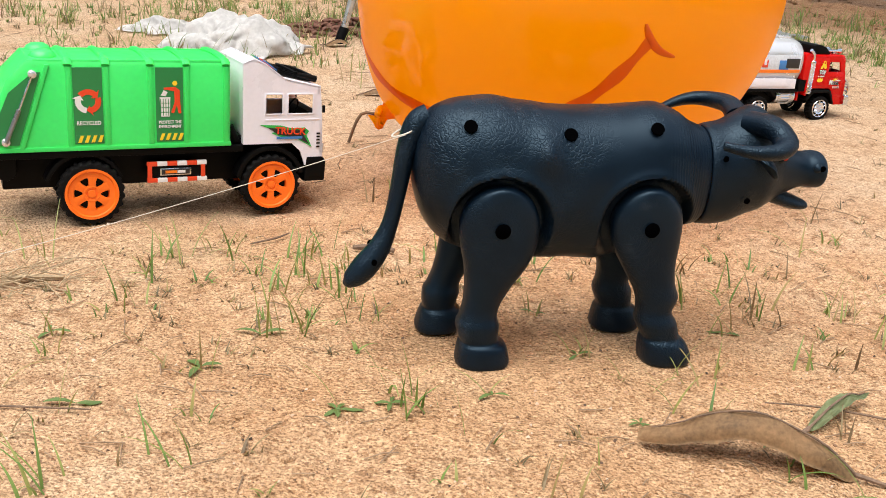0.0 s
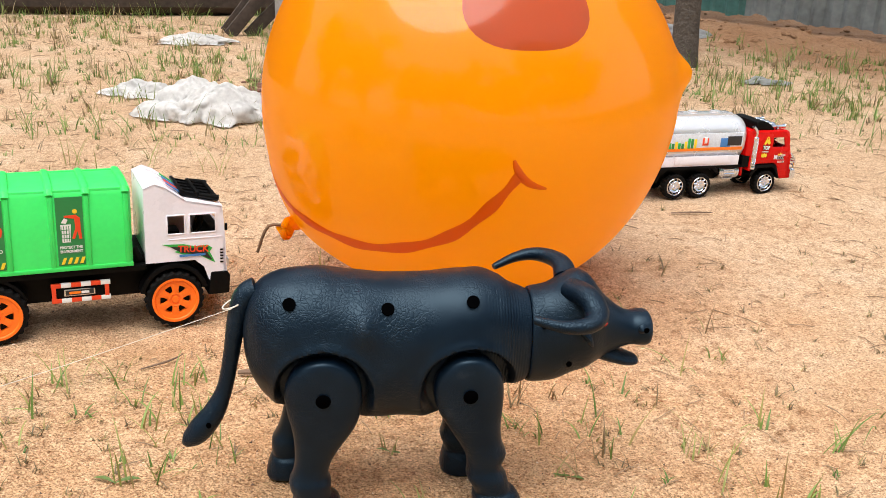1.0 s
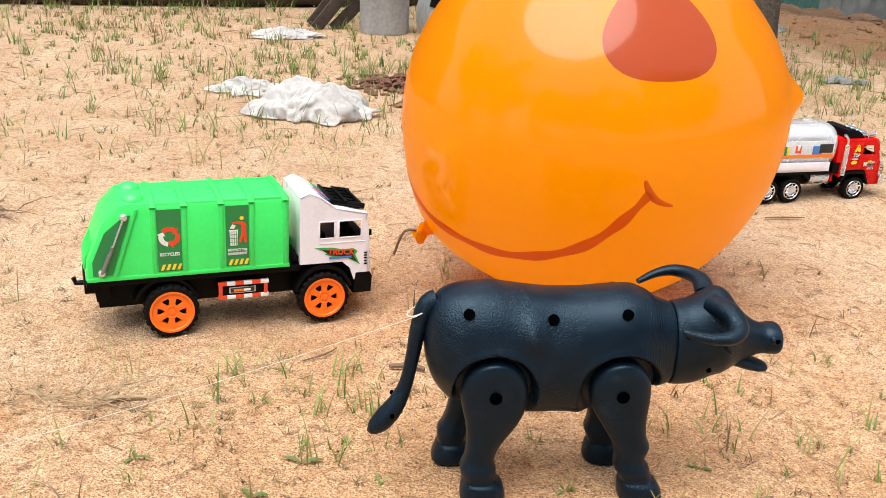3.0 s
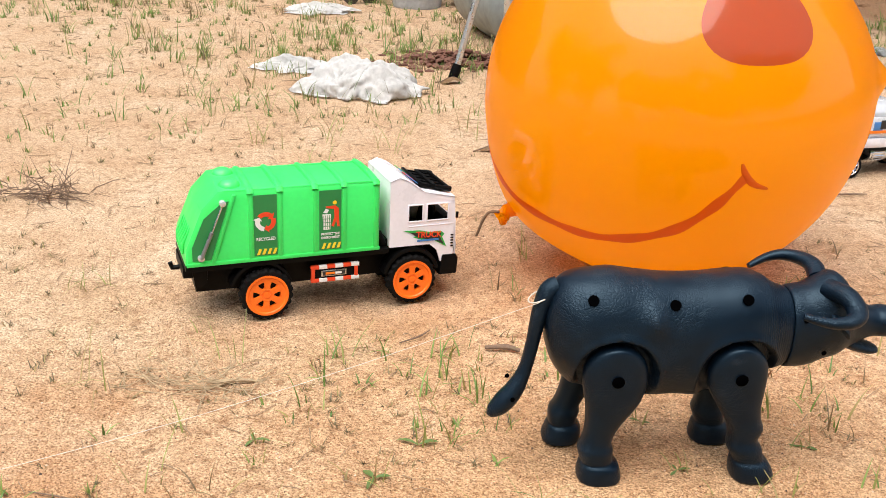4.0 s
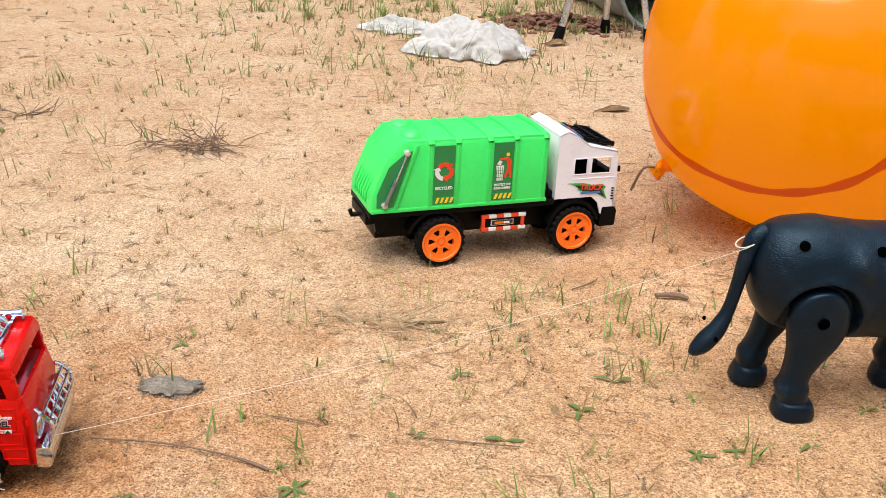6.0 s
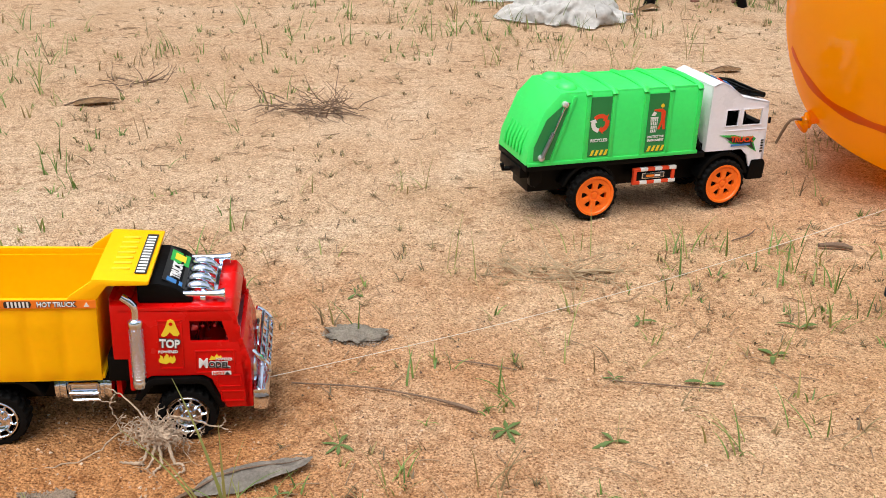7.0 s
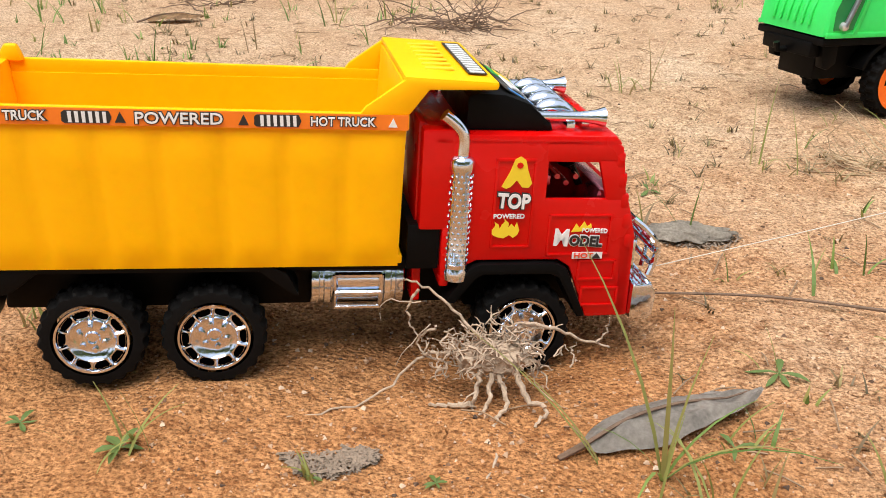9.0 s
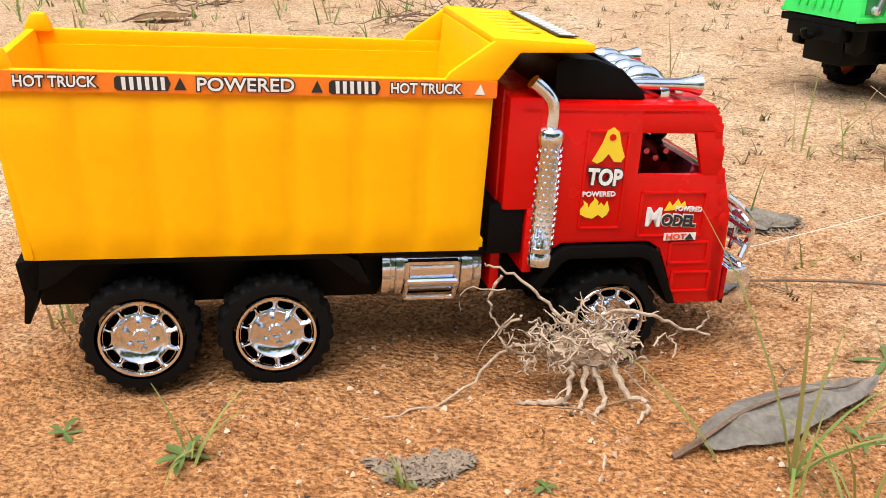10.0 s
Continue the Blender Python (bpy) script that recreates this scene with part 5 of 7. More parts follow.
def elephant_mesh():
    b = bmesh.new()
    body = smooth_line([(-0.076, 0.119, 0.008, 0.008), (-0.069, 0.118, 0.034, 0.030), (-0.046, 0.118, 0.050, 0.045), (0.0, 0.117, 0.053, 0.049), (0.045, 0.120, 0.050, 0.045), (0.074, 0.126, 0.041, 0.035), (0.086, 0.128, 0.018, 0.018)], 6)
    loft(b, [((x, 0, z), (0, ry, 0), (0, 0, rz)) for x, z, rz, ry in body], 40)
    head = smooth_line([(0.066, 0.140, 0.026, 0.026), (0.094, 0.149, 0.037, 0.034), (0.117, 0.143, 0.030, 0.028), (0.131, 0.130, 0.018, 0.018), (0.136, 0.126, 0.006, 0.006)], 5)
    loft(b, [((x, 0, z), (0, ry, 0), (0, 0, rz)) for x, z, rz, ry in head], 32)
    tube(smooth_line([(0.124, 0, 0.134), (0.145, 0, 0.110), (0.150, 0, 0.080), (0.154, 0, 0.056), (0.168, 0, 0.044)], 4), [0.019 - 0.0008 * k for k in range(17)], 14, b)
    tube(smooth_line([(-0.070, 0, 0.136), (-0.082, 0.002, 0.117), (-0.087, 0.004, 0.098), (-0.098, 0.006, 0.088), (-0.116, 0.006, 0.087)], 4), [0.0045, 0.0042, 0.004, 0.0038, 0.0036, 0.0034, 0.0032, 0.003, 0.003, 0.003, 0.003, 0.003, 0.0036, 0.005, 0.0056, 0.004, 0.001], 10, b)
    for s in (-1, 1):
        for x, lean in ((-0.047, -0.008 * s), (0.048, 0.010 * s)):
            leg = smooth_line([(0.118, 0.020), (0.095, 0.024), (0.060, 0.0195), (0.030, 0.0170), (0.018, 0.0180), (0.006, 0.0215), (0.0, 0.0205)], 4)
            loft(b, [((x + lean * (1 - z / 0.118), s * 0.030, z), (r, 0, 0), (0, r * 0.92, 0)) for z, r in leg], 24)
        ear = bmesh.new()
        bmesh.ops.create_icosphere(ear, subdivisions=3, radius=1)
        for v in ear.verts:
            v.co = Vector((v.co.x * 0.027, v.co.y * 0.0045 + s * 0.004 * v.co.x ** 2, v.co.z * 0.036 * (1 - 0.25 * v.co.x)))
        bmesh.ops.transform(ear, matrix=pose(0.084, s * 0.040, 0.146, 0, 0, s * 38), verts=ear.verts)
        join(b, ear)
        tube(smooth_line([(0.122, s * 0.014, 0.122), (0.138, s * 0.018, 0.108), (0.152, s * 0.018, 0.108)], 4), [0.0045 - 0.0004 * k for k in range(9)], 8, b)
    for v in b.verts:
        v.co += Vector((0, 0.0007, 0.0007)) * noise.noise(v.co * 70)
    me = to_mesh(b, angle=60)
    me.materials.append(RUBBER)
    return me


elephant = tagged(new("elephant_figure", elephant_mesh()), "dark grey rubber elephant walking away beyond the balloon", "toy elephant")
elephant.matrix_world = pose(0.125, 1.325, 0.001, 0, 0, 45)


# ---- balloon ----
def balloon_material(name, rgb, through_rgb, rough):
    m = bpy.data.materials.new(name)
    m.use_nodes = True
    n, l = m.node_tree.nodes, m.node_tree.links
    b = n["Principled BSDF"]
    tc = n.new("ShaderNodeTexCoord")
    t = n.new("ShaderNodeTexNoise"); t.inputs["Scale"].default_value = 7; t.inputs["Detail"].default_value = 5
    l.new(tc.outputs["Object"], t.inputs["Vector"])
    r = ramp_of(n, [(0.3, tuple(c * 0.93 for c in rgb)), (0.7, rgb)])
    l.new(t.outputs["Fac"], r.inputs["Fac"]); l.new(r.outputs[0], b.inputs["Base Color"])
    b.inputs["Roughness"].default_value = rough
    b.inputs["Coat Weight"].default_value, b.inputs["Coat Roughness"].default_value, b.inputs["Coat IOR"].default_value = 0.85, 0.03, 1.6
    tr = n.new("ShaderNodeBsdfTranslucent"); tr.inputs[0].default_value = (*through_rgb, 1)
    mx = n.new("ShaderNodeMixShader"); mx.inputs[0].default_value = 0.7
    l.new(b.outputs[0], mx.inputs[1]); l.new(tr.outputs[0], mx.inputs[2])
    l.new(mx.outputs[0], n["Material Output"].inputs[0])
    return m


LATEX = balloon_material("orange_latex", (1.0, 0.42, 0.0004), (1.0, 0.56, 0.001), 0.2)
MARKER = balloon_material("brown_marker_on_latex", (0.55, 0.17, 0.004), (0.80, 0.26, 0.003), 0.2)
NIP = Vector((0.965, -0.16, 0.19)).normalized()
KNOT = Vector((-0.78, -0.22, -0.58)).normalized()
BALL_R = 0.210


def skin(d):
    d = Vector(d).normalized()
    a, k = d.angle(NIP), d.angle(KNOT)
    r = BALL_R * (1 + 0.035 * math.exp(-(a / 0.42) ** 2) + 0.045 * math.exp(-(k / 0.30) ** 2)) + 0.013 * math.exp(-(a / 0.075) ** 2)
    return d * r


def strip(dirs, widths, lift):
    b = bmesh.new()
    rows = []
    for k, d in enumerate(dirs):
        d = Vector(d).normalized()
        t = (Vector(dirs[min(k + 1, len(dirs) - 1)]) - Vector(dirs[max(k - 1, 0)])).normalized()
        side = d.cross(t).normalized()
        row = []
        for i in range(7):
            e = d + side * (i / 6 - 0.5) * widths[k] / BALL_R
            p = skin(e)
            edge = 1 - abs(i / 3 - 1) ** 4
            row.append(b.verts.new(p + p.normalized() * (0.0002 + lift * edge)))
        rows.append(row)
    for r, s in zip(rows, rows[1:]):
        for i in range(6):
            b.faces.new((r[i], r[i + 1], s[i + 1], s[i]))
    return b


def balloon():
    T = thing("balloon", pose(0.105, 0.995, 0.210), "giant glossy orange balloon with drawn smiling mouth, on sand", "balloon")
    b = bmesh.new()
    bmesh.ops.create_icosphere(b, subdivisions=6, radius=1)
    for v in b.verts:
        v.co = skin(v.co)
    low = min(v.co.z for v in b.verts)
    for v in b.verts:
        v.co.z = max(v.co.z, -0.210)
    part("skin", b, LATEX, T, "glossy orange latex skin")
    mouth = smooth_line([(-0.95, -0.10, -0.25), (-0.921, -0.22, -0.320), (-0.86, -0.34, -0.40), (-0.739, -0.476, -0.476), (-0.609, -0.602, -0.517), (-0.457, -0.71, -0.536), (-0.299, -0.803, -0.516), (-0.149, -0.872, -0.467), (-0.018, -0.918, -0.396), (0.095, -0.951, -0.293), (0.179, -0.964, -0.195), (0.239, -0.965, -0.113)], 6)
    n = len(mouth)
    part("mouth_line", strip(mouth, [0.0125 + 0.002 * math.sin(k * 0.7) - 0.005 * abs(2 * k / n - 1) ** 3 for k in range(n)], 0.0004), MARKER, T, "brown marker smile")
    tick = smooth_line([(0.209, -0.976, -0.050), (0.222, -0.97, -0.085), (0.248, -0.961, -0.126), (0.29, -0.945, -0.160), (0.352, -0.92, -0.182)], 5)
    part("mouth_corner", strip(tick, [0.0075 - 0.0055 * abs(2 * k / (len(tick) - 1) - 1) ** 2 for k in range(len(tick))], 0.0006), MARKER, T)
    eye = bmesh.new()
    c = Vector((0.235, -0.785, 0.575)).normalized()
    u = Vector((0, 0, 1)).cross(c).normalized()
    w = c.cross(u)
    rings = [[eye.verts.new(skin(c))]]
    for j in range(1, 9):
        ring = []
        for i in range(40):
            a = 2 * math.pi * i / 40
            rr = j / 8 * (0.27 + 0.02 * math.sin(3 * a))
            p = skin(c + u * rr * 1.02 * math.cos(a) - w * rr * 0.92 * math.sin(a))
            ring.append(eye.verts.new(p + p.normalized() * (0.0005 if j < 8 else 0.0001)))
        rings.append(ring)
    for i in range(40):
        eye.faces.new((rings[0][0], rings[1][i], rings[1][i - 1]))
    for r, s in zip(rings[1:], rings[2:]):
        for i in range(40):
            eye.faces.new((r[i - 1], r[i], s[i], s[i - 1]))
    part("eye_patch", eye, balloon_material("pink_brown_marker_on_latex", (0.50, 0.15, 0.05), (0.62, 0.19, 0.04), 0.2), T, "pinkish brown marker eye")
    k0 = skin(KNOT)
    kn = part("knot", tube([k0 * 0.99, k0 * 1.03, k0 * 1.05, k0 * 1.07, k0 * 1.09], [0.011, 0.006, 0.0085, 0.006, 0.009], 14), LATEX, T, "tied orange neck of the balloon")
    ring = [k0 * 1.05 + Vector((0.004 * math.cos(a) * 0.6, 0.011 * math.cos(a), 0.009 * math.sin(a))) for a in np.linspace(0, 2 * math.pi, 18)]
    part("knot_loop", tube(ring, 0.0035, 8), LATEX, kn)
    part("tie_twig", tube(smooth_line([k0 * 1.04, k0 * 1.10 + Vector((-0.01, -0.004, 0.01)), k0 * 1.16 + Vector((-0.012, 0, -0.012))], 4), 0.0017, 6), mat("twig_bark", (0.16, 0.10, 0.06), 0.9, vary=0.3), kn)


balloon()


# ---- things behind: fence, trunk, tripod, drum ----
GALV = mat("galvanised_sheet", (0.30, 0.33, 0.33), 0.55, metal=0.35, vary=0.3, scale=5, bump=0.05, bump_scale=40, dist=0.004)
TEAL = mat("faded_teal_paint", (0.10, 0.24, 0.22), 0.6, vary=0.35, scale=6, bump=0.1, bump_scale=60)
BARK = mat("grey_bark", (0.075, 0.062, 0.052), 0.95, vary=0.45, scale=30, bump=0.9, bump_scale=90, dist=0.008)
DARKWOOD = mat("dark_weathered_boards", (0.055, 0.04, 0.032), 0.85, vary=0.5, scale=9, bump=0.5, bump_scale=40, dist=0.004)
CEMENT = mat("grey_cement", (0.36, 0.37, 0.38), 0.9, vary=0.25, scale=14, bump=0.4, bump_scale=120, dist=0.003)
CLOTH = mat("white_sackcloth", (0.74, 0.73, 0.72), 0.85, vary=0.22, scale=18, bump=0.5, bump_scale=500, dist=0.0015)
ALU = mat("brushed_aluminium", (0.72, 0.73, 0.75), 0.3, metal=0.9, vary=0.08)
DRYLEAF = mat("grey_dry_leaf", (0.33, 0.295, 0.26), 0.8, vary=0.35, scale=70, bump=0.5, bump_scale=260, dist=0.0008)
BROWNLEAF = mat("brown_dry_leaf", (0.33, 0.20, 0.10), 0.7, vary=0.5, scale=55, bump=0.5, bump_scale=200, dist=0.0008)
STRAW = mat("straw", (0.42, 0.31, 0.19), 0.85, vary=0.35, scale=80)
ROOT = mat("grey_brown_root", (0.42, 0.32, 0.235), 0.9, vary=0.35, scale=120, bump=0.5, bump_scale=500)
TWIG = mat("dark_twig", (0.17, 0.11, 0.075), 0.9, vary=0.4, scale=90, bump=0.4, bump_scale=400)
STEM = mat("faded_stem", (0.27, 0.18, 0.11), 0.9, vary=0.45, scale=20)
HUSK = mat("red_brown_husk", (0.14, 0.06, 0.04), 0.95, vary=0.5, scale=60, bump=0.6, bump_scale=150, dist=0.004)


def leaf_material(name, low, high):
    m = bpy.data.materials.new(name)
    m.use_nodes = True
    n, l = m.node_tree.nodes, m.node_tree.links
    b = n["Principled BSDF"]
    b.inputs["Roughness"].default_value = 0.55
    g = n.new("ShaderNodeNewGeometry")
    r = ramp_of(n, [(0.0, low), (0.75, high), (1.0, (0.33, 0.27, 0.09))])
    l.new(g.outputs["Random Per Island"], r.inputs["Fac"])
    l.new(r.outputs[0], b.inputs["Base Color"])
    tr = n.new("ShaderNodeBsdfTranslucent")
    l.new(r.outputs[0], tr.inputs[0])
    mx = n.new("ShaderNodeMixShader"); mx.inputs[0].default_value = 0.3
    l.new(b.outputs[0], mx.inputs[1]); l.new(tr.outputs[0], mx.inputs[2])
    l.new(mx.outputs[0], n["Material Output"].inputs[0])
    return m


GRASS = leaf_material("grass_blades", (0.08, 0.16, 0.03), (0.23, 0.33, 0.08))
DRYGRASS = leaf_material("dry_grass_blades", (0.16, 0.11, 0.06), (0.34, 0.26, 0.13))
DEADGRASS = leaf_material("dead_weed", (0.09, 0.07, 0.035), (0.22, 0.17, 0.08))
WEED = leaf_material("weed_leaves", (0.08, 0.14, 0.035), (0.19, 0.27, 0.08))


def fence():
    a, c = Vector((0.36, 4.72, 0)), Vector((2.40, 1.95, 0))
    T = thing("wall_fence", Matrix(), "weathered grey corrugated metal sheet fence", "fence", kind="structure")
    d = (c - a).normalized()
    nrm = Vector((d.y, -d.x, 0))
    length, sheet = (c - a).length, 0.62
    k = 0
    while k * sheet < length:
        b = bmesh.new()
        cols = 48
        lo = [[], []]
        tilt = random.uniform(-0.02, 0.02)
        for i in range(cols + 1):
            s = k * sheet + i * (sheet + 0.03) / cols
            w = 0.009 * math.sin(s * 2 * math.pi / 0.062)
            p = a + d * s + nrm * (w + 0.006 * (k % 2))
            base = 0.03 + rise(p.x, p.y) + random.uniform(0, 0.004)
            lo[0].append(b.verts.new((p.x, p.y, base)))
            lo[1].append(b.verts.new((p.x + tilt, p.y, 1.7)))
        for i in range(cols):
            b.faces.new((lo[0][i], lo[0][i + 1], lo[1][i + 1], lo[1][i]))
        ex = bmesh.ops.solidify(b, geom=b.faces[:], thickness=0.0015)
        part("sheet", b, TEAL if k in (1,) else GALV, T, "faded teal sheet" if k in (1,) else "")
        k += 1
    for q in (0.4, 1.9, 3.3):
        p = a + d * q - nrm * 0.05
        part("fence_post", tube([(p.x, p.y, rise(p.x, p.y) - 0.2), (p.x, p.y, 1.75)], 0.03, 10), BARK, T)


fence()


def back_wall():
    a, c = Vector((-4.6, 2.15, 0)), Vector((0.15, 3.75, 0))
    T = thing("wall_shed", Matrix(), "dark weathered board wall of a shed", "wall", kind="structure")
    d = (c - a).normalized()
    n = int((c - a).length / 0.17)
    nrm = Vector((d.y, -d.x, 0))
    for k in range(n):
        p, q = a + d * k * 0.17, a + d * (k * 0.17 + 0.163)
        off = nrm * random.uniform(0, 0.012)
        b = bmesh.new()
        lo = -0.1
        vs = [b.verts.new(v) for v in ((*(p + off).xy, lo), (*(q + off).xy, lo), (*(q + off).xy, 1.9), (*(p + off).xy, 1.9))]
        b.faces.new(vs)
        bmesh.ops.solidify(b, geom=b.faces[:], thickness=0.02)
        part("board", b, DARKWOOD, T)
    part("sill_beam", tube([(*a.xy, 0.05), (*c.xy, 0.05)], 0.05, 8), DARKWOOD, T)


back_wall()


def leaves_crown(centre, radius, count, size, seed):
    rng = random.Random(seed)
    clumps = []
    for k in range(26):
        v = Vector((rng.gauss(0, 1), rng.gauss(0, 1), rng.gauss(0, 0.8))).normalized() * radius * rng.uniform(0.35, 1)
        clumps.append((Vector(centre) + v, radius * rng.uniform(0.16, 0.34)))
    b = bmesh.new()
    for k in range(count):
        c, r = rng.choice(clumps)
        p = c + Vector((rng.gauss(0, 1), rng.gauss(0, 1), rng.gauss(0, 0.8))) * r * 0.55
        m = Matrix.Translation(p) @ Euler((rng.uniform(0, 6), rng.uniform(0, 6), rng.uniform(0, 6))).to_matrix().to_4x4()
        s = size * rng.uniform(0.6, 1.3)
        vs = [b.verts.new(m @ Vector(q)) for q in ((-s, 0, 0), (0, s * 0.45, s * 0.1), (s, 0, 0), (0, -s * 0.45, s * 0.1))]
        b.faces.new(vs)
    return b, clumps


def tree(x, y, height, trunk_r, crown_r, seed, label, count=1500):
    rng = random.Random(seed)
    T = thing("tree", pose(x, y, rise(x, y) - 0.03), label, "tree")
    pts = [Vector((rng.uniform(-1, 1) * 0.02 * k, rng.uniform(-1, 1) * 0.02 * k, height * k / 6)) for k in range(7)]
    b = tube(smooth_line(pts, 5), [trunk_r * (1.2 - 0.75 * k / 30 + 0.14 * noise.noise((k * 0.5, seed, 0)) + (0.2 if k == 0 else 0)) for k in range(31)], 16)
    for v in b.verts:
        v.co += Vector((v.co.x, v.co.y, 0)).normalized() * trunk_r * 0.16 * noise.noise((v.co.x * 14, v.co.y * 14, v.co.z * 5))
    part("trunk", b, BARK, T, "grey rough bark trunk")
    crown, clumps = leaves_crown((0, 0, height + crown_r * 0.35), crown_r, count, crown_r * 0.085, seed)
    for c, r in clumps[:9]:
        part("limb", tube(smooth_line([pts[4], pts[6] * 0.5 + c * 0.5 + Vector((0, 0, 0.1)), c], 4), [trunk_r * (0.55 - 0.05 * k) for k in range(9)], 8), BARK, T)
    tagged(part("crown", crown, WEED, T, smooth=False), "crown of many small green leaves", kind="stuff")


tree(0.690, 2.69, 2.6, 0.031, 1.0, 3, "tree with grey rough trunk beside the fence", 1200)
for k, (x, y, h, r) in enumerate(((-5.8, -3.4, 1.9, 2.3), (-4.0, -6.6, 1.7, 2.2), (-1.6, -7.4, 1.5, 2.0), (0.6, -7.6, 1.9, 2.4), (2.9, -6.9, 1.5, 2.0), (4.9, -5.2, 2.0, 2.4), (6.6, -2.4, 1.8, 2.2), (-7.2, -0.4, 1.9, 2.3))):
    tree(x, y, h, 0.13, r, 11 + k, "leafy green tree mirrored in the balloon", 2400)


def tripod():
    T = thing("tripod", pose(-0.107, 2.0, 0), "small aluminium tripod with black rubber feet, on sand", "tripod")
    apex = Vector((0, 0, 0.42))
    feet = [Vector((-0.105, -0.055, rise(-0.212, 1.945))), Vector((0.095, -0.010, rise(-0.012, 1.99))), Vector((0.0, 0.065, rise(-0.107, 2.065)))]
    for f in feet:
        d = apex - f
        leg = part("leg", tube([f + d * 0.02, f + d * 0.5], 0.007, 12), ALU, T, "tubular aluminium leg")
        part("leg_upper", tube([f + d * 0.48, f + d * 0.97], 0.009, 12), ALU, leg)
        part("leg_lock", tube([f + d * 0.47, f + d * 0.52], 0.0115, 12), BLACK, leg)
        part("rubber_foot", tube([f - d * 0.004, f + d * 0.045, f + d * 0.075], [0.0125, 0.011, 0.009], 12), BLACK, leg)
    part("tripod_head", box(-0.022, 0.022, -0.022, 0.022, 0.41, 0.47, 0.005), BLACK, T)
    part("centre_column", tube([(0, 0, 0.27), (0, 0, 0.45)], 0.009, 12), ALU, T)


tripod()


def drum():
    a, c, r = Vector((0.02, 2.13, 0.105)), Vector((-0.17, 2.60, 0.105)), 0.105
    d = (c - a).length
    T = thing("metal_drum", Matrix.Translation((a.x, a.y, rise(a.x, a.y))) @ pose(0, 0, r, 0, 0, math.degrees(math.atan2(c.y - a.y, c.x - a.x))), "galvanised metal drum lying open on its side", "drum")
    prof = [(d, r * 0.9), (d, r)]
    for k in range(18):
        x = d * (1 - k / 18)
        prof.append((x, r + (0.006 if k in (5, 6, 11, 12) else 0)))
    prof += [(0.01, r * 1.0), (0, r * 1.05), (0, r * 0.96), (0.02, r * 0.95), (d * 0.96, r * 0.93)]
    part("drum_shell", turned(prof, 48, "x"), GALV, T)
    part("drum_rim", tube([(0.0, r * 1.02 * math.cos(t), r * 1.02 * math.sin(t)) for t in np.linspace(0, 2 * math.pi, 49)], 0.006, 8), GALV, T)


drum()


def crumpled(name, x, y, rx, ry, h, seed, label, category, material):
    b = bmesh.new()
    n = 70
    grid = []
    for j in range(n + 1):
        row = []
        for i in range(n + 1):
            u, v = i / n * 2 - 1, j / n * 2 - 1
            r = max(abs(u), abs(v))
            edge = 1 + 0.34 * noise.noise((u * 2.6 + seed, v * 2.6, 1)) + 0.10 * noise.noise((u * 8 + seed, v * 8, 4))
            px, py = x + u * math.sqrt(1 - v * v / 2) * rx * 1.1 * edge, y + v * math.sqrt(1 - u * u / 2) * ry * 1.1 * edge
            body = max(0.0, 1 - (u * u * 0.9 + v * v)) ** 0.7
            fold = noise.noise((u * 1.7 + seed, v * 2.2, 2.0)) * 0.8 + 0.8
            fine = 0.16 * noise.noise((u * 4, v * 5 + seed, 3.0)) + 0.10 * noise.noise((u * 9, v * 9, seed)) + 0.06
            row.append(b.verts.new((px, py, rise(px, py) + 0.003 + h * (body * fold + fine * (0.3 + body)))))
        grid.append(row)
    for j in range(n):
        for i in range(n):
            b.faces.new((grid[j][i], grid[j][i + 1], grid[j + 1][i + 1], grid[j + 1][i]))
    bmesh.ops.solidify(b, geom=b.faces[:], thickness=0.002)
    return tagged(part(name, b, material, angle=80), label, category)


crumpled("sack_cloth", -0.385, 1.80, 0.115, 0.085, 0.055, 5, "crumpled dirty white sack cloth lying on sand", "cloth", CLOTH)
crumpled("sack_scrap", -0.56, 1.97, 0.08, 0.045, 0.022, 9, "torn flat scrap of white sack cloth", "cloth", CLOTH)
crumpled("plastic_scrap", 0.84, 2.43, 0.055, 0.022, 0.014, 21, "torn grey plastic scrap on the dug soil", "litter", CEMENT)
crumpled("concrete_slab", 0.75, 3.39, 0.13, 0.09, 0.04, 31, "flat broken concrete slab on the soil bank", "slab", CEMENT)
crumpled("paper_scrap", -0.66, 2.72, 0.10, 0.06, 0.02, 17, "white paper scrap on sand", "litter", CLOTH)


def husk_heap():
    rng = random.Random(8)
    b = bmesh.new()
    for k in range(260):
        u = rng.gauss(0, 1)
        x, y = -0.21 + u * 0.085, 2.11 + rng.gauss(0, 0.045)
        z = 0.03 * math.exp(-((x + 0.21) / 0.1) ** 2 - ((y - 2.11) / 0.05) ** 2) * rng.uniform(0.2, 1)
        s = rng.uniform(0.004, 0.011)
        q = bmesh.new()
        bmesh.ops.create_icosphere(q, subdivisions=1, radius=s)
        for v in q.verts:
            v.co = Vector((v.co.x * 1.6, v.co.y, v.co.z * 0.6)) * (1 + 0.5 * noise.noise(v.co * 90 + Vector((k, 0, 0))))
        bmesh.ops.transform(q, matrix=pose(x, y, rise(x, y) + z, 0, 0, rng.uniform(0, 180)), verts=q.verts)
        join(b, q)
    tagged(part("husk_heap", b, HUSK, smooth=False), "low heap of dark red brown husks on sand", "heap", kind="stuff")


husk_heap()


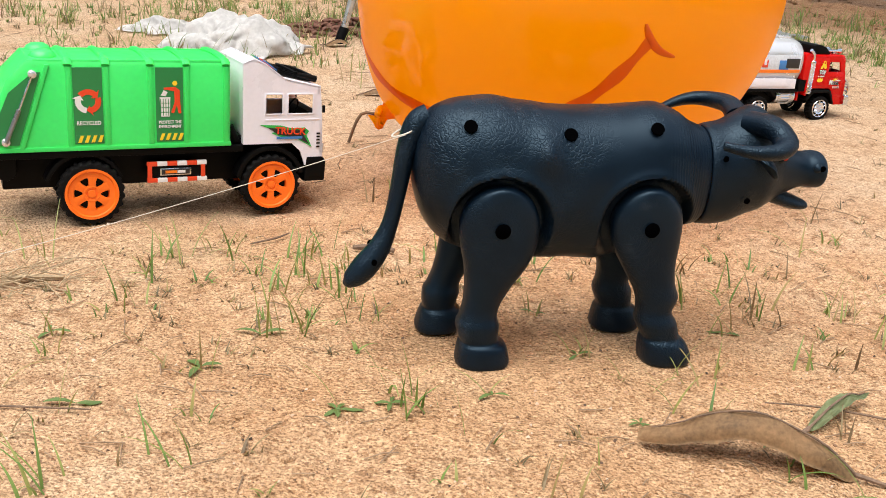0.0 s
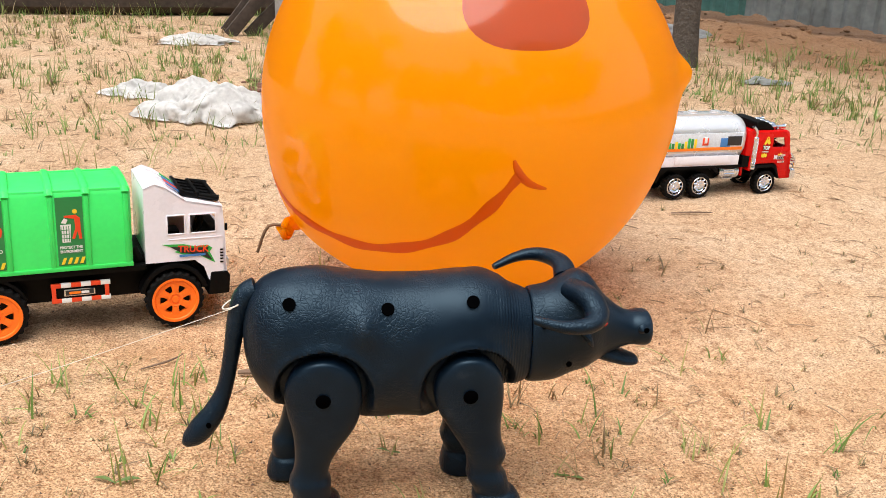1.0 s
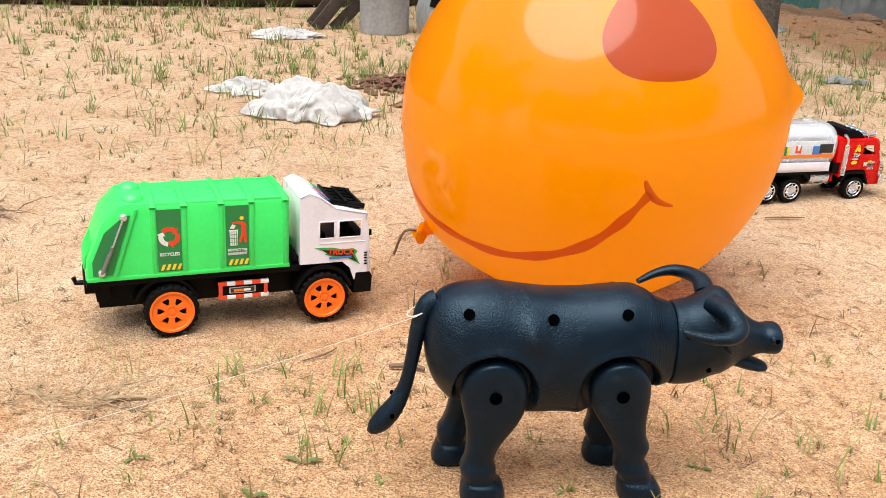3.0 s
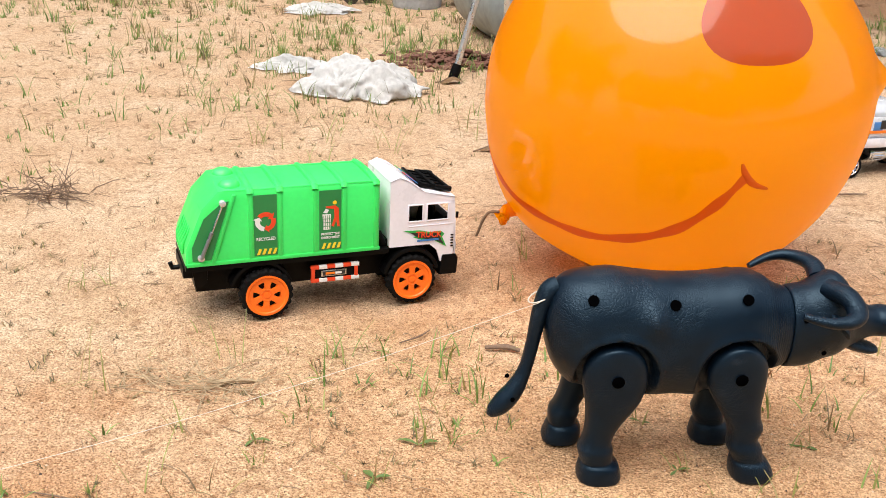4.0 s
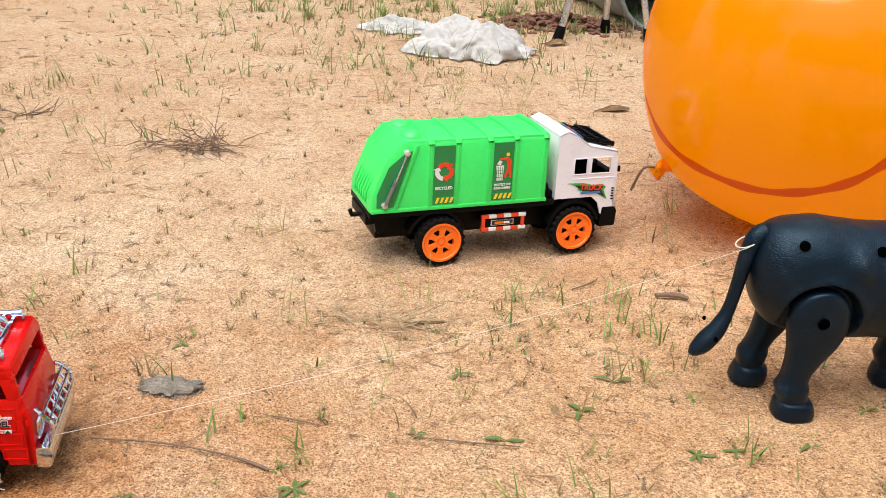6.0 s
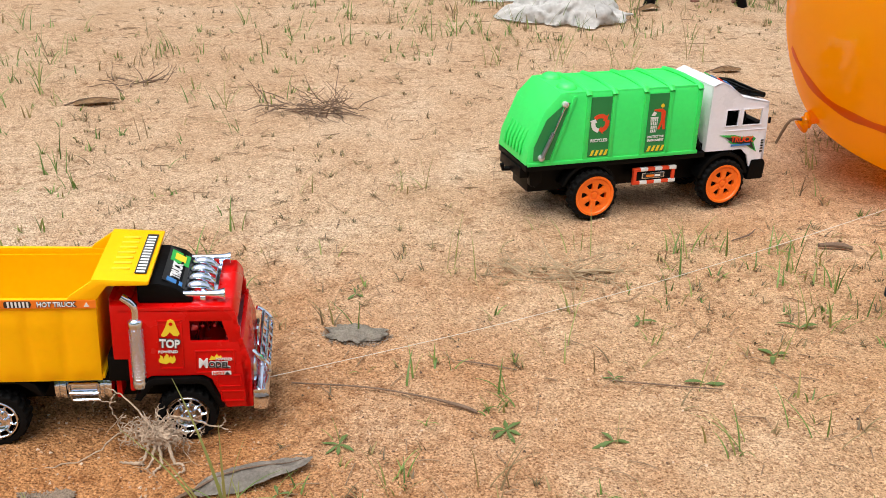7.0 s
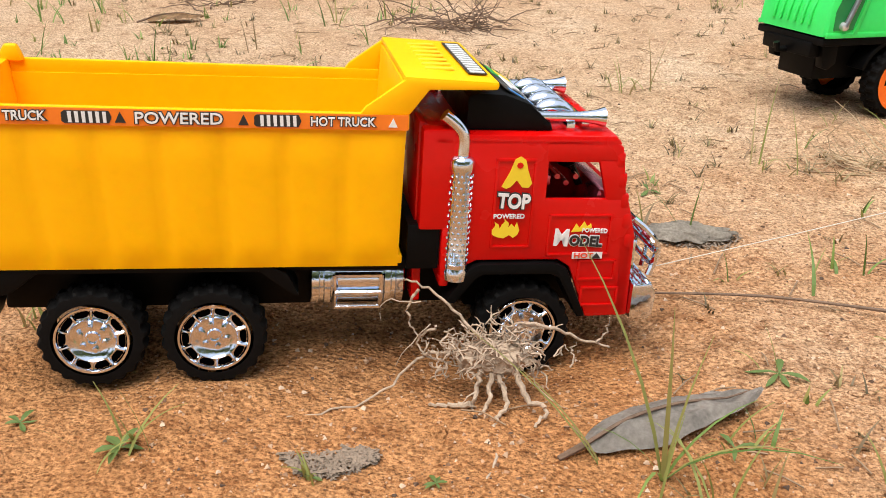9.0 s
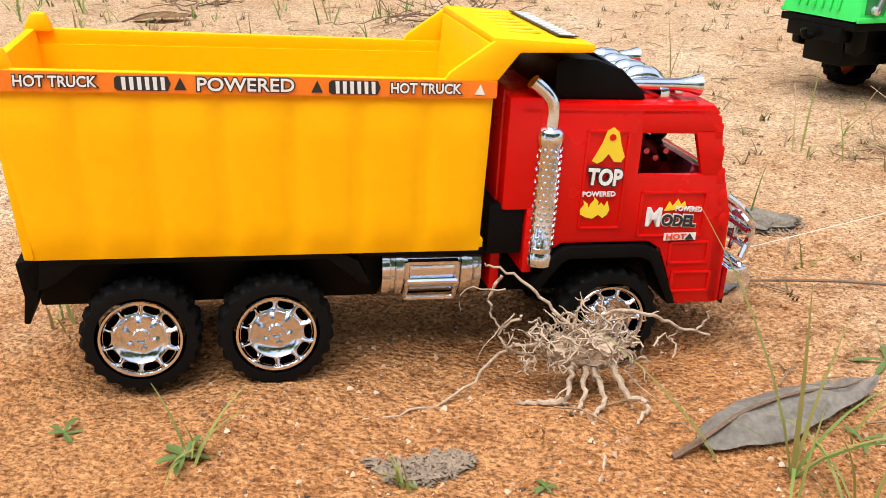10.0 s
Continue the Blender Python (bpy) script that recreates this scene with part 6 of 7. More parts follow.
def pot(x, y, r, h, label, material):
    T = thing("planter_ring", pose(x, y, rise(x, y)), label, "planter")
    part("ring_body", turned([(0, r * 0.97), (0.01, r), (h - 0.03, r), (h - 0.025, r * 1.04), (h, r * 1.04), (h, r * 0.9), (0.05, r * 0.88), (0.05, 0.01)], 40, "z"), material, T)


pot(-0.40, 2.90, 0.075, 0.19, "round grey cement ring by the shed", CEMENT)


def bag():
    T = thing("plastic_bag", pose(-0.235, 2.95, rise(-0.235, 2.95)) @ Matrix.Diagonal((0.58, 0.58, 0.58, 1)), "white and black full plastic bag by the shed", "bag")
    b = bmesh.new()
    bmesh.ops.create_icosphere(b, subdivisions=4, radius=1)
    for v in b.verts:
        k = 1 + 0.16 * noise.noise(v.co * 3.1) + 0.06 * noise.noise(v.co * 9)
        v.co = Vector((v.co.x * 0.11 * k, v.co.y * 0.10 * k, 0.13 + v.co.z * 0.14 * k))
    part("bag_body", b, CLOTH, T)
    part("bag_band", turned([(0.04, 0.112), (0.05, 0.118), (0.085, 0.119), (0.095, 0.112)], 24, "z"), BLACK, T)


bag()
for k, (x, y, lean) in enumerate(((-0.615, 2.90, 40), (-0.565, 2.93, 46), (-0.645, 2.98, 38))):
    p = thing("leaning_board", pose(x, y, rise(x, y), 0, lean, 20), "dark weathered board leaning at the shed", "board", "leaning boards")
    part("plank", box(-0.018, 0.018, -0.008, 0.008, 0.0, 0.7, 0.002), DARKWOOD, p)


# ---- small things on the sand ----
def leaf(name, base, tip, width, arch, curl, material, label, twist=0.0, stem=0.012):
    """A dry leaf that lies from base to tip, bowed up by arch, its sides rolled by curl."""
    b = bmesh.new()
    p0, p1 = Vector((*base, 0)), Vector((*tip, 0))
    d = (p1 - p0)
    L = d.length
    d.normalize()
    side = Vector((-d.y, d.x, 0))
    n, m = 36, 12
    rows = []
    for k in range(n + 1):
        u = k / n
        w = width * (math.sin(math.pi * min(1, u ** 0.8 * 0.96 + 0.02)) ** 0.65) * (1 + 0.08 * noise.noise((u * 7, width * 90, 0)))
        row = []
        tw = twist * (u - 0.3)
        for i in range(m + 1):
            v = i / m * 2 - 1
            ang = curl * v + tw
            off = w * (math.sin(curl * v) / curl if curl else v)
            up = w * (1 - math.cos(curl * v)) / max(curl, 0.01)
            c = p0 + d * L * u
            q = c + side * off * math.cos(tw)
            z = rise(q.x, q.y) + 0.003 + arch * math.sin(math.pi * u) - up * 0.9 + abs(off * math.sin(tw)) + 0.0024 * noise.noise((u * 7, v * 3, L * 50)) + 0.28 * L * max(0, u - 0.8) * (1 - 0.4 * v)
            z = max(z, rise(q.x, q.y) + 0.001)
            row.append(b.verts.new((q.x, q.y, z)))
        rows.append(row)
    for r, s in zip(rows, rows[1:]):
        for i in range(m):
            b.faces.new((r[i], r[i + 1], s[i + 1], s[i]))
    bmesh.ops.solidify(b, geom=b.faces[:], thickness=0.0006)
    T = tagged(part(name, b, material, angle=70), label, "leaf")
    mid = [p0 + d * L * u + Vector((0, 0, rise(*(p0 + d * L * u).xy) + 0.0042 + arch * math.sin(math.pi * u) + 0.28 * L * max(0, u - 0.8))) for u in np.linspace(0.0, 0.94, 14)]
    part("midrib", tube(mid, [0.0009 - 0.0005 * k / 13 for k in range(14)], 6), TWIG, T)
    e = p0 - d * stem
    part("stalk", tube([(e.x, e.y, rise(e.x, e.y) + 0.001), (p0.x, p0.y, rise(p0.x, p0.y) + 0.004)], [0.0012, 0.0016], 6), TWIG, T)
    return T


leaf("dry_leaf", (-0.5807, 0.2879), (-0.5080, 0.3290), 0.0145, 0.006, 0.8, DRYLEAF, "large grey dry leaf, slightly curled, lying on sand", 0.5)
leaf("dry_leaf", (0.216, 0.430), (0.102, 0.459), 0.021, 0.026, 1.7, BROWNLEAF, "rolled brown dry leaf with dark stalk on sand", 0.0, 0.02)
leaf("dry_leaf", (-0.127, 1.437), (-0.079, 1.448), 0.012, 0.006, 0.8, BROWNLEAF, "small brown dry leaf on sand")
leaf("dry_leaf", (-1.860, 2.080), (-1.740, 2.100), 0.025, 0.018, 0.8, BROWNLEAF, "brown dry leaf among sparse grass")
leaf("dry_leaf", (-1.081, 1.083), (-1.021, 1.109), 0.011, 0.008, 0.9, BROWNLEAF, "small dark dry leaf on sand")
leaf("dry_leaf", (-0.235, 1.90), (-0.19, 1.91), 0.013, 0.01, 0.8, BROWNLEAF, "brown dry leaf near white cloth")
leaf("green_leaf_blade", (0.2085, 0.480), (0.262, 0.525), 0.0055, 0.010, 0.5, leaf_material("pale_green_leaf", (0.28, 0.32, 0.18), (0.34, 0.40, 0.22)), "withered pale green leaf blade on sand")


def stick(pts, radii, label, material=TWIG, name="stick"):
    q = [(x, y, rise(x, y) + z) for x, y, z in pts]
    fine = smooth_line(q, 5)
    rad = [float(v) * 0.68 for (v,) in smooth_line([(r,) for r in radii], 5)]
    return tagged(part(name, tube(fine, rad, 7), material), label, "stick")


stick([(-0.552, 0.425, 0.004), (-0.4916, 0.426, 0.003), (-0.443, 0.421, 0.004), (-0.412, 0.411, 0.003), (-0.400, 0.406, 0.002)], [0.0009, 0.0011, 0.0012, 0.0022, 0.0016], "long thin brown dry stick on sand")
stick([(-0.425, 0.478, 0.002), (-0.40, 0.474, 0.003), (-0.375, 0.470, 0.002)], [0.0008, 0.001, 0.0006], "short dark twig on sand")
stick([(0.192, 0.511, 0.003), (0.228, 0.503, 0.006), (0.290, 0.492, 0.003), (0.330, 0.488, 0.003)], [0.0007, 0.001, 0.001, 0.0006], "thin bent twig on sand")
stick([(-0.300, 0.469, 0.002), (-0.251, 0.465, 0.002), (-0.211, 0.468, 0.002)], [0.0007, 0.001, 0.0007], "short dark twig on sand")
stick([(-0.085, 0.752, 0.004), (-0.063, 0.757, 0.005), (-0.050, 0.754, 0.004)], [0.003, 0.0045, 0.003], "short brown bark stick on sand")
stick([(0.398, 1.297, 0.003), (0.433, 1.307, 0.004), (0.460, 1.313, 0.003)], [0.0015, 0.002, 0.001], "small twig on sand")
stick([(-0.172, 0.753, 0.002), (-0.153, 0.769, 0.004), (-0.144, 0.786, 0.003)], [0.001, 0.0015, 0.0008], "small dark twig on sand")


def litter_clump(name, x, y, r, h, count, rad, length, material, label, seed, category):
    """A tangle of loose fibres."""
    rng = random.Random(seed)
    b = bmesh.new()
    for k in range(count):
        a = rng.uniform(0, 6.28)
        p = Vector((x + rng.gauss(0, r) * 1.5, y + rng.gauss(0, r) * 0.6, 0))
        p.z = rise(p.x, p.y) + abs(rng.gauss(0, h)) + 0.001
        d = Vector((math.cos(a), math.sin(a) * 0.6, rng.uniform(-0.25, 0.35)))
        pts = [p]
        for j in range(4):
            d = (d + Vector((rng.gauss(0, 0.35), rng.gauss(0, 0.35), rng.gauss(0, 0.25)))).normalized()
            q = pts[-1] + d * length * rng.uniform(0.15, 0.35)
            q.z = max(q.z, rise(q.x, q.y) + 0.0006)
            pts.append(q)
        tube(pts, [rad * rng.uniform(0.7, 1.3) * (1 - 0.15 * j) for j in range(5)], 5, b)
    return tagged(part(name, b, material), label, category, kind="stuff")


litter_clump("straw_clump", -0.338, 0.656, 0.018, 0.003, 46, 0.0006, 0.06, STRAW, "flat clump of dry straw and roots on sand", 2, "straw")
stick([(-0.335, 0.654, 0.004), (-0.318, 0.659, 0.004), (-0.298, 0.664, 0.003)], [0.0025, 0.003, 0.002], "pale dry stem in the straw", STRAW)
litter_clump("straw_clump", -0.392, 0.655, 0.008, 0.003, 26, 0.0005, 0.03, STRAW, "small dry straw tuft on sand", 5, "straw")
litter_clump("twig_heap", -0.715, 1.105, 0.021, 0.010, 75, 0.0008, 0.055, TWIG, "heap of dry dark twigs and grass on sand", 3, "twigs")
litter_clump("twig_heap", -1.02, 1.20, 0.02, 0.005, 18, 0.0009, 0.05, TWIG, "few dark twigs on sand", 13, "twigs")


def mulch_patch(x, y, rx, ry, seed, label, material):
    rng = random.Random(seed)
    b = bmesh.new()
    for k in range(480):
        a, q = rng.uniform(0, 6.28), math.sqrt(rng.random())
        e = 1 + 0.35 * noise.noise((math.cos(a) * 2, math.sin(a) * 2, seed))
        px, py = x + rx * q * e * math.cos(a), y + ry * q * e * math.sin(a)
        s = rng.uniform(0.0004, 0.0011)
        m = pose(px, py, rise(px, py) + rng.uniform(0, 0.002), rng.uniform(-25, 25), rng.uniform(-25, 25), rng.uniform(0, 180))
        vs = [b.verts.new(m @ Vector(v)) for v in ((-s * 2.2, -s * 0.5, 0), (s * 2, -s * 0.6, 0.0004), (s * 2.3, s * 0.5, 0), (-s * 1.9, s * 0.7, 0.0003), (0, 0, s * 0.6))]
        for i in range(4):
            b.faces.new((vs[i], vs[(i + 1) % 4], vs[4]))
    tagged(part("mulch_patch", b, material, smooth=False), label, "debris", kind="stuff")


GREYMULCH = mat("grey_mulch", (0.23, 0.175, 0.13), 0.95, vary=0.5, scale=150)
crumpled("bark_piece", -0.518, 0.506, 0.026, 0.013, 0.006, 41, "flat grey weathered bark piece on sand", "bark", mat("grey_weathered_bark", (0.34, 0.30, 0.25), 0.95, vary=0.45, scale=90, bump=0.8, bump_scale=220))
mulch_patch(-0.518, 0.506, 0.031, 0.017, 4, "flat patch of grey rotten bark crumbs on sand", GREYMULCH)
mulch_patch(-0.680, 0.266, 0.015, 0.009, 6, "patch of grey brown soil crumbs and lichen", GREYMULCH)
mulch_patch(-0.668, 0.2735, 0.008, 0.005, 7, "small dark crumb patch", GREYMULCH)


def root_clump():
    rng = random.Random(21)
    T = thing("root_clump", pose(-0.623, 0.3235, rise(-0.623, 0.3235)), "tangled pulled-up dry roots lying before the wheel", "roots")
    def wander(p, d, n, step, wob, floor=0.001):
        pts, p, d = [Vector(p)], Vector(p), Vector(d).normalized()
        for k in range(n):
            d = (d + Vector((rng.gauss(0, wob), rng.gauss(0, wob), rng.gauss(0, wob)))).normalized()
            p = p + d * step
            p.z = max(p.z, floor)
            pts.append(p.copy())
        return pts
    core = bmesh.new()
    for k in range(330):
        p = (rng.gauss(0.004, 0.0105), rng.gauss(0.002, 0.005), max(0.006, rng.gauss(0.021, 0.0045)))
        tube(wander(p, (rng.uniform(-1, 1), rng.uniform(-1, 1), rng.uniform(-0.6, 0.6)), 6, 0.0019, 0.7), [0.00045, 0.00045, 0.0004, 0.0004, 0.0003, 0.00025, 0.0002], 4, core)
    tagged(part("root_ball", core, ROOT, T), "dense ball of fine roots", kind="stuff")
    soil = bmesh.new()
    bmesh.ops.create_icosphere(soil, subdivisions=4, radius=1)
    for v in soil.verts:
        k = 1 + 0.3 * noise.noise(v.co * 4) + 0.15 * noise.noise(v.co * 11)
        v.co = Vector((0.004 + v.co.x * 0.0155 * k, 0.002 + v.co.y * 0.007 * k, 0.0195 + v.co.z * 0.0068 * k))
    part("soil_lump", soil, ROOT, T)
    arms = [((0.0, 0, 0.026), [(-0.012, 0.006, 0.036), (-0.026, 0.010, 0.046), (-0.037, 0.012, 0.049)], 0.0012),
            ((0.008, 0, 0.024), [(0.014, 0.004, 0.034), (0.026, 0.004, 0.034), (0.04, 0.01, 0.026), (0.052, 0.012, 0.022)], 0.0015),
            ((0.006, -0.004, 0.016), [(0.01, -0.012, 0.006), (0.006, -0.02, 0.002), (0.008, -0.04, 0.0012), (0.004, -0.062, 0.001)], 0.0013),
            ((0.012, -0.002, 0.018), [(0.018, -0.010, 0.008), (0.026, -0.012, 0.004), (0.022, -0.020, 0.001)], 0.0016),
            ((-0.002, -0.003, 0.016), [(-0.003, -0.010, 0.007), (-0.004, -0.013, 0.002)], 0.0015),
            ((0.003, -0.004, 0.015), [(0.002, -0.012, 0.006), (-0.002, -0.018, 0.001)], 0.0014),
            ((-0.01, 0.002, 0.02), [(-0.024, 0.004, 0.018), (-0.032, 0.004, 0.012), (-0.05, -0.012, 0.0015), (-0.075, -0.026, 0.0015), (-0.092, -0.036, 0.001)], 0.0011),
            ((-0.022, 0.006, 0.03), [(-0.03, 0.008, 0.02), (-0.02, 0.004, 0.014), (-0.004, 0.0, 0.013)], 0.0009),
            ((-0.03, 0.010, 0.045), [(-0.034, 0.010, 0.036), (-0.032, 0.010, 0.026), (-0.026, 0.008, 0.02)], 0.001),
            ((0.02, 0.004, 0.033), [(0.012, 0.004, 0.035), (0.004, 0.002, 0.028)], 0.0010),
            ((-0.006, -0.012, 0.004), [(-0.014, -0.011, 0.002), (-0.022, -0.010, 0.0015)], 0.0016),
            ((0.046, 0.011, 0.024), [(0.05, 0.012, 0.030), (0.051, 0.012, 0.036)], 0.0008)]
    for start, rest, r in arms:
        pts = smooth_line([start, *rest], 6)
        pts = [p + np.array([rng.gauss(0, 0.0005), rng.gauss(0, 0.0005), rng.gauss(0, 0.0004)]) for p in pts]
        part("root", tube(pts, [(0.92 if start[0] > -0.008 and rest[-1][2] < 0.0025 else 0.7) * r * (1 - 0.6 * k / len(pts)) for k in range(len(pts))], 7), ROOT, T)
    for k in range(8):
        p = (rng.uniform(-0.03, 0.02), rng.uniform(0, 0.01), rng.uniform(0.012, 0.045))
        pts = wander(p, (rng.uniform(-1, 0.4), rng.uniform(-0.5, 0.5), rng.uniform(-0.8, 0.6)), 8, 0.0032, 0.42)
        part("rootlet", tube(pts, [0.00036 - 0.00003 * j for j in range(9)], 4), ROOT, T)


root_clump()


def stringline():
    a, c = Vector((-0.0395, 0.5647, 0.1495)), Vector((-0.553, 0.380, 0.036))
    pts = [a.lerp(c, u) - Vector((0, 0, 0.012 * math.sin(math.pi * u))) for u in np.linspace(0, 1, 24)]
    s = tagged(part("pull_string", tube(pts, 0.00026, 6), mat("cotton_string", (0.62, 0.56, 0.48), 0.9, vary=0.15)), "thin pale string from buffalo tail to truck", "string")
    part("string_loop", tube([(-0.0396 + 0.0088 * math.cos(t), 0.5753 + 0.0102 * math.sin(t), 0.1500 + 0.004 * math.cos(t)) for t in np.linspace(0, 6.28, 20)], 0.0006, 6), s.active_material, s)


stringline()


# ---- weeds ----
def blade(b, x, y, length, lean, heading, width, bend=1.0, z0=None):
    d = Vector((math.cos(heading), math.sin(heading), 0))
    s = Vector((-d.y, d.x, 0))
    base = Vector((x, y, rise(x, y) - 0.001 if z0 is None else z0))
    prev = None
    n = 5
    a = lean * 0.35
    p = base
    for k in range(n + 1):
        w = width * (1 - (k / n) ** 1.5) * (0.75 if k == 0 else 1) / 2 + 0.00012
        q = (b.verts.new(p - s * w), b.verts.new(p + s * w))
        if prev:
            b.faces.new((prev[0], prev[1], q[1], q[0]))
        prev = q
        a = lean * (0.35 + bend * 0.9 * (k + 1) / n)
        p = p + (d * math.sin(a) + Vector((0, 0, math.cos(a)))) * length / n
        p.z = max(p.z, rise(p.x, p.y) + 0.0008)


def tuft(b, x, y, size, count, rng, wide=1.0):
    for k in range(count):
        blade(b, x + rng.gauss(0, size * 0.16), y + rng.gauss(0, size * 0.16), size * rng.uniform(0.45, 1.1), rng.uniform(0.25, 1.35), rng.uniform(0, 6.28), 0.0013 * wide * rng.uniform(0.6, 1.3), rng.uniform(0.6, 1.4))


def seedling(b, x, y, size, count, rng, turn=0.0):
    """Broad little leaves in a rosette."""
    for k in range(count):
        h = turn + 6.28 * k / count + rng.uniform(-0.4, 0.4)
        L, w = size * rng.uniform(0.6, 1.1), size * rng.uniform(0.09, 0.15)
        d, s = Vector((math.cos(h), math.sin(h), 0)), Vector((-math.sin(h), math.cos(h), 0))
        up = rng.uniform(0.1, 0.7)
        p = Vector((x, y, rise(x, y) + 0.001))
        rows = []
        for u, ww in ((0.0, 0.15), (0.3, 0.8), (0.6, 1.0), (0.85, 0.6), (1.0, 0.05)):
            c = p + d * L * u + Vector((0, 0, L * (up * u - 0.5 * u * u + 0.05)))
            c.z = max(c.z, rise(c.x, c.y) + 0.0008)
            rows.append((b.verts.new(c - s * w * ww), b.verts.new(c - Vector((0, 0, w * 0.25 * ww))), b.verts.new(c + s * w * ww)))
        for r, q in zip(rows, rows[1:]):
            b.faces.new((r[0], r[1], q[1], q[0])); b.faces.new((r[1], r[2], q[2], q[1]))


def weed(x, y, size, blades, broad, seed, label="small green grass weed growing in sand"):
    rng = random.Random(seed)
    T = thing("weed", Matrix(), label, "weed", "weeds on the sand")
    for k in range(blades):
        b = bmesh.new()
        tuft(b, x, y, size, 1, rng, 0.95)
        part("grass_blade", b, DRYGRASS if rng.random() < 0.2 else GRASS, T, smooth=False)
    for k in range(broad):
        b = bmesh.new()
        seedling(b, x, y, size * 0.42, 1, rng, 6.28 * k / broad)
        part("leaf", b, WEED, T, smooth=False)


# x, y, size, grass blades, broad leaves
WEEDS = ((-0.207, 0.732, 0.05, 4, 0), (0.022, 0.505, 0.03, 2, 3), (0.103, 0.534, 0.022, 3, 0), (0.302, 0.659, 0.04, 6, 0),
         (0.082, 0.569, 0.028, 5, 3), (0.154, 0.541, 0.04, 4, 0), (0.172, 0.547, 0.03, 4, 0), (-0.071, 0.477, 0.036, 2, 5),
         (0.074, 0.432, 0.016, 3, 0), (0.109, 0.484, 0.018, 0, 5), (0.178, 0.461, 0.03, 0, 3), (-0.040, 0.487, 0.034, 0, 4),
         (-0.115, 0.634, 0.035, 4, 0), (-0.757, 0.260, 0.034, 9, 5), (-0.535, 0.260, 0.05, 7, 0), (-0.805, 0.274, 0.022, 0, 5),
         (-0.682, 0.255, 0.018, 6, 2), (-0.495, 0.353, 0.034, 2, 5), (-0.836, 0.351, 0.034, 9, 0), (-0.636, 0.259, 0.016, 0, 6),
         (-0.657, 0.809, 0.05, 5, 0), (-0.441, 0.637, 0.06, 6, 0), (-0.376, 0.390, 0.036, 2, 6), (-0.297, 0.389, 0.045, 2, 3),
         (-0.535, 0.576, 0.028, 2, 3), (-0.273, 0.569, 0.036, 3, 3), (-0.333, 0.574, 0.04, 4, 0), (-0.296, 0.473, 0.022, 0, 6),
         (-0.223, 0.477, 0.05, 4, 2), (-0.163, 0.529, 0.05, 5, 3), (-0.523, 0.295, 0.025, 3, 3), (-0.448, 0.305, 0.04, 5, 0),
         (-0.585, 0.652, 0.03, 3, 0), (-0.332, 0.701, 0.055, 6, 0), (-0.083, 0.732, 0.035, 6, 0), (-0.229, 0.614, 0.045, 4, 0),
         (-0.343, 0.503, 0.055, 4, 0), (-0.133, 0.578, 0.05, 4, 2), (-0.517, 0.837, 0.06, 5, 0), (-0.539, 0.834, 0.05, 6, 0),
         (-0.375, 0.763, 0.04, 5, 0), (-0.045, 0.999, 0.05, 6, 0), (-0.012, 1.067, 0.06, 6, 0), (-0.165, 1.526, 0.11, 6, 0),
         (-0.480, 1.402, 0.1, 9, 0), (-0.282, 1.410, 0.07, 7, 0), (0.198, 0.618, 0.035, 5, 2), (0.320, 0.606, 0.09, 4, 0),
         (0.357, 0.589, 0.05, 5, 0), (0.060, 0.641, 0.03, 4, 2), (-0.073, 0.642, 0.03, 4, 0), (-0.379, 1.470, 0.09, 7, 0),
         (-0.378, 1.304, 0.08, 6, 0), (-0.237, 0.712, 0.05, 6, 0), (-1.480, 1.457, 0.1, 14, 0))
for k, (x, y, size, n1, n2) in enumerate(WEEDS):
    weed(x, y, size, n1, n2, 100 + k)


def long_grass():
    """The sedge beside the grey leaf, with long arching blades."""
    T = thing("sedge_plant", Matrix(), "green sedge with long arching blades by dry leaf", "weed")
    b = bmesh.new()
    for length, lean, heading, w in ((0.100, 0.50, 2.6, 0.0036), (0.070, 0.12, 1.8, 0.0030), (0.06, 0.35, 0.7, 0.002), (0.07, 1.25, -0.4, 0.0026), (0.055, 1.3, -0.1, 0.002), (0.06, 1.35, -1.9, 0.0022), (0.05, 1.1, 0.5, 0.002), (0.04, 0.9, 3.4, 0.002)):
        blade(b, -0.5524, 0.2742, length, lean, heading, w * 0.7, 1.0)
    part("blade_spray", b, GRASS, T, smooth=False)
    c = bmesh.new()
    for x, y, h, L in ((-0.575, 0.281, 3.05, 0.075), (-0.575, 0.283, 2.9, 0.05)):
        blade(c, x, y, L, 1.5, h, 0.0016, 0.3)
    part("creeping_stem", c, GRASS, T, smooth=False)


long_grass()


def clear(x, y):
    """Whether a place is free of the toys."""
    for cx, cy, r in ((-0.359, 0.779, 0.09), (-0.276, 0.835, 0.09), (-0.184, 0.897, 0.09), (0.112, 1.010, 0.15), (0.026, 0.585, 0.09), (0.125, 0.599, 0.09), (-0.800, 0.339, 0.08), (-0.704, 0.367, 0.08), (-0.608, 0.394, 0.08), (0.487, 1.447, 0.14), (0.125, 1.325, 0.1)):
        if math.hypot(x - cx, y - cy) < r:
            return False
    return True


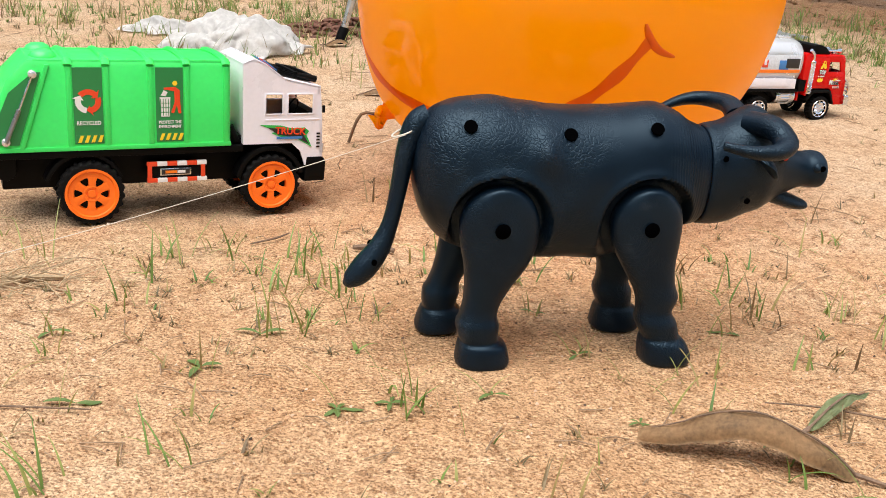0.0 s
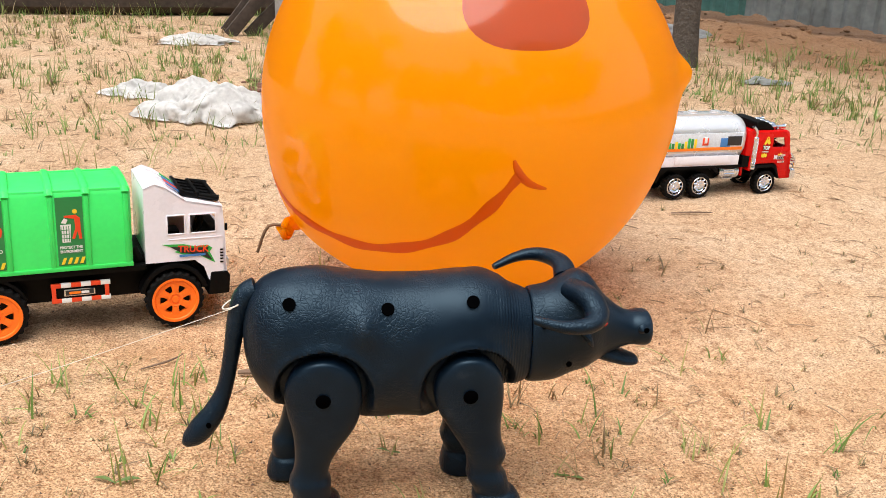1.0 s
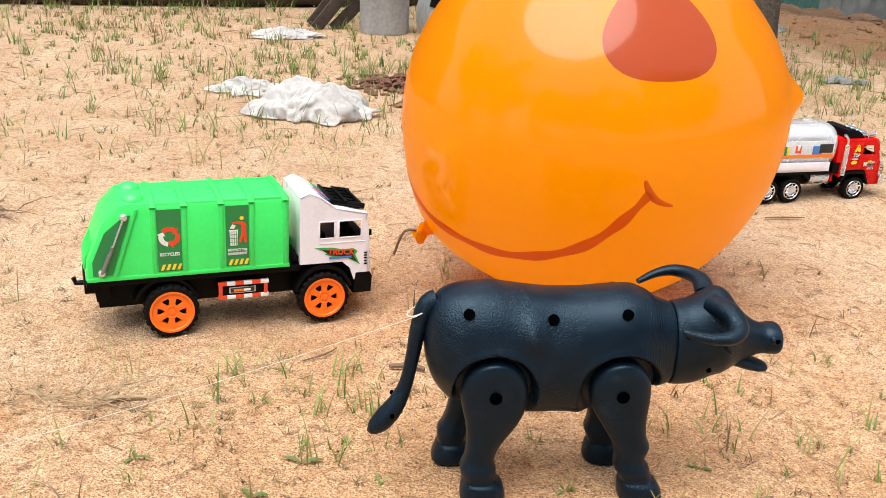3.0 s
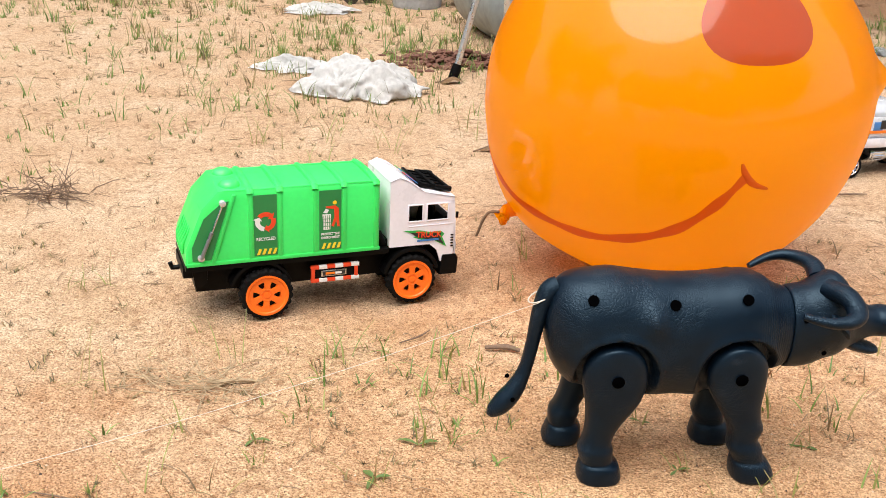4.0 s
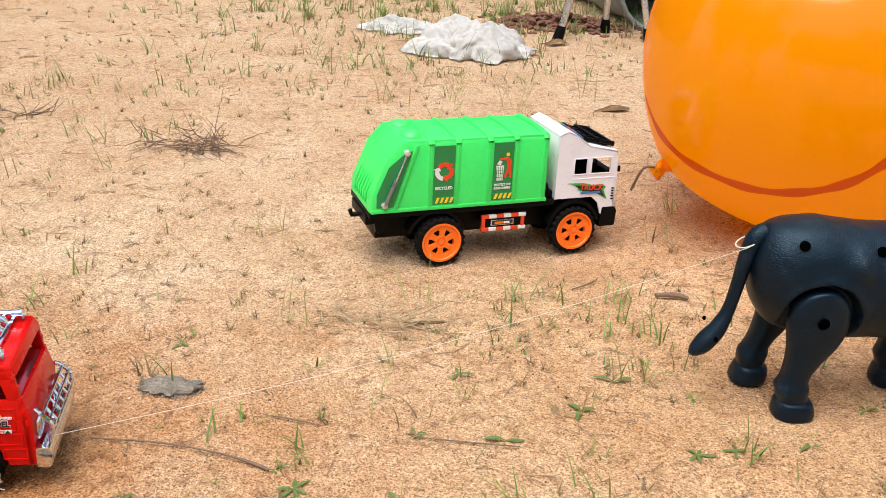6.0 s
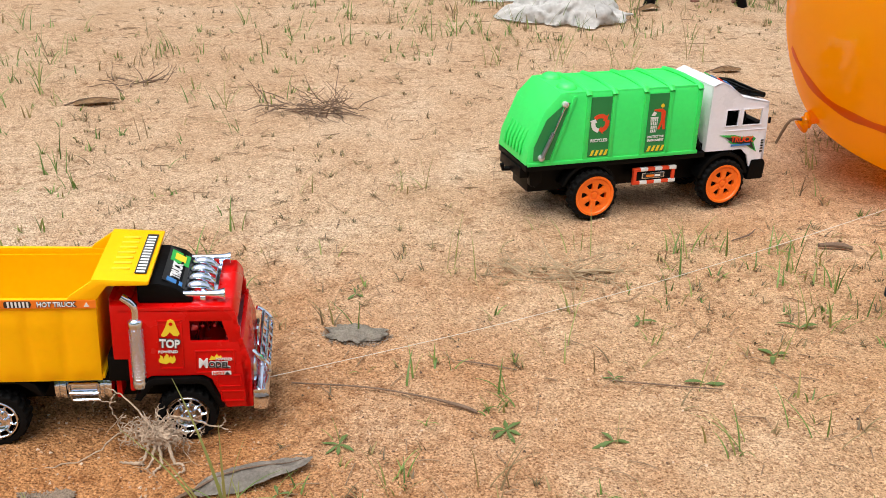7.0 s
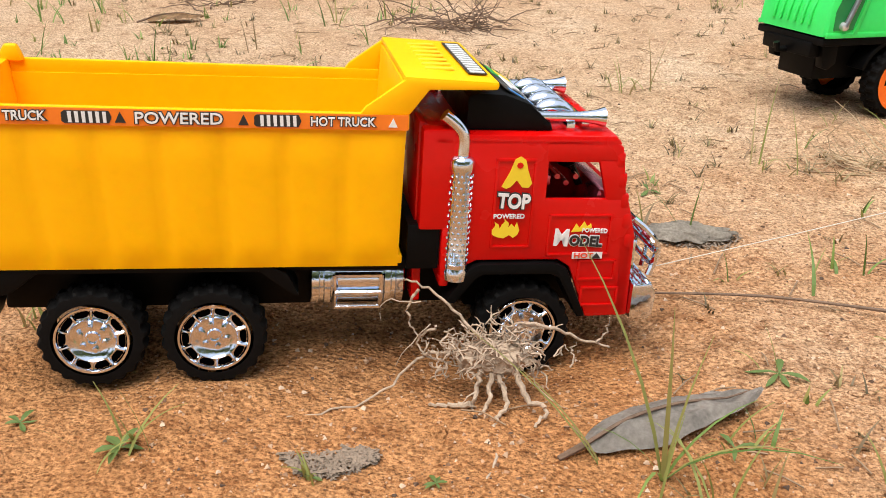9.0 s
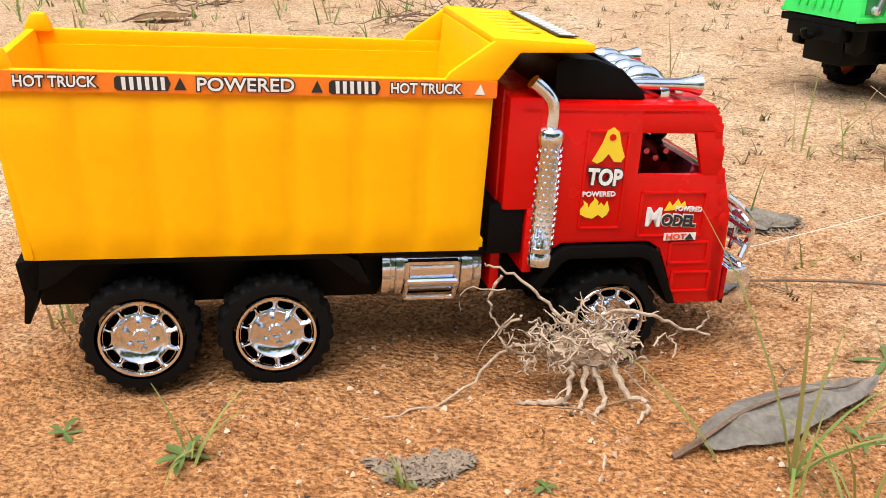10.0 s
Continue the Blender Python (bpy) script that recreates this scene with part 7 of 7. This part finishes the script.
def scatter():
    rng = random.Random(77)
    green, dry = bmesh.new(), bmesh.new()
    made = 0
    while made < 4600:
        y = 0.25 + 6.0 * rng.random() ** 1.25
        x = rng.uniform(-1, 1) * (0.5 + 0.75 * y)
        if not clear(x, y) or (y < 0.6 and rng.random() < 0.72) or (y < 1.2 and rng.random() < 0.40) or (x * 0.807 + y * 0.59 > 2.7 and x > 0.3):
            continue
        dens = 1.2 * noise.noise((x * 1.1, y * 1.1, 11.0)) + 0.3 * (y > 1.9) - 0.12
        if rng.random() > 0.45 + dens:
            continue
        made += 1
        size = (0.010 + 0.036 * rng.random() ** 2) * (1 + 0.5 * min(y, 3.2) / 2)
        tuft(green if rng.random() < (0.70 if y < 2 else 0.75) else dry, x, y, size, rng.randint(2, 6) if y < 2 else rng.randint(6, 13), rng, 1.15 + 0.2 * min(y, 4))
    tagged(part("grass_tufts", green, GRASS, smooth=False), "sparse green grass tufts on the sandy ground", "grass", kind="stuff")
    tagged(part("dry_grass_tufts", dry, DRYGRASS, smooth=False), "sparse dry grass tufts on the sandy ground", "grass", kind="stuff")
    # crumbs of soil and dark bits
    verts, faces, mats = [], [], []
    shape = [Vector(p) for p in ((1, 0, -0.3), (-0.5, 0.85, -0.3), (-0.5, -0.85, -0.3), (0.1, 0, 0.75), (-0.2, 0.5, 0.4), (0.5, -0.4, 0.4))]
    tri = ((0, 5, 3), (0, 3, 4), (0, 4, 1), (1, 4, 3), (1, 3, 2), (2, 3, 5), (2, 5, 0))
    for k in range(42000):
        y = 0.12 + 2.4 * rng.random() ** 1.7
        x = rng.uniform(-1, 1) * (0.35 + 0.6 * y) - 0.25 * (y < 0.9)
        s = 0.0005 + 0.0013 * rng.random() ** 4
        r = Euler((rng.uniform(-0.6, 0.6), rng.uniform(-0.6, 0.6), rng.uniform(0, 6.28))).to_matrix()
        base = len(verts)
        o = Vector((x, y, rise(x, y) + 0.0002))
        verts += [tuple(o + r @ (p * s)) for p in shape]
        faces += [tuple(base + i for i in t) for t in tri]
    me = bpy.data.meshes.new("crumbs")
    me.from_pydata(verts, [], faces)
    m = bpy.data.materials.new("soil_crumbs")
    m.use_nodes = True
    n, l = m.node_tree.nodes, m.node_tree.links
    g = n.new("ShaderNodeNewGeometry")
    rp = ramp_of(n, [(0.0, (0.06, 0.04, 0.03)), (0.16, (0.20, 0.11, 0.065)), (0.38, (0.48, 0.28, 0.16)), (0.8, (0.56, 0.37, 0.24)), (0.95, (0.62, 0.47, 0.35))])
    l.new(g.outputs["Random Per Island"], rp.inputs["Fac"])
    l.new(rp.outputs[0], n["Principled BSDF"].inputs["Base Color"])
    n["Principled BSDF"].inputs["Roughness"].default_value = 0.95
    me.materials.append(m)
    tagged(new("soil_crumbs", me), "small crumbs and grit on the sand", "grit", kind="stuff")
    # low dead tufts and larger lumps
    dead = bmesh.new()
    for k in range(1700):
        y = 0.15 + 2.6 * rng.random() ** 1.5
        x = rng.uniform(-1, 1) * (0.45 + 0.6 * y) - 0.2 * (y < 0.7)
        if not clear(x, y) or (y < 0.55 and rng.random() < 0.75):
            continue
        for j in range(rng.randint(3, 8)):
            blade(dead, x + rng.gauss(0, 0.002), y + rng.gauss(0, 0.002), rng.uniform(0.004, 0.012) * (1 + 0.2 * y), rng.uniform(0.9, 1.7), rng.uniform(0, 6.28), 0.0009 * (1 + 0.2 * y), rng.uniform(0.3, 1.0))
    tagged(part("dead_tufts", dead, DEADGRASS, smooth=False), "low dead brown weed tufts on the sand", "weeds", kind="stuff")
    lumps = bmesh.new()
    for k in range(380):
        y = 0.12 + 2.6 * rng.random() ** 1.5
        x = rng.uniform(-1, 1) * (0.4 + 0.6 * y) - 0.2 * (y < 0.7)
        s = rng.uniform(0.0012, 0.0034) * (1 + 0.4 * y)
        q = bmesh.new()
        bmesh.ops.create_icosphere(q, subdivisions=2, radius=s)
        for v in q.verts:
            v.co = Vector((v.co.x * 1.2, v.co.y, v.co.z * 0.6)) * (1 + 0.45 * noise.noise(v.co * 500 + Vector((k * 3.1, 0, 0))))
        bmesh.ops.translate(q, vec=(x, y, rise(x, y)), verts=q.verts)
        me2 = bpy.data.meshes.new("t")
        q.to_mesh(me2)
        q.free()
        lumps.from_mesh(me2)
        bpy.data.meshes.remove(me2)
    for k in range(620):
        x, y = rng.uniform(0.45, 2.4), rng.uniform(1.9, 4.2)
        if x * 0.807 + y * 0.59 < 2.1 + 0.5 * rng.random() or x * 0.807 + y * 0.59 > 3.25:
            continue
        s = 0.004 + 0.011 * rng.random() ** 3
        q = bmesh.new()
        bmesh.ops.create_icosphere(q, subdivisions=2, radius=s)
        for v in q.verts:
            v.co = Vector((v.co.x * 1.3, v.co.y, v.co.z * 0.7)) * (1 + 0.5 * noise.noise(v.co * 90 + Vector((k * 3.1, 0, 0))))
        bmesh.ops.translate(q, vec=(x, y, rise(x, y)), verts=q.verts)
        join(lumps, q)
    tagged(part("soil_lumps", lumps, SOIL, angle=80), "small rounded lumps of sandy soil", "soil", kind="stuff")
    # bits of dry stem
    bits = bmesh.new()
    for k in range(2000):
        y = 0.2 + 3.2 * rng.random() ** 1.4
        x = rng.uniform(-1, 1) * (0.45 + 0.6 * y)
        if not clear(x, y):
            continue
        h, L = rng.uniform(0, 6.28), rng.uniform(0.006, 0.022) * (1 + 0.4 * y)
        pts = [(x + math.cos(h) * L * u, y + math.sin(h) * L * u, rise(x + math.cos(h) * L * u, y + math.sin(h) * L * u) + 0.0012 + 0.002 * math.sin(3 * u) * rng.random()) for u in (0, 0.5, 1)]
        tube(pts, [0.00035 * (1 + 0.4 * y)] * 3, 4, bits)
    tagged(part("dry_stems", bits, STEM, smooth=False), "scattered bits of dry stems on the sand", "debris", kind="stuff")


scatter()
